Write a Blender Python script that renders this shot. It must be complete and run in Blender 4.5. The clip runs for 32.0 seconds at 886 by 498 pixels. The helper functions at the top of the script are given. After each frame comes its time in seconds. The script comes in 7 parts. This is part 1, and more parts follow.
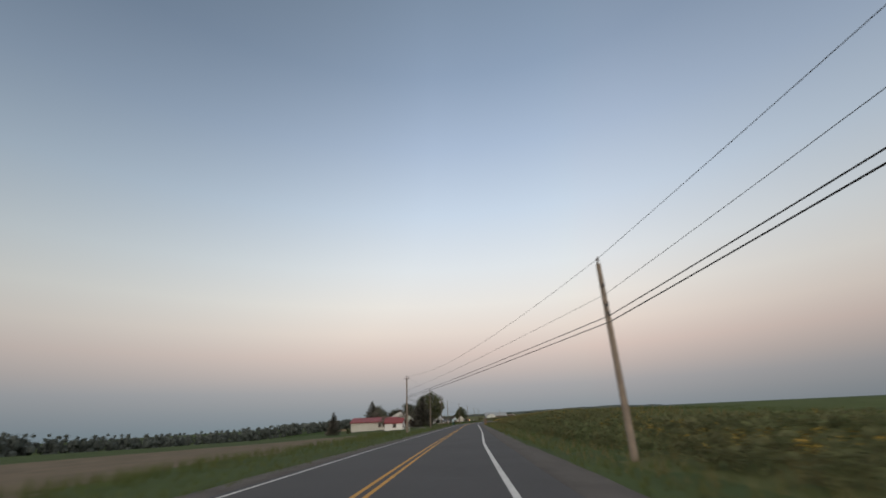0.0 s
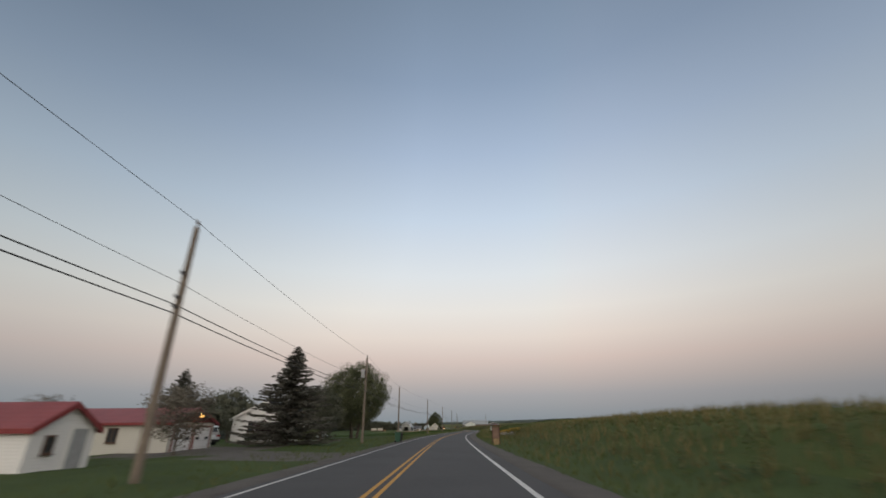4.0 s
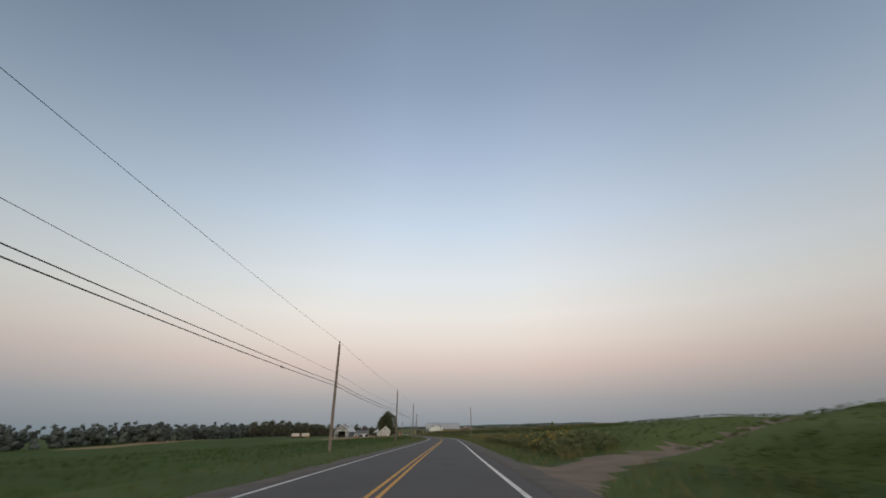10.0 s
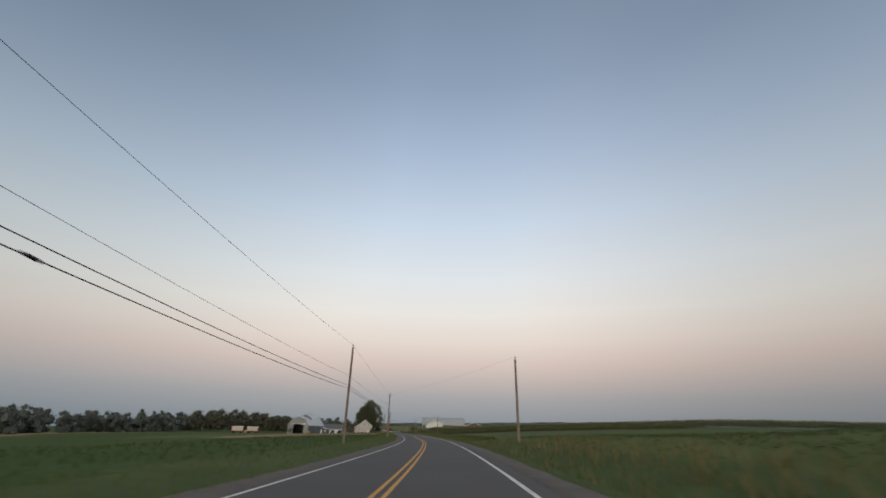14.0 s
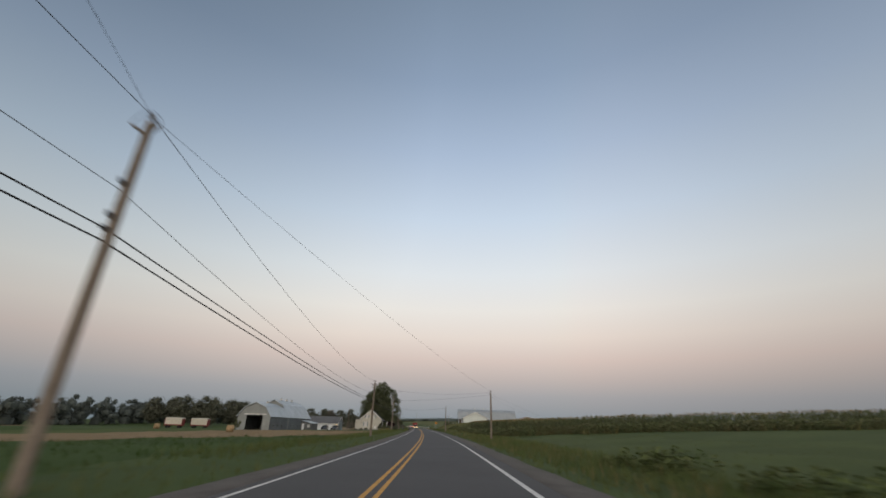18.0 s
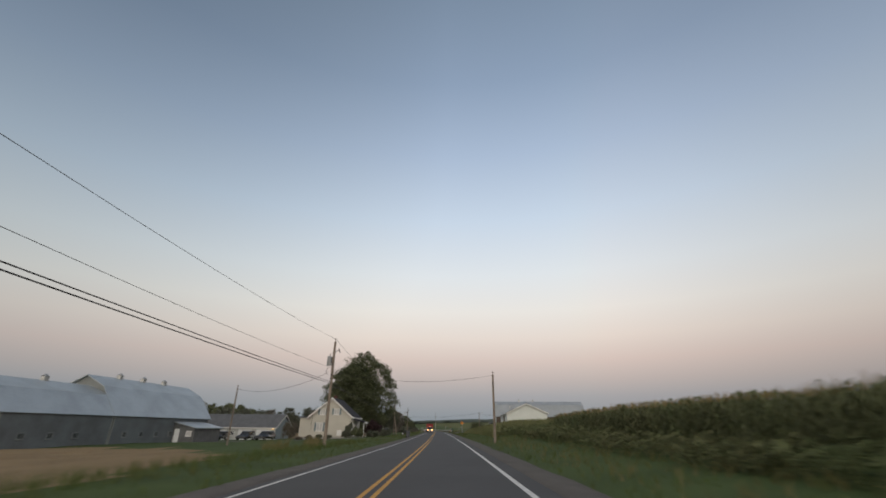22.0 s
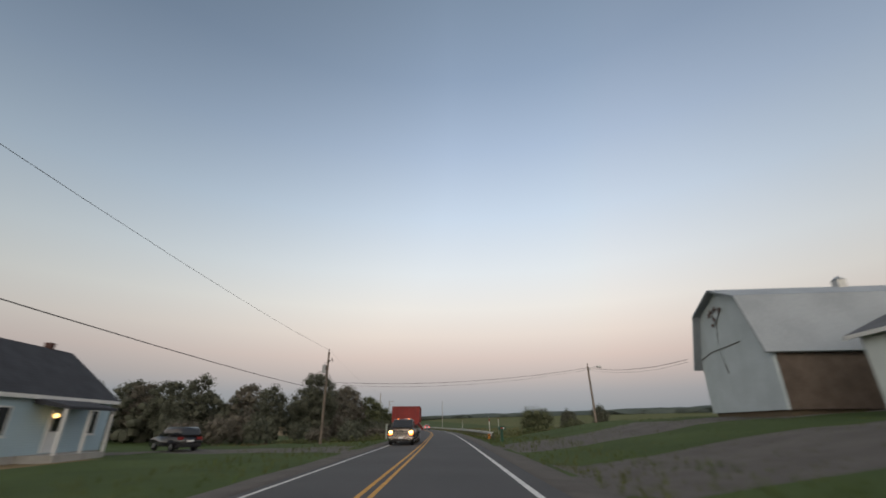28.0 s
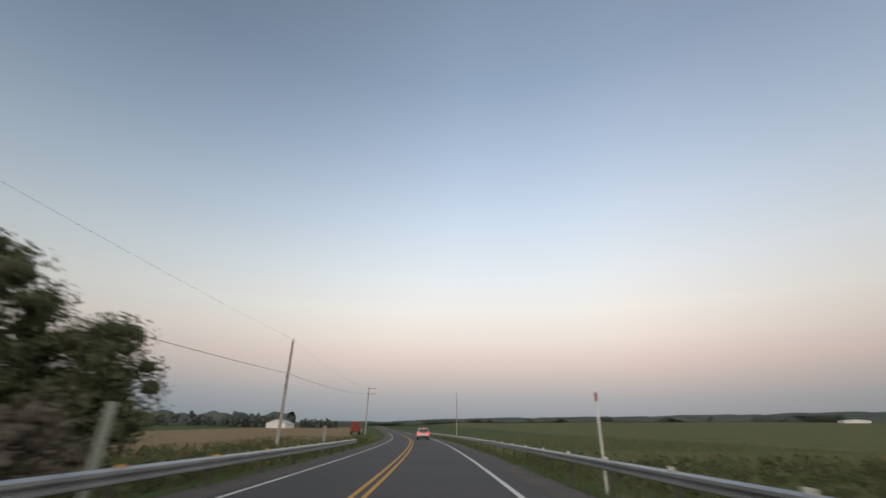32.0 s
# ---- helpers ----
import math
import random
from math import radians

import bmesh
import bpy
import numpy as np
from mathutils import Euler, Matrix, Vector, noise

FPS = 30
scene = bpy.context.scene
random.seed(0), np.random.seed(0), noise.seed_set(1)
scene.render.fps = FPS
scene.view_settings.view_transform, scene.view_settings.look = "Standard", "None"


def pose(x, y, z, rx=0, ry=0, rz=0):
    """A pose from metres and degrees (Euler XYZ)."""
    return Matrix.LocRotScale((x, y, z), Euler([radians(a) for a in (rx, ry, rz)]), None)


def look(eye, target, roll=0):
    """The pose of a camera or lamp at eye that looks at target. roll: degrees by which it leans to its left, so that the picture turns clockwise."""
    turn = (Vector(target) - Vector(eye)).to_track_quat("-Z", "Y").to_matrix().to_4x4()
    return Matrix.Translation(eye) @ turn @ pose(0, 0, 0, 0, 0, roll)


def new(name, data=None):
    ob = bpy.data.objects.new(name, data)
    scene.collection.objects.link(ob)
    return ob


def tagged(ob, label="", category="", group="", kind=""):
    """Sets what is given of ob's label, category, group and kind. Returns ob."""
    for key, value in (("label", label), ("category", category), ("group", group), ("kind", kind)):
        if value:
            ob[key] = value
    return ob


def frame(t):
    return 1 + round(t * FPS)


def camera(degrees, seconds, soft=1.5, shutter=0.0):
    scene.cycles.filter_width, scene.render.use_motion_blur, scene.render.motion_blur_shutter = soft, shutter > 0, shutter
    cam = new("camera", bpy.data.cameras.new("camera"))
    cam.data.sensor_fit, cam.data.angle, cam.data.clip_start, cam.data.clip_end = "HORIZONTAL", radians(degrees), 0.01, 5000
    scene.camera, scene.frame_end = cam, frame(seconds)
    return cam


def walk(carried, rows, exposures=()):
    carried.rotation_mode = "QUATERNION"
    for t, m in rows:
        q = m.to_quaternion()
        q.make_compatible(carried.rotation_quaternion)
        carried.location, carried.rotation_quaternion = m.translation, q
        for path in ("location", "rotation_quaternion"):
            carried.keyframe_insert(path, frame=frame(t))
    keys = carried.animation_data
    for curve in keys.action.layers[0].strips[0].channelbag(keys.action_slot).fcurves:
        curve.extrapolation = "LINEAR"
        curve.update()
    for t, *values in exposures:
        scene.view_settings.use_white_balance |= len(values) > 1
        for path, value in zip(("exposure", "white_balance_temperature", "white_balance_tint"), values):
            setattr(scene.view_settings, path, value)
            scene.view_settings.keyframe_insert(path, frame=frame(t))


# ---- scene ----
# the drive: seconds, x, y, heading, tilt and lean in degrees; the eye is 1.42 m over the road
ROWS = [
    (0.0, 0.0, 0.0, 4.82, 22.21, -2.37), (0.5, -0.94, 12.32, 3.64, 22.09, -3.0), (1.0, -1.6, 24.54, 3.03, 22.36, -2.18), (1.5, -2.05, 36.62, 2.58, 22.38, -1.51),
    (2.0, -2.44, 48.54, 2.43, 22.83, -0.91), (2.5, -2.81, 60.3, 2.48, 23.01, -0.88), (3.0, -3.18, 72.01, 2.49, 23.01, -0.62), (3.5, -3.55, 83.67, 2.48, 23.02, -0.47),
    (4.0, -3.9, 95.3, 2.44, 23.05, -0.38), (4.5, -4.26, 106.93, 2.37, 23.12, -0.36), (5.0, -4.6, 118.55, 2.26, 23.14, 0.07), (5.5, -4.89, 130.22, 1.85, 23.24, 0.14),
    (6.0, -5.17, 141.96, 1.66, 23.25, 0.59), (6.5, -5.38, 153.75, 1.05, 23.37, 0.59), (7.0, -5.49, 165.55, 0.5, 23.36, 0.39), (7.5, -5.43, 177.38, -0.03, 23.42, 0.58),
    (8.0, -5.22, 189.23, -0.62, 23.39, 0.86), (8.5, -4.9, 201.09, -1.08, 23.13, 0.53), (9.0, -4.52, 213.08, -1.44, 23.6, 0.84), (9.5, -4.07, 224.94, -1.78, 23.57, 0.26),
    (10.0, -3.62, 236.68, -1.99, 23.67, -0.04), (10.5, -3.06, 248.4, -1.99, 23.53, -0.13), (11.0, -2.47, 260.12, -1.91, 23.42, 0.14), (11.5, -1.82, 271.87, -1.98, 23.33, -0.27),
    (12.0, -1.17, 283.67, -1.9, 23.24, -0.34), (12.5, -0.57, 295.55, -1.55, 22.99, 0.26), (13.0, 0.0, 307.49, -1.37, 23.04, 0.8), (13.5, 0.39, 319.11, -1.22, 23.09, 1.08),
    (14.0, 0.85, 330.67, -1.2, 23.4, 1.25), (14.5, 1.28, 342.2, -0.92, 23.07, 1.48), (15.0, 1.58, 353.69, -0.52, 23.0, 1.21), (15.5, 1.76, 365.12, -0.03, 22.94, 1.13),
    (16.0, 1.81, 376.47, 0.56, 22.86, 1.24), (16.5, 1.71, 387.72, 1.26, 22.72, 1.54), (17.0, 1.43, 398.84, 2.15, 22.87, 1.75), (17.5, 0.99, 409.77, 3.08, 22.84, 1.74),
    (18.0, 0.32, 420.43, 3.68, 22.87, 1.77), (18.5, -0.22, 431.1, 4.26, 22.95, 1.53), (19.0, -0.88, 441.79, 5.2, 22.99, 1.93), (19.5, -1.7, 452.54, 5.76, 22.8, 1.99),
    (20.0, -2.58, 463.34, 6.01, 22.97, 1.77), (20.5, -3.46, 474.18, 5.98, 23.13, 1.42), (21.0, -4.4, 485.22, 5.86, 22.99, 0.58), (21.5, -5.36, 496.34, 5.73, 22.89, 0.16),
    (22.0, -6.33, 507.49, 6.09, 23.09, 0.49), (22.5, -7.33, 518.76, 6.4, 22.8, 0.25), (23.0, -8.43, 530.05, 6.78, 22.77, 0.26), (23.5, -9.58, 541.24, 7.16, 22.93, 0.35),
    (24.0, -10.79, 552.34, 7.39, 23.01, 1.01), (24.5, -12.07, 563.64, 7.64, 22.66, 1.63), (25.0, -13.33, 575.04, 7.42, 22.76, 1.3), (25.5, -14.62, 586.48, 7.22, 22.77, 1.04),
    (26.0, -15.91, 597.94, 7.26, 22.75, 0.8), (26.5, -17.28, 609.15, 7.11, 22.39, 0.31), (27.0, -18.59, 620.35, 7.06, 22.67, 0.11), (27.5, -19.87, 631.54, 7.03, 22.76, -0.07),
    (28.0, -21.14, 642.72, 6.99, 22.74, -0.27), (28.5, -22.45, 653.87, 6.96, 22.58, -0.51), (29.0, -23.85, 664.99, 7.03, 22.94, -0.42), (29.5, -25.24, 675.89, 7.11, 22.87, -0.19),
    (30.0, -26.59, 686.9, 7.31, 22.99, 0.34), (30.5, -27.98, 697.98, 7.72, 22.62, 0.73), (31.0, -29.48, 709.13, 8.4, 23.17, 1.27), (31.5, -31.02, 720.24, 8.94, 23.22, 1.36),
    (32.0, -32.58, 731.35, 9.19, 23.31, 1.07),
]
cam = camera(92.9, 32.0, soft=1.7, shutter=0.42)


def drive_pose(x, y, yaw, tilt, lean):
    a, b = radians(yaw), radians(tilt)
    eye = Vector((x, y, 1.42))
    ahead = Vector((-math.sin(a) * math.cos(b), math.cos(a) * math.cos(b), math.sin(b)))
    return look(eye, eye + ahead * 10, lean)


walk(cam, [(t, drive_pose(x, y, yaw, tilt, lean)) for t, x, y, yaw, tilt, lean in ROWS],
     exposures=[(0.0, 0.06), (5.2, 0.04), (6.0, 0.14), (7.2, 0.14), (8.0, 0.07), (25.2, 0.06), (26.0, 0.20), (26.6, 0.22), (28.5, 0.07), (29.0, 0.06), (30.0, 0.12), (31.0, 0.15), (32.0, 0.17)])

# ---- dusk sky: afterglow behind the drive, pink belt over a blue-grey band ahead ----
def lin(r, g, b):
    return tuple(((c / 255 + 0.055) / 1.055) ** 2.4 if c > 10 else c / 255 / 12.92 for c in (r, g, b)) + (1.0,)


SKY = [(0.0, (126, 138, 145)), (0.03, (137, 146, 153)), (0.065, (154, 156, 162)), (0.10, (181, 171, 170)), (0.14, (205, 188, 182)),
       (0.19, (221, 209, 201)), (0.25, (226, 222, 217)), (0.33, (217, 222, 226)), (0.45, (194, 208, 224)), (0.58, (165, 182, 205)),
       (0.70, (137, 155, 179)), (0.82, (117, 134, 155)), (1.0, (102, 118, 139))]
world = bpy.data.worlds.new("dusk")
scene.world = world
world.use_nodes = True
wn, wl = world.node_tree.nodes, world.node_tree.links
wn.clear()
w_out, w_bg, w_bg2, w_add = wn.new("ShaderNodeOutputWorld"), wn.new("ShaderNodeBackground"), wn.new("ShaderNodeBackground"), wn.new("ShaderNodeAddShader")
w_sky = wn.new("ShaderNodeTexSky")
w_sky.sky_type, w_sky.sun_disc = "NISHITA", False
w_sky.sun_elevation, w_sky.sun_rotation = radians(1.0), radians(180)
w_bg2.inputs["Strength"].default_value = 0.02
w_tc, w_sep, w_ramp = wn.new("ShaderNodeTexCoord"), wn.new("ShaderNodeSeparateXYZ"), wn.new("ShaderNodeValToRGB")
wl.new(w_tc.outputs["Generated"], w_sep.inputs[0])
wl.new(w_sep.outputs["Z"], w_ramp.inputs[0])
els = w_ramp.color_ramp.elements
while len(els) > 1:
    els.remove(els[-1])
els[0].position, els[0].color = SKY[0][0], lin(*SKY[0][1])
for at, c in SKY[1:]:
    els.new(at).color = lin(*c)
# the western half, behind the drive, is brighter and warmer
w_map = wn.new("ShaderNodeMapRange")
w_map.inputs["From Min"].default_value, w_map.inputs["From Max"].default_value = 0.25, -1.0
w_map.inputs["To Min"].default_value, w_map.inputs["To Max"].default_value = 0.0, 1.0
wl.new(w_sep.outputs["Y"], w_map.inputs["Value"])
w_glow = wn.new("ShaderNodeMix")
w_glow.data_type, w_glow.blend_type = "RGBA", "ADD"
w_glow.inputs[7].default_value = (1.15, 0.98, 0.76, 1)
wl.new(w_map.outputs[0], w_glow.inputs[0])
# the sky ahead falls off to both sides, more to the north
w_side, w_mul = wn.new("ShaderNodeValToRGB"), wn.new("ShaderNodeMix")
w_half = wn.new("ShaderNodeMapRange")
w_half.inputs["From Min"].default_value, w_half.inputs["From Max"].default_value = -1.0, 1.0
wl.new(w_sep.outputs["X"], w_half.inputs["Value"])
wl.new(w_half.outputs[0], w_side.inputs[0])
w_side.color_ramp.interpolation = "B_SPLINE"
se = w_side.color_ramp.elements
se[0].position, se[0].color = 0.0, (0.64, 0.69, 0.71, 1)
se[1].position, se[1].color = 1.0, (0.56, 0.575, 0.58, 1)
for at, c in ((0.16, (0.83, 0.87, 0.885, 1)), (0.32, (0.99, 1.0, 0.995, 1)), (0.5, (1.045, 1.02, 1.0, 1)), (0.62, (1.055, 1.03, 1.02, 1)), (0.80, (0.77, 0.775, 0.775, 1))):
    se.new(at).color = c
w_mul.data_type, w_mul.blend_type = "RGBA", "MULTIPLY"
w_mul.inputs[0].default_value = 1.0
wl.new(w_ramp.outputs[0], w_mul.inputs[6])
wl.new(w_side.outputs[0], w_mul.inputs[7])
# and darkens high up to both sides
w_last = w_mul.outputs[2]
for sign, lo, least in ((-1.0, 0.05, 0.53), (1.0, 0.20, 0.86)):
    w_arm, w_pos, w_hi, w_himap, w_mul2 = wn.new("ShaderNodeMath"), wn.new("ShaderNodeMath"), wn.new("ShaderNodeMath"), wn.new("ShaderNodeMapRange"), wn.new("ShaderNodeMix")
    w_arm.operation, w_pos.operation, w_hi.operation = "MULTIPLY", "MAXIMUM", "MULTIPLY"
    w_arm.inputs[1].default_value, w_pos.inputs[1].default_value = sign, 0.0
    wl.new(w_sep.outputs["X"], w_arm.inputs[0]), wl.new(w_arm.outputs[0], w_pos.inputs[0])
    wl.new(w_pos.outputs[0], w_hi.inputs[0]), wl.new(w_sep.outputs["Z"], w_hi.inputs[1])
    w_himap.inputs["From Min"].default_value, w_himap.inputs["From Max"].default_value = lo, 0.50
    w_himap.inputs["To Min"].default_value, w_himap.inputs["To Max"].default_value = 1.0, least
    wl.new(w_hi.outputs[0], w_himap.inputs["Value"])
    w_mul2.data_type, w_mul2.blend_type = "RGBA", "MULTIPLY"
    w_mul2.inputs[0].default_value = 1.0
    wl.new(w_last, w_mul2.inputs[6]), wl.new(w_himap.outputs[0], w_mul2.inputs[7])
    w_last = w_mul2.outputs[2]
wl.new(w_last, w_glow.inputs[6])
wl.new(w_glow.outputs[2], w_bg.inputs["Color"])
wl.new(w_sky.outputs[0], w_bg2.inputs["Color"])
wl.new(w_bg.outputs[0], w_add.inputs[0])
wl.new(w_bg2.outputs[0], w_add.inputs[1])
wl.new(w_add.outputs[0], w_out.inputs["Surface"])

sun_data = bpy.data.lights.new("sun", "SUN")
sun_data.energy, sun_data.angle, sun_data.color = 0.30, radians(40), (1.0, 0.88, 0.74)
sun = new("sun", sun_data)
sun.matrix_world = look((0, 0, 0), (-0.45, 1, -0.25))
scene.view_settings.exposure = 0.0


# ---- materials ----
def mat(name, col, rough=0.8, var=0.2, scale=2.0, bump=0.15, metal=0.0, fine=30.0, tint=None, island=0.0, rnd=0.0, spec=0.3, trans=0.0, stripes=None, coat=0.0):
    """Base colour varied by a broad and a fine noise; tint: a second colour for the broad one; island, rnd: variation by piece or object;
    stripes: (axis, per metre, depth) for ribbed sheet metal or boards."""
    m = bpy.data.materials.new(name)
    m.use_nodes = True
    n, l = m.node_tree.nodes, m.node_tree.links
    bsdf = n["Principled BSDF"]
    tc, a, b = n.new("ShaderNodeTexCoord"), n.new("ShaderNodeTexNoise"), n.new("ShaderNodeTexNoise")
    a.inputs["Scale"].default_value, a.inputs["Detail"].default_value = scale, 4
    b.inputs["Scale"].default_value, b.inputs["Detail"].default_value = fine, 3
    l.new(tc.outputs["Object"], a.inputs["Vector"]), l.new(tc.outputs["Object"], b.inputs["Vector"])
    c2 = tint or tuple(c * (1 - var) for c in col)
    mix = n.new("ShaderNodeMix")
    mix.data_type = "RGBA"
    mix.inputs[6].default_value, mix.inputs[7].default_value = (*col, 1), (*c2, 1)
    mr = n.new("ShaderNodeMapRange")
    mr.inputs["From Min"].default_value, mr.inputs["From Max"].default_value = 0.35, 0.65
    l.new(a.outputs["Fac"], mr.inputs["Value"]), l.new(mr.outputs[0], mix.inputs[0])
    hsv = n.new("ShaderNodeHueSaturation")
    val = n.new("ShaderNodeMapRange")
    val.inputs["To Min"].default_value, val.inputs["To Max"].default_value = 1 - var * 0.8, 1 + var * 0.8
    l.new(b.outputs["Fac"], val.inputs["Value"])
    fac = val.outputs[0]
    for amount, node, sock in ((island, "ShaderNodeNewGeometry", "Random Per Island"), (rnd, "ShaderNodeObjectInfo", "Random")):
        if amount:
            g, r2, mul = n.new(node), n.new("ShaderNodeMapRange"), n.new("ShaderNodeMath")
            r2.inputs["To Min"].default_value, r2.inputs["To Max"].default_value = 1 - amount, 1 + amount
            mul.operation = "MULTIPLY"
            l.new(g.outputs[sock], r2.inputs["Value"]), l.new(r2.outputs[0], mul.inputs[0]), l.new(fac, mul.inputs[1])
            fac = mul.outputs[0]
    l.new(fac, hsv.inputs["Value"]), l.new(mix.outputs[2], hsv.inputs["Color"]), l.new(hsv.outputs[0], bsdf.inputs["Base Color"])
    bsdf.inputs["Roughness"].default_value, bsdf.inputs["Metallic"].default_value = rough, metal
    bsdf.inputs["Specular IOR Level"].default_value = spec
    bsdf.inputs["Coat Weight"].default_value = coat
    height = b.outputs["Fac"]
    if stripes:
        axis, per, depth = stripes
        sep, sn, mul, add = n.new("ShaderNodeSeparateXYZ"), n.new("ShaderNodeMath"), n.new("ShaderNodeMath"), n.new("ShaderNodeMath")
        mul.operation, sn.operation, add.operation = "MULTIPLY", "PINGPONG", "MULTIPLY_ADD"
        mul.inputs[1].default_value, sn.inputs[1].default_value, add.inputs[1].default_value = per, 0.5, depth
        l.new(tc.outputs["Object"], sep.inputs[0]), l.new(sep.outputs[axis], mul.inputs[0]), l.new(mul.outputs[0], sn.inputs[0])
        l.new(sn.outputs[0], add.inputs[0]), l.new(b.outputs["Fac"], add.inputs[2])
        height = add.outputs[0]
    if bump:
        bp = n.new("ShaderNodeBump")
        bp.inputs["Strength"].default_value, bp.inputs["Distance"].default_value = bump, 0.03
        l.new(height, bp.inputs["Height"]), l.new(bp.outputs[0], bsdf.inputs["Normal"])
    if trans:
        out, tr, ms = n["Material Output"], n.new("ShaderNodeBsdfTranslucent"), n.new("ShaderNodeMixShader")
        ms.inputs[0].default_value = trans
        l.new(hsv.outputs[0], tr.inputs["Color"]), l.new(bsdf.outputs[0], ms.inputs[1]), l.new(tr.outputs[0], ms.inputs[2]), l.new(ms.outputs[0], out.inputs["Surface"])
    return m


def glow(name, col, power):
    m = bpy.data.materials.new(name)
    m.use_nodes = True
    b = m.node_tree.nodes["Principled BSDF"]
    b.inputs["Base Color"].default_value, b.inputs["Emission Color"].default_value, b.inputs["Emission Strength"].default_value = (*col, 1), (*col, 1), power
    return m


def glass(name, col=(0.03, 0.035, 0.04)):
    m = bpy.data.materials.new(name)
    m.use_nodes = True
    b = m.node_tree.nodes["Principled BSDF"]
    b.inputs["Base Color"].default_value, b.inputs["Roughness"].default_value, b.inputs["Specular IOR Level"].default_value = (*col, 1), 0.05, 0.6
    return m


ASPHALT = mat("asphalt", (0.062, 0.062, 0.066), 0.85, 0.18, 0.25, 0.25, fine=120, tint=(0.052, 0.052, 0.055))
GRAVEL = mat("gravel", (0.098, 0.089, 0.082), 0.95, 0.25, 0.8, 0.5, fine=60)
DIRT = mat("dirt_track", (0.165, 0.128, 0.105), 0.95, 0.25, 0.5, 0.4, fine=40, tint=(0.12, 0.1, 0.08), spec=0.1)
YELLOW = mat("yellow_paint", (0.52, 0.27, 0.045), 0.7, 0.3, 3.0, 0.1, fine=80)
WHITE_LINE = mat("white_road_paint", (0.58, 0.58, 0.57), 0.7, 0.25, 3.0, 0.1, fine=80)
GRASS = mat("grass", (0.056, 0.081, 0.028), 0.95, 0.3, 0.25, 0.5, fine=14, tint=(0.042, 0.062, 0.022), spec=0.1)
SOY = mat("crop_field", (0.068, 0.092, 0.026), 0.95, 0.35, 0.12, 0.7, fine=9, tint=(0.050, 0.068, 0.020), spec=0.1)
WEST_CROP = mat("western_crop", (0.038, 0.066, 0.015), 0.95, 0.3, 0.12, 0.6, fine=9, tint=(0.031, 0.054, 0.013), spec=0.1)
LEAF_WEST = mat("western_crop_leaves", (0.038, 0.065, 0.017), 0.85, 0.2, 0.2, 0, fine=3, island=0.15, tint=(0.045, 0.068, 0.020), spec=0.05, trans=0.3)
SOIL = mat("tilled_soil", (0.15, 0.12, 0.086), 0.95, 0.3, 0.3, 0.7, fine=10, tint=(0.115, 0.095, 0.068), spec=0.1)
STUBBLE = mat("stubble", (0.205, 0.15, 0.088), 0.95, 0.3, 0.3, 0.7, fine=12, tint=(0.165, 0.122, 0.072), spec=0.1)
MEADOW = mat("meadow", (0.10, 0.10, 0.042), 0.95, 0.35, 0.2, 0.6, fine=10, tint=(0.07, 0.085, 0.03), spec=0.1)
HAY = mat("mown_hay", (0.064, 0.085, 0.030), 0.95, 0.25, 0.2, 0.4, fine=12, tint=(0.050, 0.068, 0.025), spec=0.1)
LEAF_GRASS = mat("grass_blades", (0.074, 0.104, 0.034), 0.8, 0.3, 0.3, 0, fine=3, island=0.35, tint=(0.10, 0.106, 0.043), spec=0.1, trans=0.2)
LEAF_DRY = mat("dry_grass", (0.19, 0.155, 0.075), 0.9, 0.3, 0.3, 0, fine=3, island=0.35, tint=(0.12, 0.115, 0.05), spec=0.1, trans=0.2)
LEAF_WEED = mat("weed_leaves", (0.135, 0.160, 0.075), 0.85, 0.2, 0.2, 0, fine=3, island=0.22, tint=(0.155, 0.155, 0.08), spec=0.05, trans=0.45)
LEAF_SOY = mat("soy_leaves", (0.072, 0.098, 0.033), 0.85, 0.2, 0.2, 0, fine=3, island=0.15, tint=(0.086, 0.104, 0.038), spec=0.05, trans=0.35)
GOLDEN = mat("goldenrod_flowers", (0.42, 0.275, 0.05), 0.8, 0.3, 0.6, 0, fine=4, island=0.3, spec=0.1)
WHITE_FLOWER = mat("white_flowers", (0.5, 0.48, 0.42), 0.8, 0.3, 0.6, 0, fine=4, island=0.2, spec=0.1)
LEAF_CORN = mat("corn_leaves", (0.098, 0.118, 0.056), 0.75, 0.25, 0.3, 0, fine=3, island=0.3, tint=(0.122, 0.126, 0.064), spec=0.15, trans=0.35)
TASSEL = mat("corn_tassels", (0.26, 0.19, 0.095), 0.9, 0.3, 0.4, 0, fine=3, island=0.3, spec=0.1)
LEAF_TREE = mat("tree_leaves", (0.112, 0.122, 0.070), 0.8, 0.25, 0.5, 0, fine=3, island=0.3, tint=(0.080, 0.092, 0.050), spec=0.2, trans=0.25)
LEAF_MAPLE = mat("maple_leaves", (0.128, 0.142, 0.080), 0.75, 0.2, 0.4, 0, fine=3, island=0.3, tint=(0.104, 0.118, 0.064), spec=0.2, trans=0.5)
LEAF_DARK = mat("dark_leaves", (0.112, 0.118, 0.088), 0.8, 0.2, 0.35, 0, fine=3, island=0.25, tint=(0.080, 0.086, 0.064), spec=0.2, trans=0.3)
LEAF_BROWN = mat("brownish_leaves", (0.155, 0.140, 0.116), 0.85, 0.2, 0.35, 0, fine=3, island=0.25, tint=(0.112, 0.104, 0.084), spec=0.15, trans=0.3)
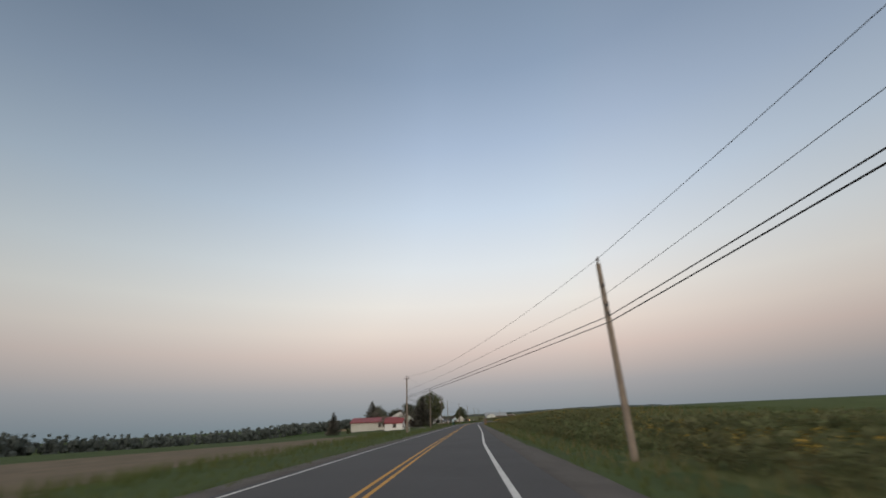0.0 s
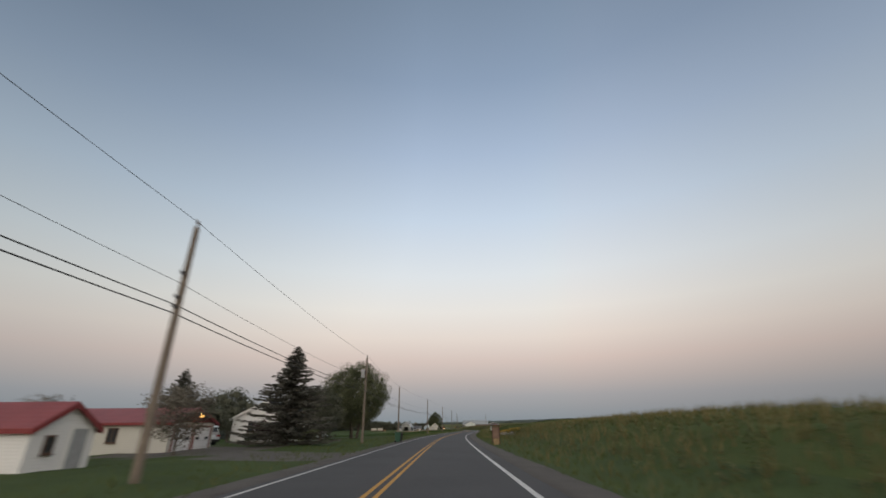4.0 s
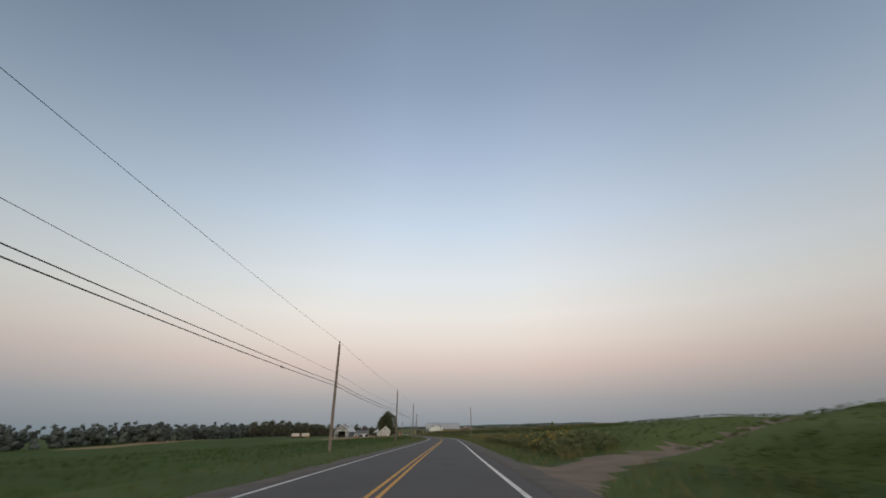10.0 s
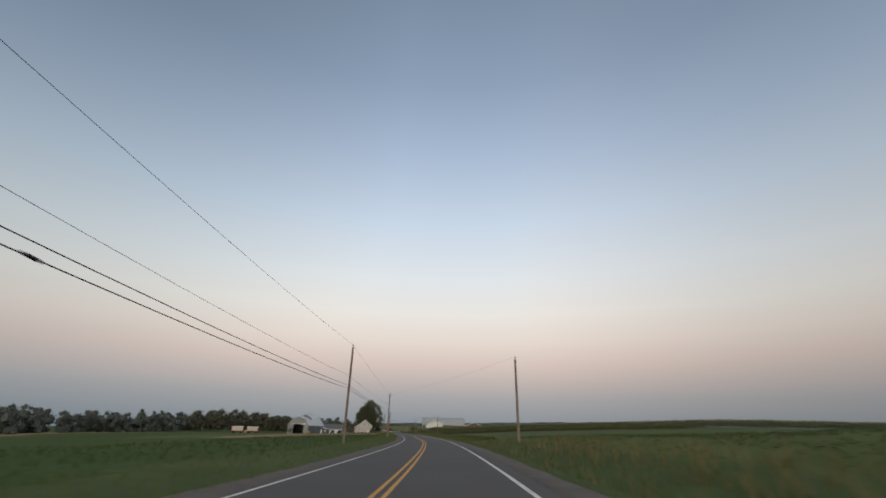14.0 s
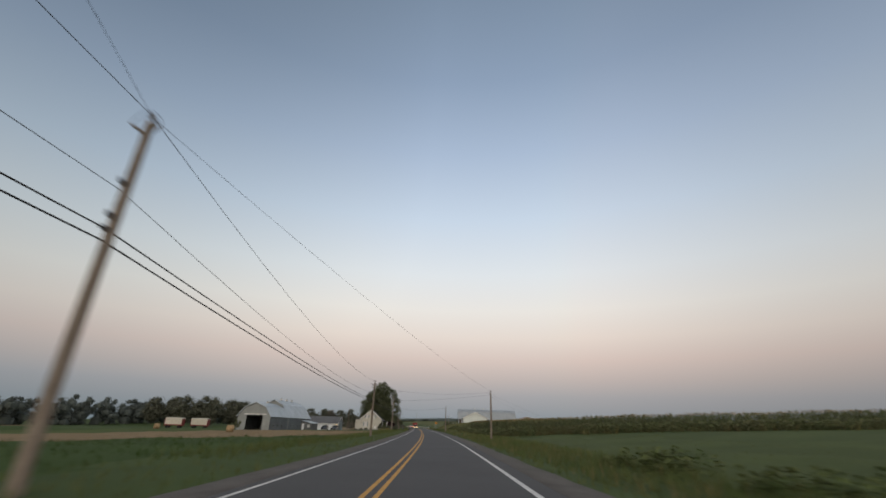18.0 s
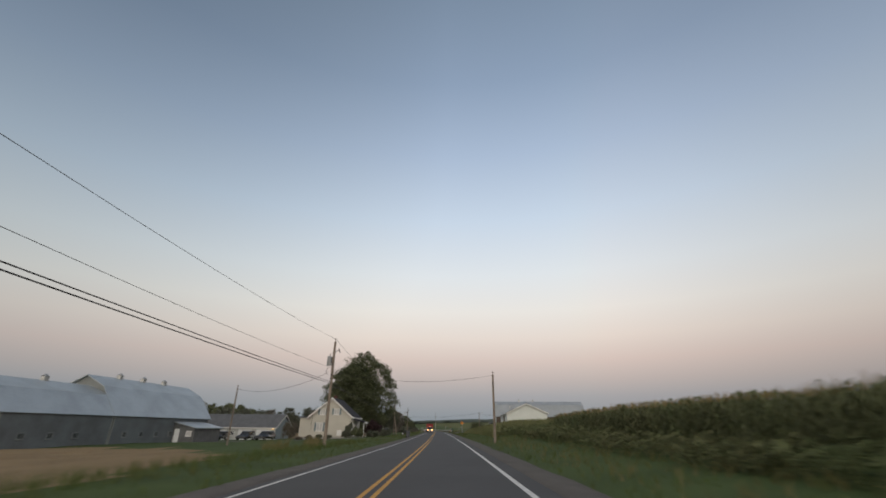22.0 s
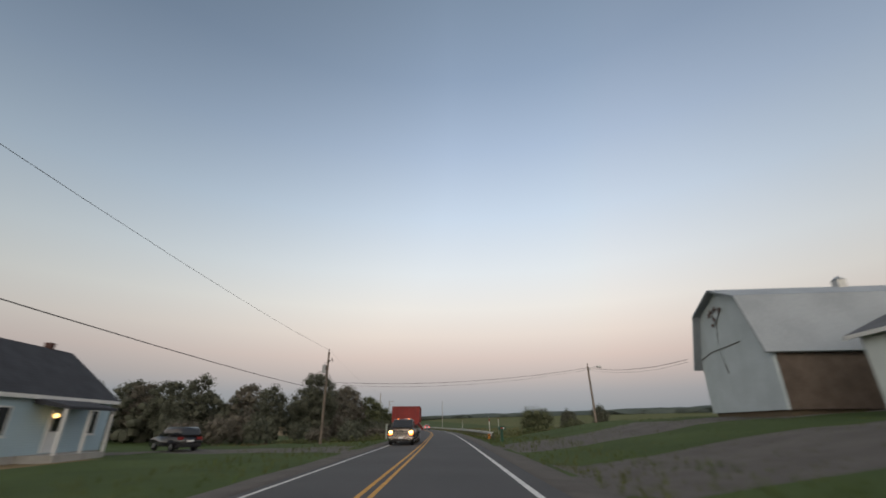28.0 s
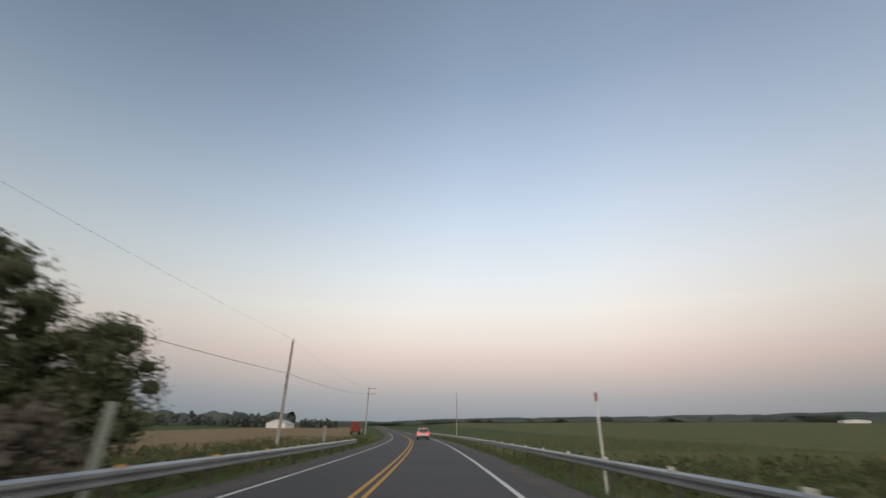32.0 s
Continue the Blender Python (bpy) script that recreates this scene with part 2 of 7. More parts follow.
NEEDLES = mat("spruce_needles", (0.135, 0.130, 0.112), 0.8, 0.3, 0.5, 0, fine=4, island=0.3, tint=(0.108, 0.108, 0.092), spec=0.15, trans=0.4)
# hill and far wood colours: distance haze is put into the bluish base tone
HAZED_HILL = mat("hazed_hill_woods", (0.075, 0.092, 0.085), 0.95, 0.2, 0.02, 0, fine=0.3, tint=(0.065, 0.080, 0.074), spec=0.05)
HAZED_WOOD = mat("hazed_wood_leaves", (0.078, 0.092, 0.086), 0.9, 0.2, 0.05, 0, fine=0.6, island=0.22, tint=(0.066, 0.078, 0.072), spec=0.1)
RED_SHRUB = mat("red_shrub_leaves", (0.036, 0.021, 0.023), 0.8, 0.3, 0.5, 0, fine=4, island=0.4, spec=0.15)
BARK = mat("bark", (0.10, 0.085, 0.07), 0.95, 0.35, 3, 0.6, fine=18)
# paler grey pole wood, for the poles beyond y = 770
POLE_GREY = mat("pale_grey_pole_wood", (0.33, 0.31, 0.29), 0.9, 0.2, 1.2, 0.3, fine=25, tint=(0.26, 0.245, 0.23))
POLE_WOOD = mat("weathered_pole_wood", (0.20, 0.165, 0.135), 0.9, 0.3, 1.2, 0.3, fine=25, rnd=0.25, tint=(0.14, 0.115, 0.095))
WIRE = mat("dark_cable", (0.02, 0.02, 0.022), 0.6, 0.1, 1, 0)
STEEL = mat("galvanised_steel", (0.42, 0.43, 0.43), 0.45, 0.2, 1.5, 0.1, metal=0.75, fine=20)
DARK_METAL = mat("dark_metal", (0.05, 0.05, 0.055), 0.5, 0.2, 2, 0.05, metal=0.6)
PORCELAIN = mat("porcelain", (0.12, 0.10, 0.09), 0.25, 0.1, 4, 0)
GREY_TANK = mat("grey_tank_paint", (0.30, 0.31, 0.32), 0.5, 0.2, 3, 0.05)
WHITE_SIDING = mat("white_siding", (0.62, 0.62, 0.62), 0.65, 0.08, 0.6, 0.35, fine=12, stripes=("Z", 7.5, 1.2))
CREAM_SIDING = mat("cream_siding", (0.40, 0.385, 0.34), 0.65, 0.08, 0.5, 0.35, fine=12, stripes=("Z", 8, 1.2))
BLUE_SIDING = mat("pale_blue_siding", (0.35, 0.46, 0.53), 0.65, 0.08, 0.5, 0.35, fine=12, stripes=("Z", 8, 1.2))
GARAGE_WALL = mat("grey_white_siding", (0.46, 0.45, 0.41), 0.7, 0.1, 0.5, 0.3, fine=10, stripes=("Z", 6, 1.0))
WHITE_TRIM = mat("white_trim", (0.62, 0.62, 0.61), 0.5, 0.08, 2, 0.05)
DOOR_WHITE = mat("white_door_paint", (0.66, 0.68, 0.70), 0.45, 0.06, 2, 0.1, stripes=("Z", 2, 1.5))
DARK_SHINGLE = mat("dark_shingles", (0.040, 0.042, 0.050), 0.9, 0.25, 1.0, 0.4, fine=10, stripes=("Z", 6, 1.0))
GREY_SHINGLE = mat("grey_shingles", (0.10, 0.105, 0.115), 0.9, 0.2, 1.0, 0.4, fine=10, stripes=("Z", 6, 1.0))
RED_ROOF = mat("red_metal_roof", (0.21, 0.055, 0.058), 0.5, 0.15, 1.0, 0.4, fine=8, stripes=("X", 3.3, 1.5))
RED_TRIM = mat("red_trim", (0.18, 0.030, 0.032), 0.55, 0.15, 2, 0.05)
BARN_METAL = mat("galvanised_barn_sheet", (0.36, 0.40, 0.43), 0.45, 0.18, 0.35, 0.5, metal=0.45, fine=6, stripes=("Y", 3.6, 1.6))
BARN_FRONT = mat("grey_barn_sheet", (0.215, 0.23, 0.23), 0.55, 0.18, 0.4, 0.5, metal=0.2, fine=6, stripes=("X", 3.6, 1.6))
BARN_SIDE = mat("blue_grey_barn_boards", (0.115, 0.135, 0.150), 0.8, 0.2, 0.5, 0.4, fine=8, stripes=("Y", 4, 1.5), tint=(0.085, 0.095, 0.105))
BARN_TRIM = mat("grey_barn_trim", (0.17, 0.19, 0.20), 0.7, 0.2, 2, 0.1)
BARN_WHITE = mat("white_steel_siding", (0.53, 0.56, 0.54), 0.5, 0.08, 0.4, 0.4, fine=8, stripes=("X", 4.4, 1.4))
BARN_WHITE_SIDE = mat("white_steel_side", (0.58, 0.62, 0.61), 0.5, 0.08, 0.4, 0.4, fine=8, stripes=("Y", 4.4, 1.4))
OLD_WOOD = mat("old_barn_wood", (0.135, 0.105, 0.085), 0.9, 0.3, 1.0, 0.5, fine=14, stripes=("X", 5, 1.4))
BROWN_WOOD = mat("brown_wood", (0.10, 0.058, 0.042), 0.85, 0.3, 2.0, 0.4, fine=20)
RUST = mat("rusty_roof", (0.14, 0.06, 0.045), 0.85, 0.3, 0.6, 0.3, fine=8)
BRICK_RED = mat("chimney_brick", (0.085, 0.045, 0.038), 0.9, 0.3, 4, 0.4, fine=20)
CONCRETE = mat("concrete", (0.34, 0.33, 0.31), 0.9, 0.2, 1.5, 0.3, fine=20)
SHUTTER = mat("blue_grey_shutter", (0.16, 0.20, 0.22), 0.6, 0.15, 2, 0.3, stripes=("Z", 18, 1.5))
PANE = glass("window_glass")
CURTAIN_PANE = mat("curtained_glass", (0.40, 0.40, 0.40), 0.3, 0.15, 3, 0, spec=0.5)
GREEN_PLASTIC = mat("green_plastic", (0.02, 0.07, 0.045), 0.5, 0.15, 2, 0.05)
BLACK_PLASTIC = mat("black_plastic", (0.018, 0.018, 0.02), 0.5, 0.15, 2, 0.05)
GREY_PLASTIC = mat("grey_plastic", (0.055, 0.06, 0.07), 0.5, 0.15, 2, 0.05)
SIGN_ORANGE = mat("amber_sign_face", (0.62, 0.22, 0.02), 0.45, 0.08, 3, 0)
SIGN_BLACK = mat("black_sign_paint", (0.012, 0.012, 0.012), 0.5, 0.1, 3, 0)
SIGN_BACK = mat("sign_back_aluminium", (0.30, 0.33, 0.30), 0.5, 0.15, 3, 0.02, metal=0.4)
RUBBER = mat("tyre_rubber", (0.016, 0.016, 0.017), 0.85, 0.2, 6, 0.1)
RIM = mat("wheel_rim", (0.38, 0.38, 0.39), 0.35, 0.1, 4, 0, metal=0.8)
SILVER_PAINT = mat("silver_car_paint", (0.48, 0.48, 0.49), 0.3, 0.05, 3, 0, metal=0.4, coat=0.6)
BLACK_PAINT = mat("black_car_paint", (0.014, 0.014, 0.017), 0.25, 0.1, 3, 0, coat=0.6)
BROWN_PAINT = mat("dark_brown_car_paint", (0.06, 0.05, 0.045), 0.3, 0.1, 3, 0, metal=0.3, coat=0.6)
WHITE_PAINT = mat("white_car_paint", (0.62, 0.66, 0.68), 0.35, 0.06, 3, 0, coat=0.5)
CHROME = mat("chrome", (0.6, 0.6, 0.6), 0.15, 0.05, 3, 0, metal=1.0)
CAR_GLASS = glass("car_glass", (0.015, 0.017, 0.02))
RED_STEEL = mat("red_wagon_paint", (0.22, 0.022, 0.020), 0.45, 0.15, 1.2, 0.05)
RED_DARK = mat("faded_red_paint", (0.20, 0.03, 0.028), 0.6, 0.25, 1.2, 0.05)
WAGON_WHITE = mat("off_white_boards", (0.50, 0.47, 0.40), 0.7, 0.15, 1.0, 0.3, stripes=("Z", 6, 1.2))
TAIL_RED = glow("lit_tail_lamp", (1.0, 0.06, 0.05), 2.2)
HEAD_LIT = glow("lit_headlamp", (1.0, 0.62, 0.20), 6.0)
YARD_LIT = glow("lit_yard_lamp", (1.0, 0.50, 0.12), 7.0)
PORCH_LIT = glow("lit_porch_lamp", (1.0, 0.62, 0.20), 3.5)
MARKER_LIT = glow("lit_marker_lamp", (1.0, 0.25, 0.05), 4.0)
# post colour darkened for the grass shade they stand in behind the rail
RAIL_POST = mat("shaded_rail_post", (0.075, 0.072, 0.062), 0.8, 0.25, 2, 0.1)
POST_WHITE = mat("white_post_paint", (0.62, 0.61, 0.57), 0.6, 0.12, 3, 0.05)
POST_RED = mat("dark_red_reflector", (0.22, 0.02, 0.02), 0.4, 0.1, 3, 0)
REFLECT = mat("amber_reflector", (0.70, 0.38, 0.13), 0.4, 0.1, 3, 0)
STRAW = mat("straw_bale", (0.30, 0.215, 0.12), 0.95, 0.3, 2, 0.6, fine=25)


# ---- mesh helpers ----
def part(name, bm, material, parent=None, label="", smooth=False):
    """Links a bmesh as one mesh object, under a thing or a part where one is given."""
    me = bpy.data.meshes.new(name)
    bm.to_mesh(me)
    bm.free()
    me.materials.append(material)
    if smooth:
        for p in me.polygons:
            p.use_smooth = True
    ob = new(name, me)
    ob.parent = parent
    return tagged(ob, label)


def np_mesh(name, verts, quads, material, smooth=False):
    """A mesh of four-sided faces from arrays."""
    verts, quads = np.asarray(verts, np.float32), np.asarray(quads, np.int32)
    me = bpy.data.meshes.new(name)
    me.vertices.add(len(verts))
    me.vertices.foreach_set("co", verts.ravel())
    me.loops.add(quads.size)
    me.loops.foreach_set("vertex_index", quads.ravel())
    me.polygons.add(len(quads))
    me.polygons.foreach_set("loop_start", np.arange(0, quads.size, 4, dtype=np.int32))
    me.update(calc_edges=True)
    me.materials.append(material)
    if smooth:
        me.polygons.foreach_set("use_smooth", np.ones(len(quads), bool))
    return new(name, me)


def empty(name, x, y, z, yaw=0.0, label="", category="", group="", kind=""):
    ob = new(name)
    ob.matrix_basis = pose(x, y, z, 0, 0, yaw)
    return tagged(ob, label, category, group, kind)


def box(bm, x0, x1, y0, y1, z0, z1, bevel=0.0):
    m = Matrix.LocRotScale(((x0 + x1) / 2, (y0 + y1) / 2, (z0 + z1) / 2), None, (x1 - x0, y1 - y0, z1 - z0))
    made = bmesh.ops.create_cube(bm, size=1, matrix=m)
    if bevel:
        edges = list({e for v in made["verts"] for e in v.link_edges})
        bmesh.ops.bevel(bm, geom=edges, offset=bevel, segments=2, affect="EDGES")
    return bm


def boxed(x0, x1, y0, y1, z0, z1, bevel=0.0):
    return box(bmesh.new(), x0, x1, y0, y1, z0, z1, bevel)


def tube(bm, a, b, r0, r1=None, seg=10):
    """A tapered round bar from a to b."""
    a, b = Vector(a), Vector(b)
    m = Matrix.Translation((a + b) / 2) @ (b - a).to_track_quat("Z", "Y").to_matrix().to_4x4()
    bmesh.ops.create_cone(bm, cap_ends=True, segments=seg, radius1=r0, radius2=r0 if r1 is None else r1, depth=(b - a).length, matrix=m)
    return bm


def tubed(*args, **kw):
    return tube(bmesh.new(), *args, **kw)


def prism(points, y0, y1, axis="Y"):
    """A flat outline of (x, z) points drawn out along y (or of (y, z) points along x)."""
    bm = bmesh.new()
    rings = []
    for d in (y0, y1):
        rings.append([bm.verts.new((u, d, w) if axis == "Y" else (d, u, w)) for u, w in points])
    bm.faces.new(rings[0]), bm.faces.new(rings[1][::-1])
    for i in range(len(points)):
        j = (i + 1) % len(points)
        bm.faces.new((rings[0][j], rings[0][i], rings[1][i], rings[1][j]))
    bmesh.ops.recalc_face_normals(bm, faces=bm.faces)
    return bm


def wire_mesh(pts, r, bm=None):
    """A thin four-sided cable through points."""
    bm = bm or bmesh.new()
    prev = None
    for i, p in enumerate(pts):
        d = (Vector(pts[min(i + 1, len(pts) - 1)]) - Vector(pts[max(i - 1, 0)])).normalized()
        s = d.cross((0, 0, 1)).normalized()
        u = s.cross(d)
        ring = [bm.verts.new(Vector(p) + (s * math.cos(a) + u * math.sin(a)) * r) for a in (0.8, 2.4, 3.9, 5.5)]
        if prev:
            for k in range(4):
                bm.faces.new((prev[k], prev[(k + 1) % 4], ring[(k + 1) % 4], ring[k]))
        prev = ring
    return bm


def sag(a, b, drop, n=14):
    return [(a[0] + (b[0] - a[0]) * u, a[1] + (b[1] - a[1]) * u, a[2] + (b[2] - a[2]) * u - drop * 4 * u * (1 - u)) for u in (i / n for i in range(n + 1))]


# ---- the road's line and the lie of the land ----
LINE_Y = [-400, -60, 0, 24.5, 48.5, 95.2, 141.9, 165.5, 189.3, 213.1, 260.2, 307.6, 353.7, 376.5, 398.8, 420.3, 463.2, 507.3, 552.1, 597.7, 642.5, 686.7, 731.1, 765, 802, 840, 900, 1000, 1400, 3500]
LINE_X = [22, 1.7, -2.35, -3.45, -4.25, -5.72, -7.07, -7.4, -7.14, -6.44, -4.38, -1.9, 0.06, 0.35, 0.01, -1.13, -4.05, -8.08, -12.6, -17.7, -22.91, -28.25, -34.35, -40.4, -48.6, -59.0, -77.0, -110, -250, -980]
SLOPE = np.gradient(np.array(LINE_X), np.array(LINE_Y))


def rc(y):
    """x of the double yellow line at y, as a smooth curve."""
    y = np.asarray(y, float)
    i = np.clip(np.searchsorted(LINE_Y, y) - 1, 0, len(LINE_Y) - 2)
    Y, X = np.array(LINE_Y, float), np.array(LINE_X)
    h = Y[i + 1] - Y[i]
    u = (y - Y[i]) / h
    return (2 * u**3 - 3 * u**2 + 1) * X[i] + (u**3 - 2 * u**2 + u) * h * SLOPE[i] + (3 * u**2 - 2 * u**3) * X[i + 1] + (u**3 - u**2) * h * SLOPE[i + 1]


LAND_L = np.array([-3000, -400, -220, -90, -30, -12, -6.5, -5.2, 6.0, 7.2, 10, 16, 30, 90, 400, 3000], float)
LAND = {
    -400: (-30, -5, -2.55, -1.5, -0.9, -0.4, -0.15, -0.06, -0.06, -0.25, -0.3, -0.2, 0, 0, 0, 0),
    0: (-30, -5, -2.9, -1.8, -0.9, -0.35, -0.15, -0.06, -0.06, -0.25, -0.3, -0.1, 0.1, 0.1, 0.1, 0),
    40: (-40, -6, -3.2, -2.4, -0.9, -0.3, -0.15, -0.06, -0.06, -0.3, -0.3, 0.2, 0.4, 0.3, 0.2, 0.1),
    90: (-50, -8, -3.6, -3.2, -0.9, -0.1, -0.1, -0.06, -0.06, -0.3, 0, 1.3, 2, 1.7, 1, 0.6),
    118: (-55, -9, -4.2, -3.4, -0.8, 0, -0.1, -0.06, -0.06, -0.3, 0.1, 1.4, 2.35, 2, 1.3, 0.8),
    140: (-60, -10, -5, -3.3, -0.3, 0.1, -0.05, -0.06, -0.02, 0, 0.25, 1.6, 2.9, 2.5, 1.8, 1),
    190: (-60, -12, -7.2, -3.2, -0.3, 0, -0.05, -0.06, -0.06, -0.25, 0, 1.3, 2.85, 3.2, 2.6, 1.6),
    240: (-70, -15, -9.6, -3.3, -0.5, 0, -0.05, -0.06, -0.06, -0.25, 0.15, 1.75, 3.45, 4.2, 3.4, 1.6),
    290: (-70, -16, -10.6, -3.4, -0.5, 0, -0.05, -0.06, -0.06, -0.25, 0.3, 1.7, 3, 3.85, 3.2, 1.8),
    350: (-70, -16, -10.4, -3.5, -0.5, 0.05, 0, -0.06, -0.06, -0.2, 0.6, 1.2, 2.05, 2.75, 2.4, 1.5),
    380: (-70, -16, -9.5, -3.3, -0.5, 0.05, 0, -0.06, -0.06, -0.15, 0.7, 1.1, 1.4, 1.8, 1.8, 1.2),
    405: (-70, -16, -8.5, -3, -0.4, 0, 0, -0.06, -0.06, -0.12, 0, 0.2, 0.7, 2.4, 2.4, 1),
    470: (-70, -16, -6.5, -1.6, -0.5, 0, 0, -0.06, -0.06, -0.2, 0.1, 0.6, 1.6, 4.2, 4.2, 2),
    525: (-60, -8, -4, -1.4, -0.7, -0.1, -0.05, -0.06, -0.06, 0.1, 0.4, 0.8, 1.5, 2.8, 2.8, 1),
    560: (-60, -7, -3.4, -1.6, -0.7, -0.1, -0.05, -0.06, -0.06, 0.2, 0.8, 1.6, 2.2, 2.4, 2, 1),
    600: (-60, -6, -3, -1.8, -0.9, -0.15, -0.05, -0.06, -0.06, 0.15, 1.1, 2.3, 2.6, 2.4, 2, 1),
    640: (-60, -6, -2, -1, -0.55, -0.15, -0.05, -0.06, -0.06, -0.1, 0.35, 1.15, 1.9, 2.2, 2, 1),
    665: (-60, -5, -0.74, -0.7, -0.35, -0.1, -0.05, -0.06, -0.06, -0.1, 0.3, 1.4, 2.2, 2.2, 1.5, 0.5),
    678: (-60, -5, -0.84, -0.8, -0.6, -0.2, -0.05, -0.06, 0, 0.2, 0.5, 1.5, 2.3, 2, 1.2, 0),
    690: (-60, -5, -0.84, -0.8, -0.8, -0.3, -0.1, -0.06, -0.06, -0.1, 0.45, 1.6, 2.2, 1.7, 0.8, 0),
    700: (-60, -5, -1, -1, -1.3, -0.9, -0.3, -0.06, -0.06, -0.2, 0, 0.7, 1.3, 1.1, 0.4, 0),
    714: (-60, -5, -1.12, -1.2, -1.6, -1.3, -0.5, -0.08, -0.08, -0.3, -0.9, -1.4, -1.6, -0.8, -0.3, 0),
    760: (-60, -5, -1, -1, -1, -0.9, -0.4, -0.08, -0.08, -0.35, -0.8, -1, -0.8, -0.5, -0.2, 0),
    850: (-60, -4, -0.83, -0.7, -0.5, -0.4, -0.2, -0.06, -0.06, -0.25, -0.4, -0.5, -0.4, 0.6, 2.5, 3),
    1100: (-50, -2, -0.8, -0.7, -0.5, -0.4, -0.2, -0.06, -0.06, -0.25, -0.4, -0.3, 0.2, 3.5, 9.5, 16),
    3600: (-60, -6, -0.8, -0.7, -0.5, -0.4, -0.2, -0.06, -0.06, -0.25, -0.4, -0.3, 0.2, 3.5, 9.5, 16)}
LAND_Y = np.array(sorted(LAND), float)
LAND_Z = np.array([LAND[k] for k in sorted(LAND)], float)


def rise(y):
    """The land and the road climb gently beyond the creek."""
    y = np.asarray(y, float)
    return 3e-5 * np.clip(y - 770, 0, 380) ** 2 + 0.0228 * np.clip(y - 1150, 0, 350)


def track_at(l):
    """y of the dirt track that leads from the road into the eastern field, by the distance l from the road's middle."""
    return 255.5 + (l - 5.0) * 0.75


def gz(x, y):
    """Height of the land."""
    x, y = np.broadcast_arrays(np.asarray(x, float), np.asarray(y, float))
    l = np.clip(x - rc(np.clip(y, -400, 3500)), -2999, 2999)
    yc = np.clip(y, -399, 3499)
    j = np.clip(np.searchsorted(LAND_Y, yc) - 1, 0, len(LAND_Y) - 2)
    v = (yc - LAND_Y[j]) / (LAND_Y[j + 1] - LAND_Y[j])
    v = v * v * (3 - 2 * v)
    i = np.clip(np.searchsorted(LAND_L, l) - 1, 0, len(LAND_L) - 2)
    u = (l - LAND_L[i]) / (LAND_L[i + 1] - LAND_L[i])
    z = (LAND_Z[j, i] * (1 - u) + LAND_Z[j, i + 1] * u) * (1 - v) + (LAND_Z[j + 1, i] * (1 - u) + LAND_Z[j + 1, i + 1] * u) * v
    cut = np.exp(-((y - track_at(l)) / 4.5) ** 2) * np.clip((l - 6) / 4, 0, 1) * np.clip((36 - l) / 14, 0, 1)
    z = z * (1 - cut) + (0.05 + 0.02 * np.clip(l, 0, 40)) * cut + rise(y) * np.clip((l + 400) / 250, 0, 1)
    rough = np.clip((np.abs(l) - 7) / 10, 0, 1)
    return z + rough * 0.06 * (np.sin(x * 0.9 + y * 0.37) + np.sin(y * 0.61 - x * 0.33))


def g1(x, y):
    return float(gz(x, y))


def at_road(l, y):
    return float(rc(y)) + l, y


# ---- ground: one sheet to the horizon ----
gl = np.array([-3000, -2200, -1600, -1100, -800, -600, -450, -350, -280, -230, -190, -160, -135, -115, -100, -90, -80, -70, -62, -55, -48, -42, -37, -33, -30, -27, -24, -21.5, -19, -17, -15, -13.5, -12, -10.8, -9.6, -8.5, -7.5, -6.5, -5.8, -5.2, -4.4, -3,
               0, 3, 4.8, 6.0, 6.6, 7.2, 8, 9, 10, 11, 12.2, 13.5, 14.8, 16, 17.5, 19, 21, 23.5, 26, 30, 34, 38, 43, 50, 60, 75, 90, 120, 160, 220, 300, 400, 550, 800, 1200, 1800, 3000], float)
gy = np.concatenate([[-400, -300, -220, -160, -110, -70, -45], np.arange(-25, 240, 4.0), np.arange(240, 285, 1.5), np.arange(286, 900, 4.0), [905, 925, 950, 980, 1020, 1070, 1130, 1200, 1300, 1450, 1650, 1900, 2300, 2800, 3400]])
GX = rc(gy)[:, None] + gl[None, :]
GY = np.repeat(gy[:, None], len(gl), 1)
GZ = gz(GX, GY)
GZ[:, np.abs(gl) < 4.9] = rise(gy)[:, None] - 0.12
gi = np.arange(len(gy) * len(gl)).reshape(len(gy), len(gl))
gq = np.stack([gi[:-1, :-1], gi[:-1, 1:], gi[1:, 1:], gi[1:, :-1]], -1).reshape(-1, 4)
ground = np_mesh("ground", np.stack([GX, GY, GZ], -1).reshape(-1, 3), gq, GRASS, smooth=True)
tagged(ground, "rolling green farmland with tilled, stubble and crop fields", "ground", kind="structure")
for m in (SOIL, STUBBLE, SOY, HAY, GRAVEL, MEADOW, DIRT, WEST_CROP):
    ground.data.materials.append(m)
cl = ((gl[:-1] + gl[1:]) / 2)[None, :] + 0 * gy[:-1, None]
cy = ((gy[:-1] + gy[1:]) / 2)[:, None] + 0 * cl
wob = 1.2 * np.sin(cy * 0.21) + 0.8 * np.sin(cy * 0.57 + 1)
kind = np.zeros(cl.shape, int)


def field(code, y0, y1, l0, l1):
    kind[(cy > y0) & (cy < y1) & (cl > l0 + wob * 0.4) & (cl < l1 + wob * 0.4)] = code


field(1, -400, 78, -62, -13)
field(1, 10, 72, -110, -80)
field(8, 192, 520, -176, -9)
field(2, 200, 440, -205, -190)
field(2, 436, 572, -150, -135)
STUB_Y, STUB_L = [430, 443, 452, 466, 473, 481, 500, 530, 545, 556], [-34, -31, -28.5, -23.5, -16, -9.4, -8.8, -9.2, -20, -40]


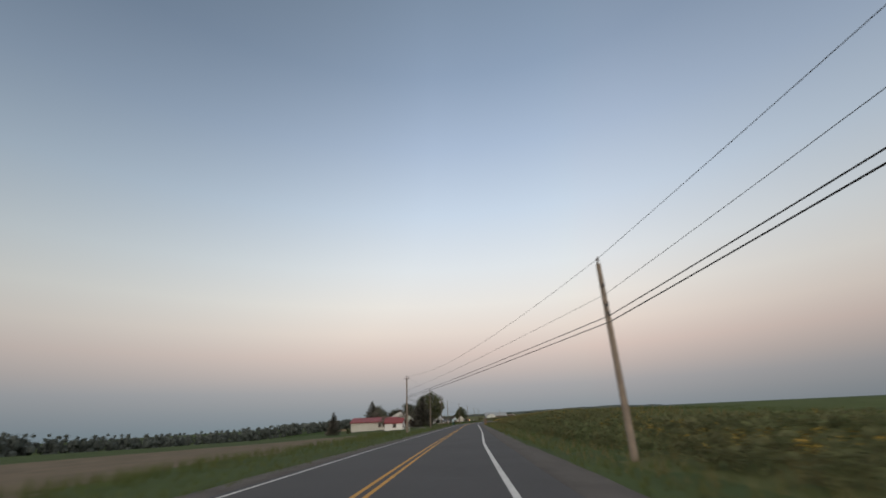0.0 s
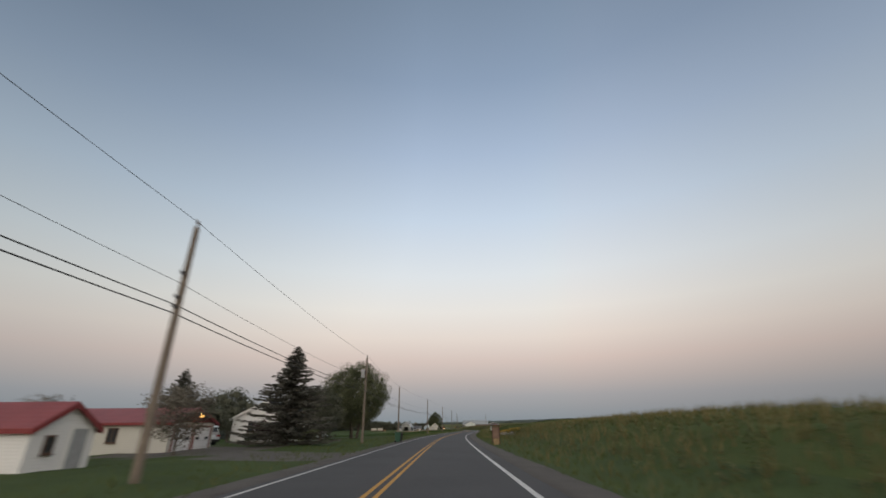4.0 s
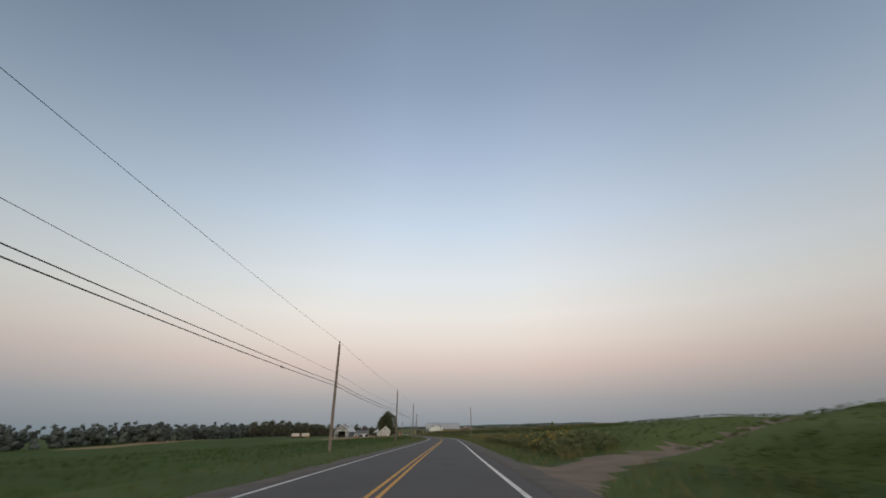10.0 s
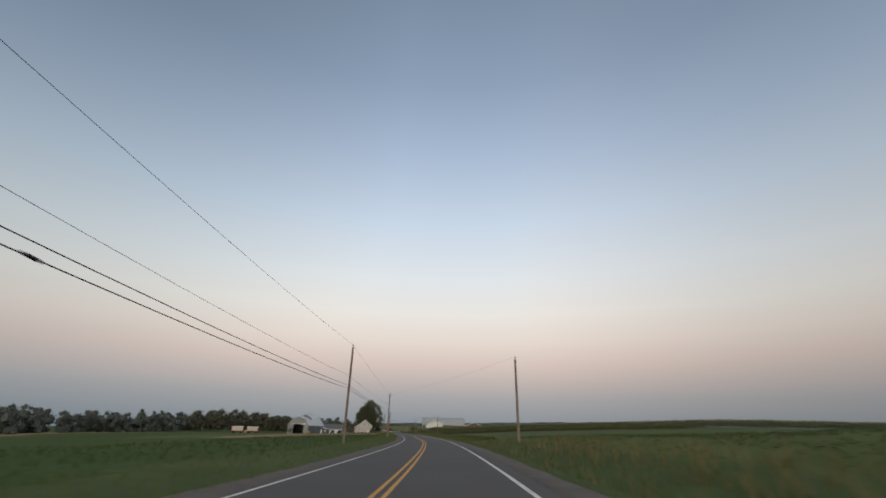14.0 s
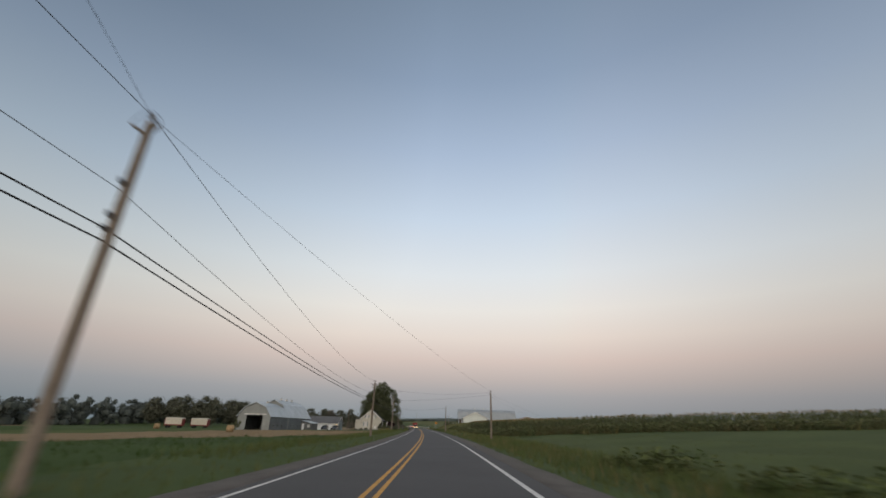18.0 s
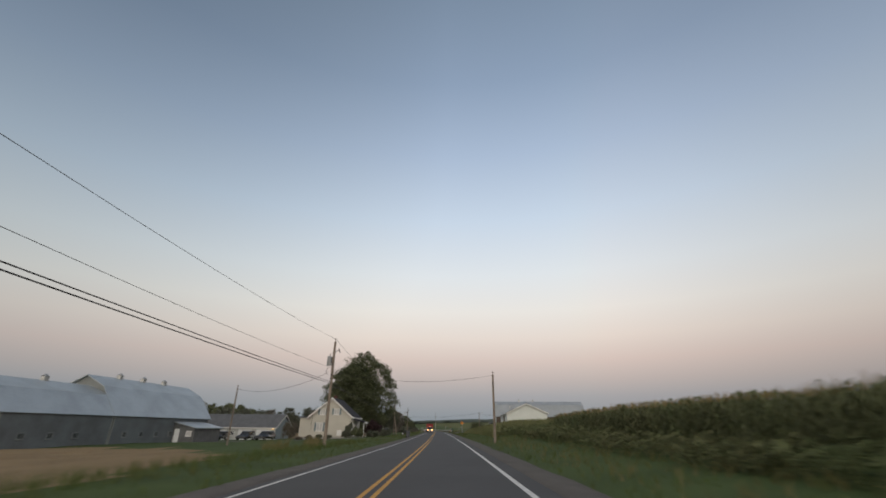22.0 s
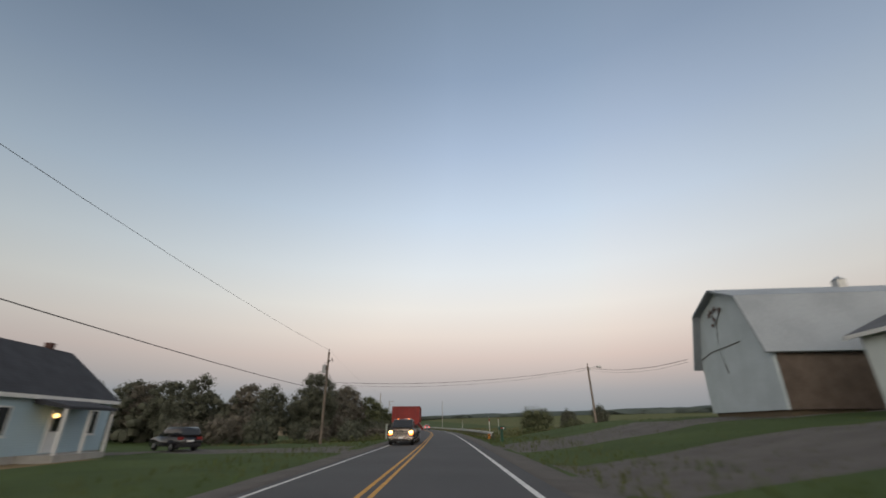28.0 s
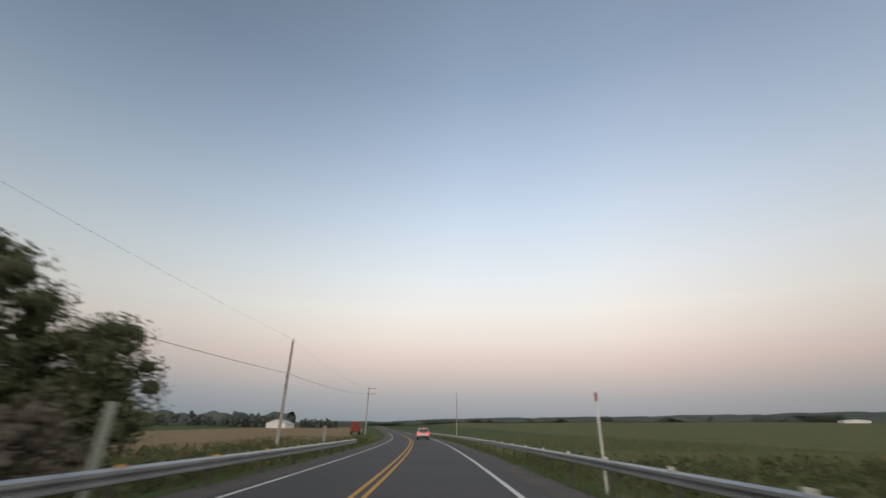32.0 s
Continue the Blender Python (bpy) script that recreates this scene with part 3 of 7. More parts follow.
def stubble_edge(y):
    """Eastern edge of the stubble field, from the road's middle."""
    return np.interp(y, STUB_Y, STUB_L)


kind[(cy > 430) & (cy < 556) & (cl > -46) & (cl < stubble_edge(cy) + wob * 0.2)] = 2
field(3, 436, 540, -70, -46)
field(2, 604, 668, -60, -17)
field(3, 20, 400, 11, 400)
field(3, 492, 600, 28, 400)
field(4, 408, 500, 9.5, 110)
field(6, 694, 800, 8.0, 130)
field(6, 0, 24, 9, 300)
field(6, 745, 1500, 60, 400)
field(2, 760, 1100, -90, -14)
field(5, 118, 126, -13, -5)
field(5, 121, 138, -19, -12)
field(5, 127, 139, -24, -18)
field(5, 136, 145, -26, -20)
field(5, 577.0, 580.6, -40, -5)
field(5, 670, 678, -40, -5)
field(5, 671, 677, 5.6, 30)
field(5, 655, 664, 5.6, 26)
kind[(np.abs(cy - track_at(cl)) < np.interp(cl, [5, 8, 12], [6.5, 3.6, 2.3])) & (cl > 5.2) & (cl < 34)] = 7
field(5, 402, 408, 5.6, 12)
ground.data.polygons.foreach_set("material_index", kind.ravel().astype(np.int32))


# ---- road, shoulders and painted lines ----
ry = np.concatenate([np.arange(-200, 1000, 2.5), np.arange(1000, 3400, 25)])
rt = np.gradient(rc(ry), ry)
rn = np.stack([1 / np.sqrt(1 + rt**2), -rt / np.sqrt(1 + rt**2)], -1)


def strip(name, l0, l1, z0, z1, material, label, category, seed, jag=0.0, edge=0.05):
    """A band along the road from l0 to l1 of its middle, with the edges turned down."""
    rng = np.random.default_rng(seed)
    n = len(ry)
    l0, l1 = np.broadcast_to(l0, (n,)), np.broadcast_to(l1, (n,))
    ls = np.stack([l0 - edge, l0, (l0 + l1) / 2, l1, l1 + edge], 1)
    if jag:
        ls[:, :2] += rng.normal(0, jag, (n, 1))
        ls[:, 3:] += rng.normal(0, jag, (n, 1))
    zs = np.stack([np.full(n, min(z0, z1) - 0.09), np.full(n, z0), np.full(n, (z0 + z1) / 2 + 0.0), np.full(n, z1), np.full(n, min(z0, z1) - 0.09)], 1) + rise(ry)[:, None]
    v = np.stack([rc(ry)[:, None] + rn[:, :1] * ls, ry[:, None] + rn[:, 1:] * ls, zs], -1).reshape(-1, 3)
    i = np.arange(n * 5).reshape(n, 5)
    q = np.stack([i[:-1, :-1], i[:-1, 1:], i[1:, 1:], i[1:, :-1]], -1).reshape(-1, 4)
    return tagged(np_mesh(name, v, q, material), label, category, kind="structure")


# the western edge line lies nearer the middle further on
WEST_LINE = np.interp(ry, [5, 28, 55, 122, 170, 275, 345, 409, 432, 475, 520, 565, 610, 697, 742], [-3.35, -3.4, -3.25, -3.25, -3.38, -3.32, -3.2, -2.85, -2.8, -2.95, -2.95, -2.78, -2.65, -2.65, -2.93])
strip("shoulder_west", WEST_LINE - 1.5, WEST_LINE - 0.28, -0.055, -0.012, GRAVEL, "grey gravel shoulder along the road", "shoulder", 5, jag=0.07)
strip("shoulder_east", 4.42, 5.75, -0.012, -0.055, GRAVEL, "grey gravel shoulder along the road", "shoulder", 6, jag=0.07)
strip("road", WEST_LINE - 0.32, 4.46, 0.0, 0.0, ASPHALT, "dark grey asphalt two-lane country road", "road", 7, jag=0.012)


def paint(name, l, w, material, label):
    n = len(ry)
    l = np.broadcast_to(l, ry.shape)
    ls = np.stack([l - w / 2, l + w / 2], 1)
    v = np.stack([rc(ry)[:, None] + rn[:, :1] * ls, ry[:, None] + rn[:, 1:] * ls, np.repeat(rise(ry)[:, None] + 0.005, 2, 1)], -1).reshape(-1, 3)
    i = np.arange(n * 2).reshape(n, 2)
    q = np.stack([i[:-1, 0], i[:-1, 1], i[1:, 1], i[1:, 0]], -1)
    return tagged(np_mesh(name, v, q, material), label, "road marking", kind="structure")


paint("yellow_line_west", -0.145, 0.12, YELLOW, "solid yellow centre line, one of a pair")
paint("yellow_line_east", 0.145, 0.12, YELLOW, "solid yellow centre line, one of a pair")
paint("white_line_west", WEST_LINE, 0.11, WHITE_LINE, "worn white edge line of the road")
paint("white_line_east", np.interp(ry, [5, 30, 54, 100], [3.25, 3.25, 3.6, 3.8]), 0.16, WHITE_LINE, "white edge line of the road")


# ---- plants ----
def scatter(name, tv, tq, y0, y1, l0, l1, n, size, material, label, seed, category="plants", lean=0.15, spots=None, flat=1.0, keep=None):
    """n copies of a small plant, joined, on the land between y0..y1 and l0..l1 of the road; spots: patches (y, l, radius) to keep to."""
    rng = np.random.default_rng(seed)
    if spots is None:
        y, l = rng.uniform(y0, y1, n), rng.uniform(l0, l1, n)
    else:
        k = rng.integers(0, len(spots), n)
        s = np.array(spots, float)[k]
        a, d = rng.uniform(0, 2 * np.pi, n), np.sqrt(rng.uniform(0, 1, n)) * s[:, 2]
        y, l = s[:, 0] + d * np.sin(a), s[:, 1] + d * np.cos(a) * 0.5
    off = (l < 4) | (np.abs(y - track_at(l)) > np.interp(l, [5, 8, 12], [6.5, 3.6, 2.3]))
    ok = off if keep is None else off & keep(y, l)
    y, l = y[ok], l[ok]
    x = rc(y) + l
    return place_all(name, tv, tq, np.stack([x, y, gz(x, y) - 0.02], -1), rng, size, material, label, category, lean, flat)


def place_all(name, tv, tq, pos, rng, size, material, label, category="plants", lean=0.15, flat=1.0):
    n = len(pos)
    a = rng.uniform(0, 2 * np.pi, n)
    s = rng.uniform(size[0], size[1], n)
    c, sn = np.cos(a)[:, None], np.sin(a)[:, None]
    x, y, z = tv[None, :, 0] * c - tv[None, :, 1] * sn, tv[None, :, 0] * sn + tv[None, :, 1] * c, np.repeat(tv[None, :, 2], n, 0)
    lx, ly = rng.normal(0, lean, (n, 1)), rng.normal(0, lean, (n, 1))
    v = np.stack([x + z * lx, y + z * ly, z * flat], -1) * s[:, None, None] + pos[:, None, :]
    q = (tq[None] + (np.arange(n) * len(tv))[:, None, None]).reshape(-1, 4)
    return tagged(np_mesh(name, v.reshape(-1, 3), q, material), label, category, kind="stuff")


def blades(n, spread, width, seed, bend=0.35, top=0.25):
    """A tuft of n tapering blades, one unit high."""
    rng = np.random.default_rng(seed)
    v, q = [], []
    for _ in range(n):
        a, d = rng.uniform(0, 6.28), rng.uniform(0, spread)
        bx, by, h, t = d * math.cos(a), d * math.sin(a), rng.uniform(0.55, 1.0), rng.uniform(0, 6.28)
        wx, wy = math.cos(t) * width / 2, math.sin(t) * width / 2
        ox, oy = math.cos(a) * bend * h * rng.uniform(0.2, 1), math.sin(a) * bend * h * rng.uniform(0.2, 1)
        i = len(v)
        v += [(bx - wx, by - wy, 0), (bx + wx, by + wy, 0), (bx + ox + wx * top, by + oy + wy * top, h), (bx + ox - wx * top, by + oy - wy * top, h)]
        q.append((i, i + 1, i + 2, i + 3))
    return np.array(v), np.array(q)


def leafy(n, radius, leaf, seed, z0=0.15, z1=1.0, stems=3):
    """A leafy weed or crop plant, one unit high: stems and tilted leaves."""
    rng = np.random.default_rng(seed)
    v, q = [], []
    for k in range(n):
        u = rng.uniform(z0, z1)
        a, d = rng.uniform(0, 6.28), radius * math.sqrt(rng.uniform(0.05, 1)) * (1.15 - 0.5 * u)
        c = Vector((d * math.cos(a), d * math.sin(a), u))
        e1 = Vector((math.cos(a), math.sin(a), rng.uniform(-0.7, 0.5))).normalized() * leaf * rng.uniform(0.6, 1.2)
        e2 = Vector((-math.sin(a), math.cos(a), rng.uniform(-0.5, 0.5))).normalized() * leaf * 0.4
        i = len(v)
        v += [tuple(c - e1 * 0.5), tuple(c + e2), tuple(c + e1), tuple(c - e2)]
        q.append((i, i + 1, i + 2, i + 3))
    for k in range(stems):
        a, d, w = rng.uniform(0, 6.28), radius * 0.5, 0.012
        i = len(v)
        v += [(-w, 0, 0), (w, 0, 0), (d * math.cos(a) + w, d * math.sin(a), 0.95), (d * math.cos(a) - w, d * math.sin(a), 0.95)]
        q.append((i, i + 1, i + 2, i + 3))
    return np.array(v), np.array(q)


def plume(n, seed, z0, z1, radius, leaf):
    return leafy(n, radius, leaf, seed, z0, z1, 0)


def corn(seed):
    """A corn plant one unit high: stalk, arching leaves."""
    rng = np.random.default_rng(seed)
    v, q = [], []
    for k in range(2):
        w = 0.006
        wx, wy = (w, 0) if k else (0, w)
        v += [(-wx, -wy, 0), (wx, wy, 0), (wx, wy, 0.93), (-wx, -wy, 0.93)]
        q.append(tuple(range(len(v) - 4, len(v))))
    for k in range(8):
        z, a = 0.14 + 0.095 * k, rng.uniform(0, 6.28)
        ln, w = rng.uniform(0.24, 0.36), 0.019
        pts = [(0, z), (ln * 0.55, z + 0.14), (ln * 1.05, z - 0.03)]
        for (d0, z0), (d1, z1), w0, w1 in zip(pts[:-1], pts[1:], (0.6, 1.1), (1.1, 0.1)):
            i = len(v)
            for d, zz, ww in ((d0, z0, -w0), (d0, z0, w0), (d1, z1, w1), (d1, z1, -w1)):
                v.append((d * math.cos(a) - ww * w * math.sin(a), d * math.sin(a) + ww * w * math.cos(a), zz))
            q.append((i, i + 1, i + 2, i + 3))
    return np.array(v), np.array(q)


TUFT = blades(6, 0.22, 0.07, 1)
TALL = blades(7, 0.16, 0.03, 2, 0.30, 0.15)
SOYPLANT = leafy(9, 0.5, 0.32, 3, 0.45, 1.0, 0)
WEED = leafy(18, 0.32, 0.25, 4, 0.15, 1.0, 2)
FLOWER = plume(16, 5, 0.45, 1.05, 0.30, 0.11)
PANICLE = blades(5, 0.12, 0.03, 6, 0.25, 0.8)

# mown verges close to the road
scatter("verge_grass", *TUFT, -25, 800, -9.5, -4.3, 14000, (0.10, 0.30), LEAF_GRASS, "short uneven green roadside grass", 11, "grass")
scatter("verge_grass", *TUFT, -25, 830, 5.7, 10.0, 14000, (0.12, 0.36), LEAF_GRASS, "uneven green roadside grass", 12, "grass")
scatter("dry_verge_grass", *TALL, -25, 560, 6.6, 10.5, 3500, (0.25, 0.6), LEAF_DRY, "dry tan grass stems along the verge", 13, "grass")
scatter("field_grass", *TUFT, 190, 482, -32, -8.5, 10000, (0.15, 0.34), LEAF_WEST, "low green field crop", 14, "grass", keep=lambda y, l: l > stubble_edge(y))
scatter("yard_grass", *TUFT, 75, 190, -24, -9, 5000, (0.06, 0.16), LEAF_GRASS, "short lawn grass", 15, "grass")
scatter("long_field_edge_grass", *TALL, 438, 560, -9.8, -7.2, 2200, (0.30, 0.6), LEAF_GRASS, "long green grass beside the stubble", 16, "grass")
scatter("stubble_stalks", *blades(5, 0.2, 0.03, 9, 0.1, 0.6), 438, 556, -40, -8.8, 10000, (0.10, 0.2), mat("stubble_stalks", (0.225, 0.165, 0.098), 0.9, 0.2, 0.5, 0, island=0.3, spec=0.1), "cut tan stubble stalks", 17, "stubble", keep=lambda y, l: l < stubble_edge(y))
scatter("lawn_grass", *TUFT, 556, 690, -26, -8.5, 4500, (0.05, 0.15), LEAF_GRASS, "short green lawn grass", 18, "grass")
scatter("bank_lawn", *TUFT, 648, 706, 9, 30, 4500, (0.06, 0.16), LEAF_GRASS, "short green grass on the mound", 19, "grass")
scatter("field_edge_weeds", *TALL, 0, 76, -14, -9, 1400, (0.35, 0.7), LEAF_GRASS, "long grass beside the tilled field", 20, "grass")

# brush and goldenrod on the eastern bank
scatter("roadside_weeds", *WEED, -15, 96, 9.5, 24, 2800, (0.5, 1.05), LEAF_WEED, "dark green and brown roadside weeds", 21, "weeds")
gold_a = [(18, 13, 5), (30, 15, 7), (12, 20, 6), (42, 16, 5), (55, 20, 8), (68, 14, 4), (27, 24, 9), (80, 20, 6)]
scatter("goldenrod", *FLOWER, 0, 0, 0, 0, 220, (0.6, 0.95), GOLDEN, "patches of yellow goldenrod in bloom", 22, "flowers", spots=gold_a)
scatter("roadside_weeds", *WEED, 96, 196, 9.0, 20, 1200, (0.2, 0.5), LEAF_WEED, "dark green roadside weeds and grasses", 23, "weeds")
scatter("bank_dry_grass", *TALL, -15, 196, 10.0, 34, 4500, (0.6, 1.1), LEAF_DRY, "tan dry grasses over the bank", 24, "grass")
gold_b = [(171, 10.2, 2.0), (175, 11.0, 2.4), (168, 11.5, 1.2)]
scatter("goldenrod", *FLOWER, 0, 0, 0, 0, 380, (0.7, 1.05), GOLDEN, "patches of yellow goldenrod in bloom", 25, "flowers", spots=gold_b)
scatter("goldenrod_stems", *WEED, 0, 0, 0, 0, 300, (0.6, 0.9), LEAF_GRASS, "leafy goldenrod stems", 26, "weeds", spots=gold_b)
scatter("white_asters", *FLOWER, 0, 0, 0, 0, 40, (0.5, 0.8), WHITE_FLOWER, "white wild flowers on the verge", 27, "flowers", spots=[(166, 9.4, 1.2), (163, 10, 1.0), (160, 10, 1.0)])
scatter("roadside_weeds", *WEED, 264, 326, 8.6, 12.8, 1200, (0.4, 0.9), LEAF_WEED, "dark brown-green roadside brush", 28, "weeds")
scatter("goldenrod", *FLOWER, 0, 0, 0, 0, 110, (0.7, 1.0), GOLDEN, "fading yellow goldenrod", 29, "flowers", spots=[(275, 10, 3), (287, 11, 3), (297, 10, 3), (306, 10.5, 2.5), (315, 10, 2.5), (282, 13, 4)])
scatter("bank_dry_grass", *TALL, 262, 372, 8.5, 12.5, 1100, (0.4, 0.8), LEAF_DRY, "tan dry grasses in the brush", 30, "grass")
scatter("soy_crop", *SOYPLANT, 30, 262, 12, 46, 12000, (0.22, 0.38), LEAF_SOY, "dense green soybean field on the slope", 31, "crop", keep=lambda y, l: y < track_at(l) - 2.5)
scatter("soy_crop", *SOYPLANT, 258, 396, 10, 44, 7000, (0.22, 0.38), LEAF_SOY, "dense green soybean field on the slope", 32, "crop", keep=lambda y, l: y > track_at(l) + 2.5)
scatter("soy_crop_edge", *SOYPLANT, 196, 252, 9.2, 14, 1800, (0.22, 0.40), LEAF_SOY, "low green crop at the field's edge", 33, "crop")
scatter("soy_crop_crest", *SOYPLANT, 190, 396, 44, 92, 5500, (0.28, 0.42), LEAF_SOY, "green soybean field over the crest", 36, "crop")
scatter("ditch_grass", *TALL, 408, 500, 7.5, 10.5, 1800, (0.3, 0.6), LEAF_GRASS, "tall green ditch grass", 34, "grass")
scatter("hay_grass", *TUFT, 408, 480, 10, 24, 4000, (0.05, 0.14), mat("hay_blades", (0.108, 0.122, 0.05), 0.9, 0.2, 0.3, 0, island=0.25, spec=0.1), "short pale green mown hay", 35, "grass")

# corn in rows
CORN = corn(7)
rng = np.random.default_rng(40)


def corn_edge(x):
    """y of the corn's southern edge."""
    return 491.0 - (x - 8.0) * 0.43


def corn_field(name, rows, gap, step, seed):
    """Rows of corn along the road, from the field's slanting southern edge; far rows only near that edge."""
    rng = np.random.default_rng(seed)
    pos = []
    for r in range(rows):
        y = np.arange(440, 580, step * (1 + 0.06 * min(r, 14)))
        y = y + rng.uniform(-0.4, 0.4, len(y)) * step
        l = 13.6 + r * gap + np.clip((y - 545) / 20, 0, 1) * 2.5 + np.clip((y - 566) / 12, 0, 1) * 4 + rng.normal(0, 0.08, len(y))
        x = rc(y) + l
        back = y - corn_edge(x)
        keep = (back > rng.uniform(-0.3, 0.3, len(y))) & ((back < 9) | (r < 13) | ((back < 40) & (rng.uniform(0, 1, len(y)) < 0.12)))
        pos.append(np.stack([x, y, gz(x, y) - 0.03], -1)[keep])
    pos = np.concatenate(pos)
    pos[:, 2] -= 0.75 * np.clip((pos[:, 1] - 535) / 25, 0, 1)
    place_all(name, *CORN, pos, rng, (1.9, 2.45), LEAF_CORN, "tall ripening corn in rows", "corn", 0.05)
    top = pos[rng.uniform(0, 1, len(pos)) < 0.9] + (0, 0, 1.95)
    place_all(name + "_tassels", *PANICLE, top, rng, (0.25, 0.5), TASSEL, "tan tassels on top of the corn", "corn", 0.05)


corn_field("corn", 150, 0.9, 0.26, 41)
rw = np.random.default_rng(57)
wx = rw.uniform(3.5, 75, 2600)
wy = corn_edge(wx) - np.abs(rw.normal(0, 1, 2600)) * 3.2 + 0.3
place_all("corn_front_weeds", *WEED, np.stack([wx, wy, gz(wx, wy) - 0.03], -1)[:1700], rw, (0.5, 1.35), LEAF_WEED, "rank brownish weeds in front of the corn", "weeds")
place_all("corn_front_grass", *TALL, np.stack([wx, wy, gz(wx, wy) - 0.03], -1)[1700:], rw, (0.5, 1.2), LEAF_DRY, "dry grass in front of the corn", "grass")
scatter("ditch_weeds", *WEED, 0, 0, 0, 0, 420, (0.35, 0.75), LEAF_GRASS, "dark green rank ditch weeds", 53, "weeds", spots=[(413, 11.5, 3.5), (418, 12.5, 4), (424, 11, 3.5), (431, 11, 4), (440, 10.5, 3.5)])
scatter("ditch_grass", *TUFT, 408, 500, 6.8, 11.5, 2600, (0.15, 0.4), LEAF_GRASS, "green ditch grass", 52, "grass")
scatter("corn_edge_weeds", *WEED, 494, 578, 9.6, 13.8, 1900, (0.3, 0.85), LEAF_WEED, "green weeds in front of the corn", 43, "weeds")
scatter("tall_bank_grass", *TALL, 566, 632, 8.2, 26, 9500, (0.6, 1.15), mat("bank_grass", (0.20, 0.19, 0.095), 0.9, 0.25, 0.2, 0, island=0.3, tint=(0.15, 0.165, 0.075), spec=0.1, trans=0.5), "tall seeding grass on the bank", 44, "grass")
scatter("bank_weeds", *WEED, 560, 622, 8.5, 18, 700, (0.4, 0.85), LEAF_WEED, "dark weeds in the bank grass", 45, "weeds")
scatter("marsh_grass", *TALL, 703, 860, 9, 60, 5500, (0.4, 0.9), LEAF_DRY, "tan and green marsh grasses", 46, "grass")
scatter("marsh_weeds", *WEED, 703, 770, 8.5, 44, 2400, (0.5, 1.2), LEAF_WEED, "dark weeds and low brush beyond the guardrail", 47, "weeds")
scatter("marsh_goldenrod", *FLOWER, 0, 0, 0, 0, 60, (0.7, 1.0), GOLDEN, "fading goldenrod by the brush", 48, "flowers", spots=[(722, 21, 4), (718, 26, 4), (728, 30, 4), (735, 18, 3)])
scatter("west_marsh_weeds", *WEED, 700, 800, -22, -5.6, 1700, (0.5, 1.0), LEAF_WEED, "brown-green weeds behind the guardrail", 49, "weeds")
scatter("west_marsh_grass", *TALL, 700, 830, -30, -5.4, 2600, (0.4, 0.8), LEAF_DRY, "tan dry grass behind the guardrail", 50, "grass")
scatter("pole_foot_grass", *TALL, 0, 0, 0, 0, 150, (0.5, 1.0), LEAF_DRY, "long pale grass round the pole's foot", 51, "grass", spots=[(545.7, -9.6, 1.4), (541, -11, 1.8)])


scatter("goldenrod", *FLOWER, 0, 0, 0, 0, 16, (0.5, 0.75), GOLDEN, "goldenrod in bloom round the pole's foot", 54, "flowers", spots=[(227.6, -8.3, 0.6)])
scatter("goldenrod_stems", *WEED, 0, 0, 0, 0, 22, (0.4, 0.6), LEAF_WEED, "leafy goldenrod stems round the pole's foot", 55, "weeds", spots=[(227.6, -8.3, 0.8)])


def lumps(centres, radii, rng):
    """Small uneven rounded bodies of foliage, one for each centre."""
    g = [(a, b) for a in (-1, 0, 1) for b in (-1, 0, 1)]
    sides = [np.array(f) for f in ([(1, a, b) for a, b in g], [(-1, b, a) for a, b in g], [(b, 1, a) for a, b in g], [(a, -1, b) for a, b in g], [(a, b, 1) for a, b in g], [(b, a, -1) for a, b in g])]
    v = np.concatenate(sides).astype(float)
    v /= np.linalg.norm(v, axis=1, keepdims=True)
    q = np.array([(k * 9 + i * 3 + j, k * 9 + i * 3 + 3 + j, k * 9 + i * 3 + 4 + j, k * 9 + i * 3 + 1 + j) for k in range(6) for i in (0, 1) for j in (0, 1)])
    n = len(centres)
    wob = 1 + 0.16 * np.sin(v[None] * rng.uniform(2, 4, (n, 1, 3)) + rng.uniform(0, 6.28, (n, 1, 3))).sum(-1)
    V = np.asarray(centres)[:, None] + v[None] * wob[..., None] * np.asarray(radii)[:, None, None] * (1, 1, 0.9)
    return V.reshape(-1, 3), (q[None] + 54 * np.arange(n)[:, None, None]).reshape(-1, 4)


def leaf_cloud(centres, radii, per, leaf, rng, squash=0.8, face=0.62):
    """Leaf faces round the clump centres, most of them turned outwards and up so that each clump takes the light as a mass."""
    n = len(centres) * per
    c, r = np.repeat(np.asarray(centres), per, 0), np.repeat(np.asarray(radii), per)
    d = rng.normal(size=(n, 3))
    d /= np.linalg.norm(d, axis=1, keepdims=True)
    p = c + d * (r * rng.uniform(0.30, 1.05, n) ** 0.6)[:, None] * (1, 1, squash)
    nrm = d * 0.8 + (0, 0, 0.45) + rng.normal(0, face, (n, 3))
    nrm /= np.linalg.norm(nrm, axis=1, keepdims=True)
    e1 = np.cross(nrm, rng.normal(size=(n, 3)))
    e1 /= np.linalg.norm(e1, axis=1, keepdims=True)
    e2 = np.cross(nrm, e1)
    s = (leaf * rng.uniform(0.6, 1.3, n))[:, None]
    v = np.stack([p - e1 * s * 0.6, p + e2 * s * 0.40, p + e1 * s * 0.7, p - e2 * s * 0.40], 1).reshape(-1, 3)
    return v, np.arange(n * 4).reshape(-1, 4)


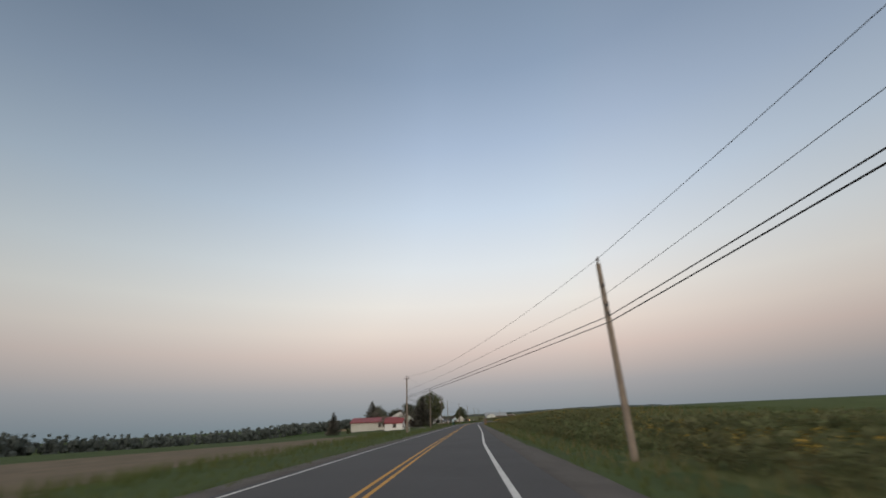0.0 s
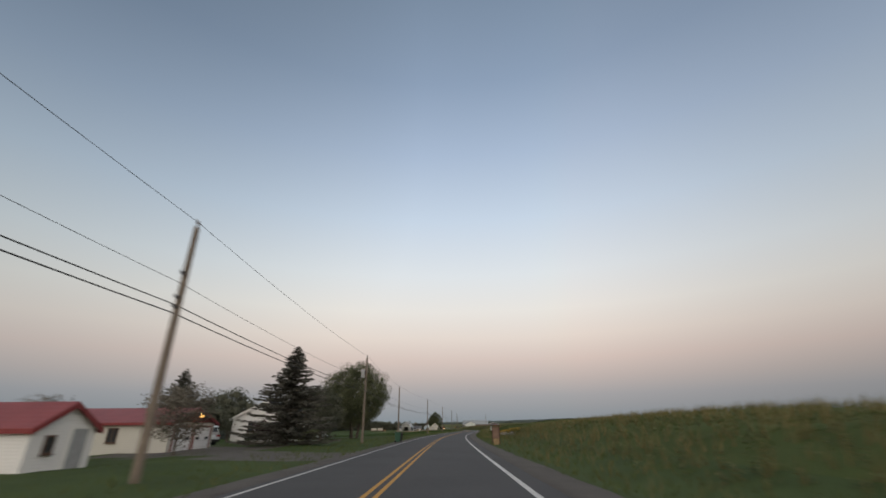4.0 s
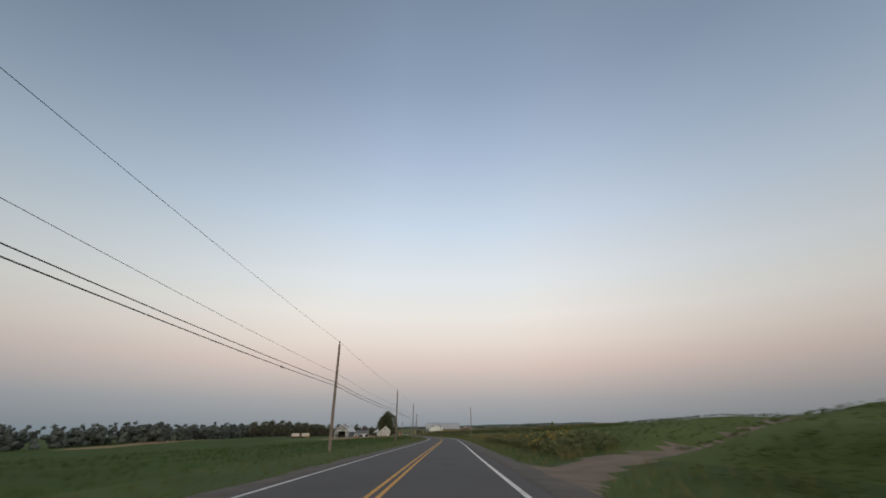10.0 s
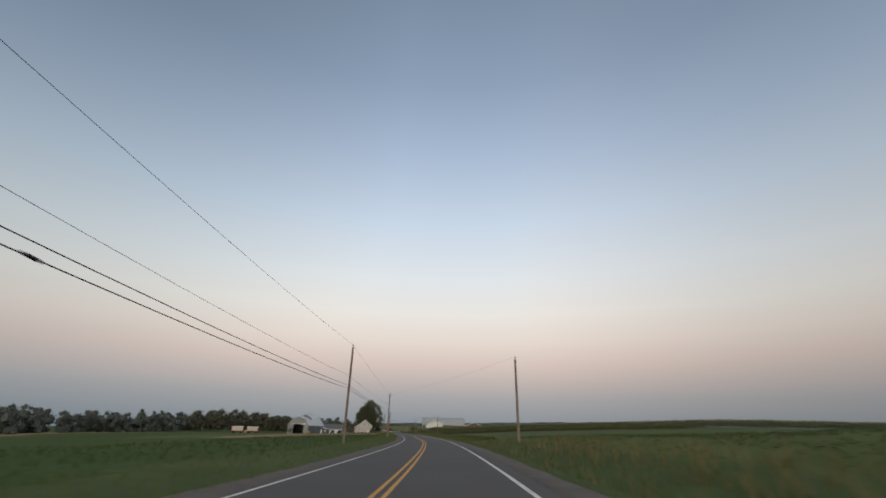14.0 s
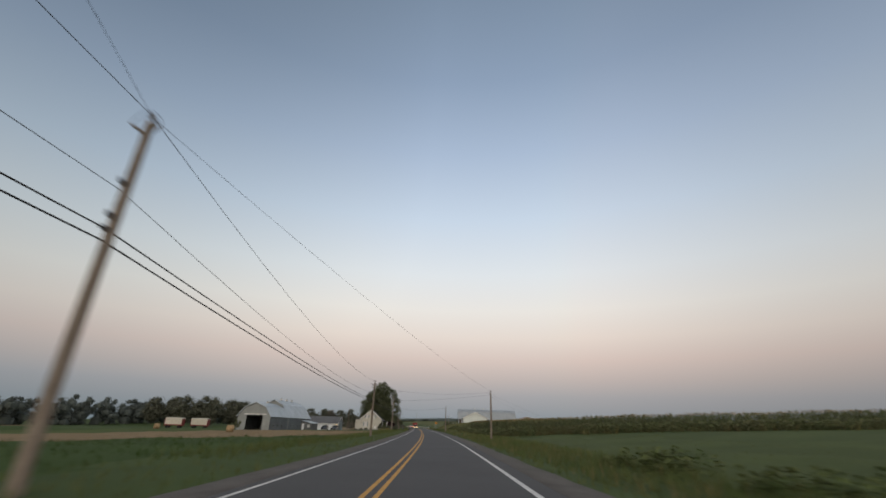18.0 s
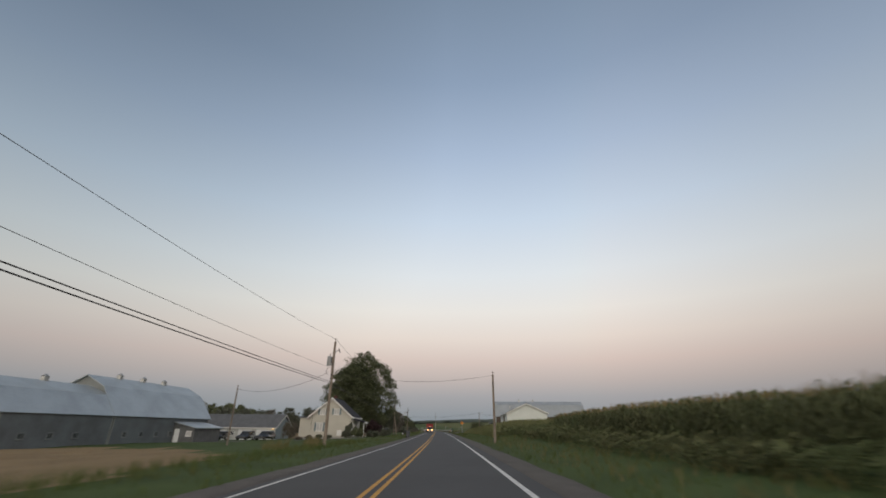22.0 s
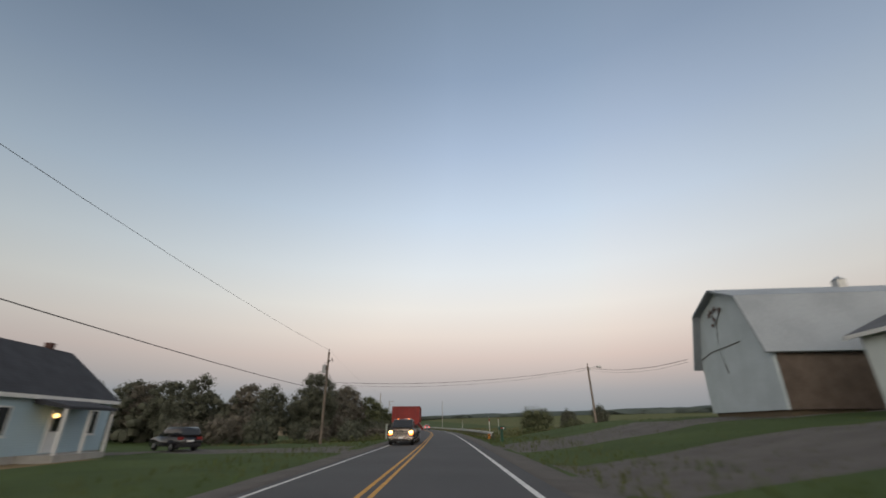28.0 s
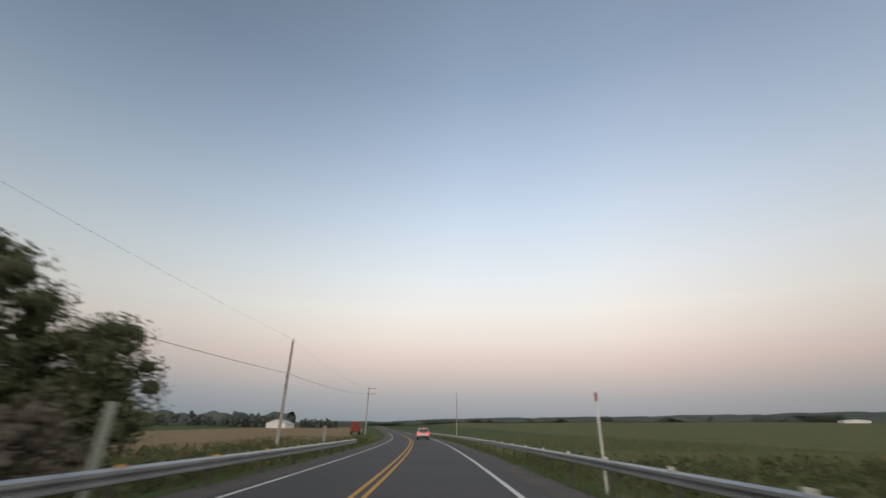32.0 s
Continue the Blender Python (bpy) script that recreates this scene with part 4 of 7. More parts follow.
def spray_cloud(centres, radii, per, leaf, rng):
    """Leaves in flat drooping sprays that reach outwards from the crown's middle."""
    C = np.asarray(centres)
    out = C - (0, 0, C[:, 2].mean())
    out[:, 2] = out[:, 2] * 0.45 - 0.12 * np.abs(out[:, 2])
    out += rng.normal(0, 0.8, out.shape) * (1, 1, 0.5)
    out /= np.linalg.norm(out, axis=1, keepdims=True)
    side = np.cross(out, (0, 0, 1.0))
    side /= np.linalg.norm(side, axis=1, keepdims=True)
    up = np.cross(side, out)
    n = len(C) * per
    rep = lambda a: np.repeat(a, per, 0)
    R = rep(np.asarray(radii))[:, None]
    s = rng.uniform(-1.1, 1.25, (n, 1))
    w = 0.75 * np.sqrt(np.clip(1 - (s / 1.3) ** 2, 0.05, 1))
    p = rep(C) + R * (rep(out) * s * 1.25 + rep(side) * w * rng.uniform(-1, 1, (n, 1)) + rep(up) * rng.normal(0, 0.17, (n, 1)))
    p[:, 2] -= (R[:, 0] * 0.28 * np.clip(s[:, 0], 0, 2) ** 2)
    e1 = rep(out) * 0.9 + rep(side) * rng.normal(0, 0.5, (n, 1)) + (0, 0, -0.35) + rng.normal(0, 0.22, (n, 3))
    e1 /= np.linalg.norm(e1, axis=1, keepdims=True)
    e2 = np.cross(e1, rep(up) + rng.normal(0, 0.45, (n, 3)))
    e2 /= np.linalg.norm(e2, axis=1, keepdims=True)
    z = leaf * rng.uniform(0.6, 1.3, (n, 1))
    v = np.stack([p - e1 * z * 0.6, p + e2 * z * 0.38, p + e1 * z * 0.7, p - e2 * z * 0.38], 1).reshape(-1, 3)
    return v, np.arange(n * 4).reshape(-1, 4)


def tree(name, x, y, h, r, clumps, per, leaf, material, label, seed, base=0.18, trunks=1, trunk_r=0.22, z=None, wide=1.0, category="tree", size=1.0, limbs=8, sprays=False, core=0.0):
    """A broad-leaved tree: tapered trunk or trunks with limbs, and an uneven crown of leaves."""
    rng = np.random.default_rng(seed)
    z = g1(x, y) - 0.05 if z is None else z
    top = empty(name, x, y, z, 0, label, category)
    ch = h * (1 - base)
    lobes = []
    for k in range(9):
        d = rng.normal(size=3)
        d /= np.linalg.norm(d)
        lobes.append((d, rng.uniform(0.72, 1.12)))
    # clumps spread evenly over a lumpy dome, with a third of them inside it
    cen, rad = [], []
    gap = r * 3.55 / math.sqrt(0.68 * clumps)
    for k in range(clumps):
        inner = k % 3 == 2
        dz = 1 - 2 * (k + 0.5) / clumps
        a = 2.39996 * k + rng.normal(0, 0.25)
        dh = math.sqrt(max(0.0, 1 - dz * dz))
        d = np.array([dh * math.cos(a), dh * math.sin(a), dz])
        f = rng.uniform(0.35, 0.75) if inner else rng.uniform(0.84, 1.0)
        lump = 0.84 + max(0.24 * g * max(0.0, float(d @ e)) ** 4 for e, g in lobes) + rng.normal(0, 0.03)
        taper_ = 1 - (0.24 if sprays else 0.20) * max(0.0, d[2]) ** 2 - (0.05 if sprays else 0.22) * max(0.0, -d[2])
        zz = base * h + ch * (0.40 if sprays else 0.46) + d[2] * f * ch * (0.50 if d[2] > 0 else 0.44 if sprays else 0.42) * lump
        cen.append((d[0] * f * r * 0.9 * lump * taper_, d[1] * f * r * 0.9 * lump * wide * taper_, zz))
        rad.append(gap * size * rng.uniform(0.45, 0.85) * (1.15 if inner else 1.0))
    cen, rad = np.array(cen), np.array(rad)
    v, q = leaf_cloud(cen, rad, per, leaf, rng, 0.62 if sprays else 0.8)
    if sprays:
        v2, q2 = spray_cloud(cen[::2] * (0.97, 0.97, 0.98), rad[::2] * 0.9, per // 2, leaf, rng)
        v, q = np.concatenate([v, v2]), np.concatenate([q, q2 + len(v)])
    if core:
        v2, q2 = lumps(cen, rad * core, rng)
        v, q = np.concatenate([v, v2]), np.concatenate([q, q2 + len(v)])
    crown = np_mesh("crown", v, q, material)
    crown.parent = top
    bm = bmesh.new()
    forks = []
    for k in range(trunks):
        a = 6.28 * k / trunks + 0.4
        foot = Vector((math.cos(a), math.sin(a), 0)) * (0.0 if trunks == 1 else trunk_r * 2.2)
        mid = foot * 1.8 + Vector((rng.normal(0, 0.1), rng.normal(0, 0.1), h * (base + 0.12)))
        tip = foot * 3 + Vector((rng.normal(0, 0.2), rng.normal(0, 0.2), h * 0.75))
        tube(bm, foot, mid, trunk_r, trunk_r * 0.72, 9)
        tube(bm, mid, tip, trunk_r * 0.72, trunk_r * 0.2, 7)
        forks += [mid, mid.lerp(tip, 0.35), mid.lerp(tip, 0.65)]
    part("trunk", bm, BARK, top)
    for k in range(limbs):
        c = Vector(cen[int(rng.integers(0, clumps))])
        f = min(forks, key=lambda p: (p - c).length + (10 if p.z > c.z else 0))
        part("limb", tubed(f, c, trunk_r * 0.3, trunk_r * 0.06, seg=5), BARK, top)
    return top


def spruce(name, x, y, h, r, label, seed, tiers=34, z=None):
    """A spruce: straight trunk and tiers of drooping, ragged boughs."""
    rng = np.random.default_rng(seed)
    top = empty(name, x, y, g1(x, y) - 0.03 if z is None else z, 0, label, "tree")
    part("trunk", tubed((0, 0, 0), (0, 0, h * 0.97), 0.03 * h * 0.6, 0.01, seg=8), BARK, top)
    v, q = [], []
    for k in range(tiers):
        u = (k / tiers) ** 0.85
        z0, reach = h * (0.04 + 0.95 * u), r * (1 - u) ** 0.82 + 0.03
        tip = min(1.0, 0.25 + reach / 1.2)
        for b in range(int(5 + 7 * (1 - u))):
            a = rng.uniform(0, 6.28)
            ln = reach * rng.uniform(0.6, 1.12)
            n = max(3, int(ln / 0.21))
            for i in range(n):
                for side in (-1, -0.5, 0, 0.5, 1):
                    f = (i + rng.uniform(0, 1)) / n
                    d = ln * f
                    zz = z0 - 0.17 * d + 0.19 * d * f - rng.uniform(0, 0.11)
                    w = (0.10 + 0.26 * (1 - f)) * tip
                    o = side * w * 1.1
                    c = np.array([d * math.cos(a) - o * math.sin(a), d * math.sin(a) + o * math.cos(a), zz])
                    e1 = np.array([math.cos(a + side * 0.7), math.sin(a + side * 0.7), -0.05 + rng.normal(0, 0.2)]) * 0.24 * tip * rng.uniform(0.7, 1.3)
                    e2 = np.array([-math.sin(a), math.cos(a), rng.normal(0, 0.8)]) * 0.055 * tip
                    j = len(v)
                    v += [c - e1, c + e2, c + e1, c - e2]
                    q.append((j, j + 1, j + 2, j + 3))
    foliage = np_mesh("foliage", np.array(v), np.array(q), NEEDLES)
    foliage.parent = top
    return top


def shrub(name, x, y, h, r, material, label, seed, clumps=22, per=150, leaf=0.10, z=None, category="shrub"):
    rng = np.random.default_rng(seed)
    ob_z = g1(x, y) - 0.03 if z is None else z
    a, d = rng.uniform(0, 6.28, clumps), r * np.sqrt(rng.uniform(0, 1, clumps)) * 0.7
    cen = np.stack([d * np.cos(a), d * np.sin(a), h * rng.uniform(0.25, 0.78, clumps) * (1.1 - 0.4 * (d / r) ** 2)], -1)
    rad = r * rng.uniform(0.25, 0.42, clumps)
    v, q = leaf_cloud(cen, rad, per, leaf, rng, min(1.2, h / r * 0.7))
    v2, q2 = lumps(cen, rad * 0.42, rng)
    v, q = np.concatenate([v, v2]), np.concatenate([q, q2 + len(v)])
    top = empty(name, x, y, ob_z, 0, label, category)
    foliage = np_mesh("foliage", v, q, material)
    foliage.parent = top
    bm = bmesh.new()
    for c in cen[:6]:
        tube(bm, (0, 0, 0), c, 0.025, 0.008, 5)
    part("stem", bm, BARK, top)
    return top


# western yards
spruce("small_spruce", -40.0, 114.6, 5.8, 2.5, "small dark spruce standing alone on the grass", 61, 26)
shrub("low_bush", -35.4, 113.2, 1.7, 0.9, LEAF_TREE, "small dark green bush on the lawn", 62)
spruce("tall_spruce", -38.8, 149.0, 9.2, 4.3, "dark spruce behind the garage", 63, 34)
tree("bare_top_tree", -36.5, 144.0, 6.2, 2.6, 24, 55, 0.22, LEAF_BROWN, "thin brownish tree with a partly bare top", 64, trunk_r=0.14)
tree("yard_tree", -36.6, 151.0, 5.8, 2.8, 40, 160, 0.2, LEAF_DARK, "dark leafy tree behind the van", 59, base=0.05, core=0.38)
tree("rowan", -27.2, 119.5, 3.6, 1.9, 70, 60, 0.12, LEAF_BROWN, "small reddish-brown tree beside the white shed", 58, trunk_r=0.08)
tree("rowan", -23.0, 125.2, 4.6, 2.2, 80, 60, 0.12, LEAF_BROWN, "small thin reddish-brown tree before the garage", 57, trunk_r=0.08)
tree("yard_tree", -41, 166, 8.0, 3.4, 40, 150, 0.24, LEAF_DARK, "dark leafy tree behind the house", 65, core=0.38)
tree("yard_tree", -36, 176, 7.0, 3.2, 36, 150, 0.24, LEAF_DARK, "dark leafy tree behind the house", 66, core=0.38)
spruce("big_spruce", -19.8, 136.2, 9.0, 4.6, "large dark spruce with drooping boughs by the drive", 67, 40)
shrub("purple_shrub", -23.6, 140.5, 2.6, 1.9, RED_SHRUB, "dark reddish shrub in the yard", 68, 18, 150)
tree("dark_tree", -23.9, 158.9, 7.2, 3.0, 90, 260, 0.12, LEAF_DARK, "dark leafy tree beside the house", 69, base=0.06, core=0.2)
tree("dark_tree", -30.0, 171.0, 8.6, 4.2, 70, 200, 0.20, LEAF_DARK, "dark leafy tree at the yard's edge", 70, base=0.10, core=0.2)
tree("big_roadside_tree", -21.6, 168.2, 11.9, 6.3, 240, 360, 0.125, LEAF_TREE, "large spreading green tree with several trunks", 71, base=0.10, trunks=3, trunk_r=0.24, core=0.2)
shrub("yard_shrub", -23.4, 151.5, 1.8, 1.7, LEAF_TREE, "yellow-green shrub in front of the house", 72, 30)
shrub("yard_shrub", -26.4, 149.6, 1.6, 1.7, LEAF_DARK, "dark shrub in front of the house", 73, 30)
shrub("yard_shrub", -25.6, 153.2, 1.5, 1.4, LEAF_DARK, "dark shrub before the porch", 55, 28)
shrub("yard_shrub", -29.0, 149.8, 1.4, 1.3, LEAF_DARK, "dark shrub in front of the house", 56, 22)
shrub("tree_brush", -29.5, 166.5, 2.2, 2.6, LEAF_DARK, "dark brush under the trees", 53, 30, 130)
# cream house
tree("great_maple", -37.4, 606.0, 17.4, 6.4, 240, 150, 0.22, LEAF_MAPLE, "large full green maple beside the cream house", 74, base=0.08, trunk_r=0.42, limbs=14, sprays=True)
tree("great_maple", -35.9, 609.8, 20.0, 8.3, 330, 170, 0.22, LEAF_MAPLE, "large full green maple near the road", 75, base=0.05, trunk_r=0.45, limbs=16, sprays=True)
for k, (bx, by, bh, br, bm_) in enumerate([(-31.3, 587.0, 2.9, 0.9, LEAF_DARK), (-29.6, 586.2, 1.7, 1.7, LEAF_TREE), (-27.4, 588.8, 1.3, 1.6, LEAF_DARK), (-31.4, 585.8, 1.4, 1.0, LEAF_DARK), (-34.6, 586.2, 0.8, 0.6, LEAF_DARK), (-36.6, 586.5, 0.8, 0.7, LEAF_DARK), (-38.6, 586.8, 0.7, 0.8, LEAF_BROWN), (-40.6, 587.2, 0.6, 0.8, LEAF_BROWN), (-26.6, 593.2, 1.4, 1.0, LEAF_DARK)]):
    shrub("foundation_shrub", bx, by, bh, br, bm_, "rounded shrub along the house wall", 80 + k)
shrub("purple_shrub", -28.9, 594.6, 3.3, 2.1, RED_SHRUB, "tall dark purple shrub beside the porch", 90, 34, 190)
shrub("low_bush", -30.0, 610.5, 1.7, 1.6, LEAF_DARK, "low dark bush beside the maple", 76, 24)
shrub("dark_shrub", -43.2, 589.3, 3.4, 1.9, LEAF_BROWN, "tall dark brownish shrub beside the side wing", 91, 34, 190)
# at the pale blue house and along the creek
tree("creek_tree", -57.3, 731.5, 9.8, 3.9, 90, 170, 0.16, LEAF_BROWN, "brownish leafy tree by the creek", 98, base=0.06, core=0.38)
tree("creek_tree", -61.6, 718.6, 10.2, 3.2, 90, 170, 0.16, LEAF_DARK, "dark leafy tree behind the tall one", 99, base=0.06, core=0.38)
tree("creek_tree", -59.5, 725.5, 8.2, 3.6, 80, 150, 0.17, LEAF_DARK, "dark leafy tree by the creek", 92, base=0.08, core=0.38)
tree("creek_tree", -52.7, 717.3, 12.0, 4.2, 120, 210, 0.15, LEAF_DARK, "tall dark tree behind the pole", 93, base=0.10, limbs=14, core=0.38)
tree("creek_tree", -55.0, 738.0, 11.2, 5.2, 130, 230, 0.15, LEAF_BROWN, "rounded brown-green tree near the guardrail", 94, base=0.08, limbs=14, core=0.38)
tree("creek_tree", -50.2, 741.8, 8.8, 3.6, 90, 210, 0.14, LEAF_TREE, "rounded green tree at the end of the row", 95, base=0.05, limbs=10, core=0.38)
tree("creek_tree", -47.4, 745.0, 6.6, 2.3, 60, 170, 0.13, LEAF_TREE, "small green tree at the end of the row", 97, base=0.04, core=0.38)
tree("creek_tree", -52.9, 729.0, 8.9, 3.5, 90, 210, 0.15, LEAF_BROWN, "brownish leafy tree near the guardrail", 96, base=0.05, limbs=10, core=0.38)
for k in range(9):
    tx = -71 - 7.0 * k + random.uniform(-1.5, 1.5)
    ty = 722 + 0.12 * k + random.uniform(-5, 6)
    tree("row_tree", tx, ty, random.uniform(10.2, 12.8), random.uniform(3.4, 4.4), 64, 80, 0.30, LEAF_DARK if k % 3 else LEAF_BROWN, "dark tree in the row behind the house", 100 + k, base=0.06, core=0.38)
for k, (tx, ty, th, tr) in enumerate([(-51.5, 709, 4.2, 2.6), (-47.0, 706, 3.2, 2.0), (-57.5, 707.5, 4.5, 2.8), (-64.0, 709, 4.6, 3.0), (-44.5, 714.5, 3.4, 2.2), (-72, 711, 4.4, 3.2), (-43.2, 730, 3.2, 2.0), (-45.0, 741, 3.0, 2.0)]):
    shrub("creek_brush", tx, ty, th, tr, LEAF_BROWN if k % 2 else LEAF_DARK, "dense dark brush under the trees", 130 + k, 22, 100, 0.17)
for k, (tx, ty, th, tr) in enumerate([(-88, 640, 7.6, 4.4), (-80, 636, 7.0, 4.0), (-73, 634, 6.4, 3.4), (-150, 630, 12.6, 5.0), (-143, 634, 13.0, 5.2), (-136, 631, 13.4, 5.4), (-129, 635, 13.4, 5.4), (-122, 632, 12.8, 5.0), (-115, 636, 12.2, 5.0), (-108, 633, 11.4, 4.8), (-101, 637, 10.2, 4.6), (-94, 634, 9.4, 4.2)]):
    tree("field_tree", tx, ty, th, tr, 60, 70, 0.46, LEAF_DARK, "rounded dark tree behind the farm buildings", 160 + k, base=0.05, core=0.38)
for k in range(15):
    ty = 703 + 2.9 * k
    tx = float(rc(ty)) - random.uniform(7.5, 12.5) - 0.06 * k
    shrub("creek_brush", tx, ty, random.uniform(1.5, 2.6), random.uniform(1.5, 2.2), LEAF_BROWN if k % 3 else LEAF_DARK, "tangled dark brush behind the guardrail", 400 + k, 18, 100, 0.14)
shrub("yard_bush", -63.2, 543.0, 2.9, 1.3, LEAF_TREE, "light green bush in front of the barn", 168, 18, 120)
for k, (tx, ty, th, tr) in enumerate([(-46, 717, 4.0, 2.6), (-50, 722, 5.5, 3.2), (-60, 716, 5.5, 3.2), (-67, 719, 6, 3.4), (-52, 732, 5, 3), (-61, 741, 5, 3.0), (-48, 736, 4, 2.6), (-50.5, 745, 4.0, 2.6), (-78, 716, 6, 3.4)]):
    shrub("creek_brush", tx, ty, th, tr, LEAF_BROWN if k % 2 else LEAF_DARK, "dense dark brush under the trees", 170 + k, 26, 100, 0.18)
shrub("lone_bush", 13.5, 327.5, 1.4, 0.5, LEAF_WEED, "lone leafy bush standing above the crop", 180, 9, 50, 0.14)
shrub("lone_bush", 15.0, 303.7, 1.5, 0.5, LEAF_WEED, "lone leafy bush standing above the crop", 181, 9, 50, 0.14)
# east of the creek bend
shrub("small_willow", -12.8, 747.0, 6.6, 4.3, LEAF_TREE, "rounded dark bushy tree beyond the guardrail", 141, 70, 357, 0.13, category="tree")
shrub("small_willow", -5.2, 752.0, 6.0, 2.5, LEAF_DARK, "small dark bushy tree in the marsh", 142, 56, 340, 0.12, category="tree")
shrub("small_willow", 2.7, 754.0, 7.6, 2.5, LEAF_DARK, "upright dark bushy tree in the marsh", 143, 56, 340, 0.12, category="tree")
shrub("small_willow", -6.0, 741.0, 3.8, 3.2, LEAF_TREE, "low green bushy tree in the marsh", 144, 49, 323, 0.13, category="tree")
for k, (tx, ty) in enumerate([(12, 752), (20, 750), (28, 757), (38, 752), (50, 760), (62, 757), (-2, 730), (6, 726), (30, 740), (-9, 737), (0, 739), (8, 742), (16, 738), (3, 747), (14, 731), (24, 733)]):
    shrub("marsh_bush", tx, ty, random.uniform(1.8, 3.0), random.uniform(2.0, 3.6), LEAF_TREE, "low dark green bush in the marsh", 150 + k, 24, 100, 0.17)


# ---- far woods, as one body of many small trees each ----
def far_wood(name, pts, h0, h1, rad, per, leaf, label, seed, z=None, material=None, tall=None):
    """A far wood of many small trees: each a stack of uneven lumps in a cloud of leaves."""
    rng = np.random.default_rng(seed)
    cen, rr = [], []
    for x, y in pts:
        h = rng.uniform(h0, h1) * (1 if tall is None else float(tall(y)))
        r = rad * rng.uniform(0.7, 1.3)
        zz = g1(x, y) if z is None else z
        for u, w in ((0.12, 0.9), (0.30, 0.8), (0.48, 0.75), (0.66, 0.55), (0.40, 0.7), (0.58, 0.6), (0.82, 0.36)):
            cen.append((x + rng.normal(0, r * 0.42), y + rng.normal(0, r * 0.42), zz + h * u))
            rr.append(min(r * w, h * 0.30))
    rr = np.array(rr)
    v, q = leaf_cloud(cen, rr, per, leaf, rng, 0.9, 0.5)
    v2, q2 = lumps(cen, rr * 0.58, rng)
    return tagged(np_mesh(name, np.concatenate([v, v2]), np.concatenate([q, q2 + len(v)]), material or HAZED_WOOD, True), label, "woods", kind="stuff")


def ridge(name, pts, h, w, label, seed, material=None, cell=4.0, rough=0.35):
    """A long lumpy body of far foliage along a line of (x, y) points; h: height, or a list of heights by point."""
    rng = np.random.default_rng(seed)
    P, hs = np.array(pts, float), np.broadcast_to(np.asarray(h, float), (len(pts),))
    d = np.concatenate([[0], np.cumsum(np.linalg.norm(np.diff(P, axis=0), axis=1))])
    s = np.arange(0, d[-1], cell)
    x, y, hh = np.interp(s, d, P[:, 0]), np.interp(s, d, P[:, 1]), np.interp(s, d, hs)
    lump = 1 + rough * (0.5 * np.sin(s / cell * 0.61 + seed) + 0.35 * np.sin(s / cell * 1.37 + 2 * seed) + rng.uniform(-0.45, 0.45, len(s)))
    tx, ty = np.gradient(x), np.gradient(y)
    ln = np.hypot(tx, ty)
    nx, ny = -ty / ln, tx / ln
    prof = [(-1.0, -0.25), (-1.0, 0.45), (-0.75, 0.8), (-0.35, 0.97), (0, 1.0), (0.4, 0.95), (0.8, 0.7), (1.0, -0.2)]
    v = np.stack([np.stack([x + nx * a * w * (0.8 + 0.4 * rng.random(len(s))), y + ny * a * w * (0.8 + 0.4 * rng.random(len(s))), gz(x, y) + hh * b * (lump if b > 0.3 else 1)], -1) for a, b in prof], 1)
    i = np.arange(len(s) * len(prof)).reshape(len(s), -1)
    q = np.stack([i[:-1, :-1], i[:-1, 1:], i[1:, 1:], i[1:, :-1]], -1).reshape(-1, 4)
    return tagged(np_mesh(name, v.reshape(-1, 3), q, material or HAZED_WOOD), label, "woods", kind="stuff")


rng = np.random.default_rng(77)
wood_a = [(-215, -120), (-208, 0), (-215, 110), (-230, 200), (-228, 300), (-215, 400), (-190, 480), (-176, 530)]
ws = np.linspace(-118, 525, 250)
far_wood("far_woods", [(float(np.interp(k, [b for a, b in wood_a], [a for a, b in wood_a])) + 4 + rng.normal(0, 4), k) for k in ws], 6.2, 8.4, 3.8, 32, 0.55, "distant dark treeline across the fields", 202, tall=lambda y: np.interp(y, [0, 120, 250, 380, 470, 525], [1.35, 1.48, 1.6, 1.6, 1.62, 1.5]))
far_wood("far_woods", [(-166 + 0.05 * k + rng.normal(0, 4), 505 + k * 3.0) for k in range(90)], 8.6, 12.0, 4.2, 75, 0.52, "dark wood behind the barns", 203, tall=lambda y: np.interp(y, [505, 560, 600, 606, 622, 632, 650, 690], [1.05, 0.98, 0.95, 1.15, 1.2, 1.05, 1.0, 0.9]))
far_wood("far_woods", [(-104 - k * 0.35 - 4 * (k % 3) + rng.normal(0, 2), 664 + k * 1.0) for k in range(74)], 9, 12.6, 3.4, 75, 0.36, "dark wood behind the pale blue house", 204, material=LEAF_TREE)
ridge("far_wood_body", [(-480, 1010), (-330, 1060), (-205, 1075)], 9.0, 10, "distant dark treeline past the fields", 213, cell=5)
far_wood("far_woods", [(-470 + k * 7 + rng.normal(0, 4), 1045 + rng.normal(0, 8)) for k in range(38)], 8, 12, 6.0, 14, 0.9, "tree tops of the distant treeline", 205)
ridge("far_hills", [(-240, 1200), (-60, 1235), (70, 1220), (200, 1170), (300, 1100), (400, 1000), (470, 880)], [3.5, 4, 4.5, 6, 8, 6, 4.5], 45, "low wooded hills on the horizon", 214, HAZED_HILL, cell=9, rough=0.12)
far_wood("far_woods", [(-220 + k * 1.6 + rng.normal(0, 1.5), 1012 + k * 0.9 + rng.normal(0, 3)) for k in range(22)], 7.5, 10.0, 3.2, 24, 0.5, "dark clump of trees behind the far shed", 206)
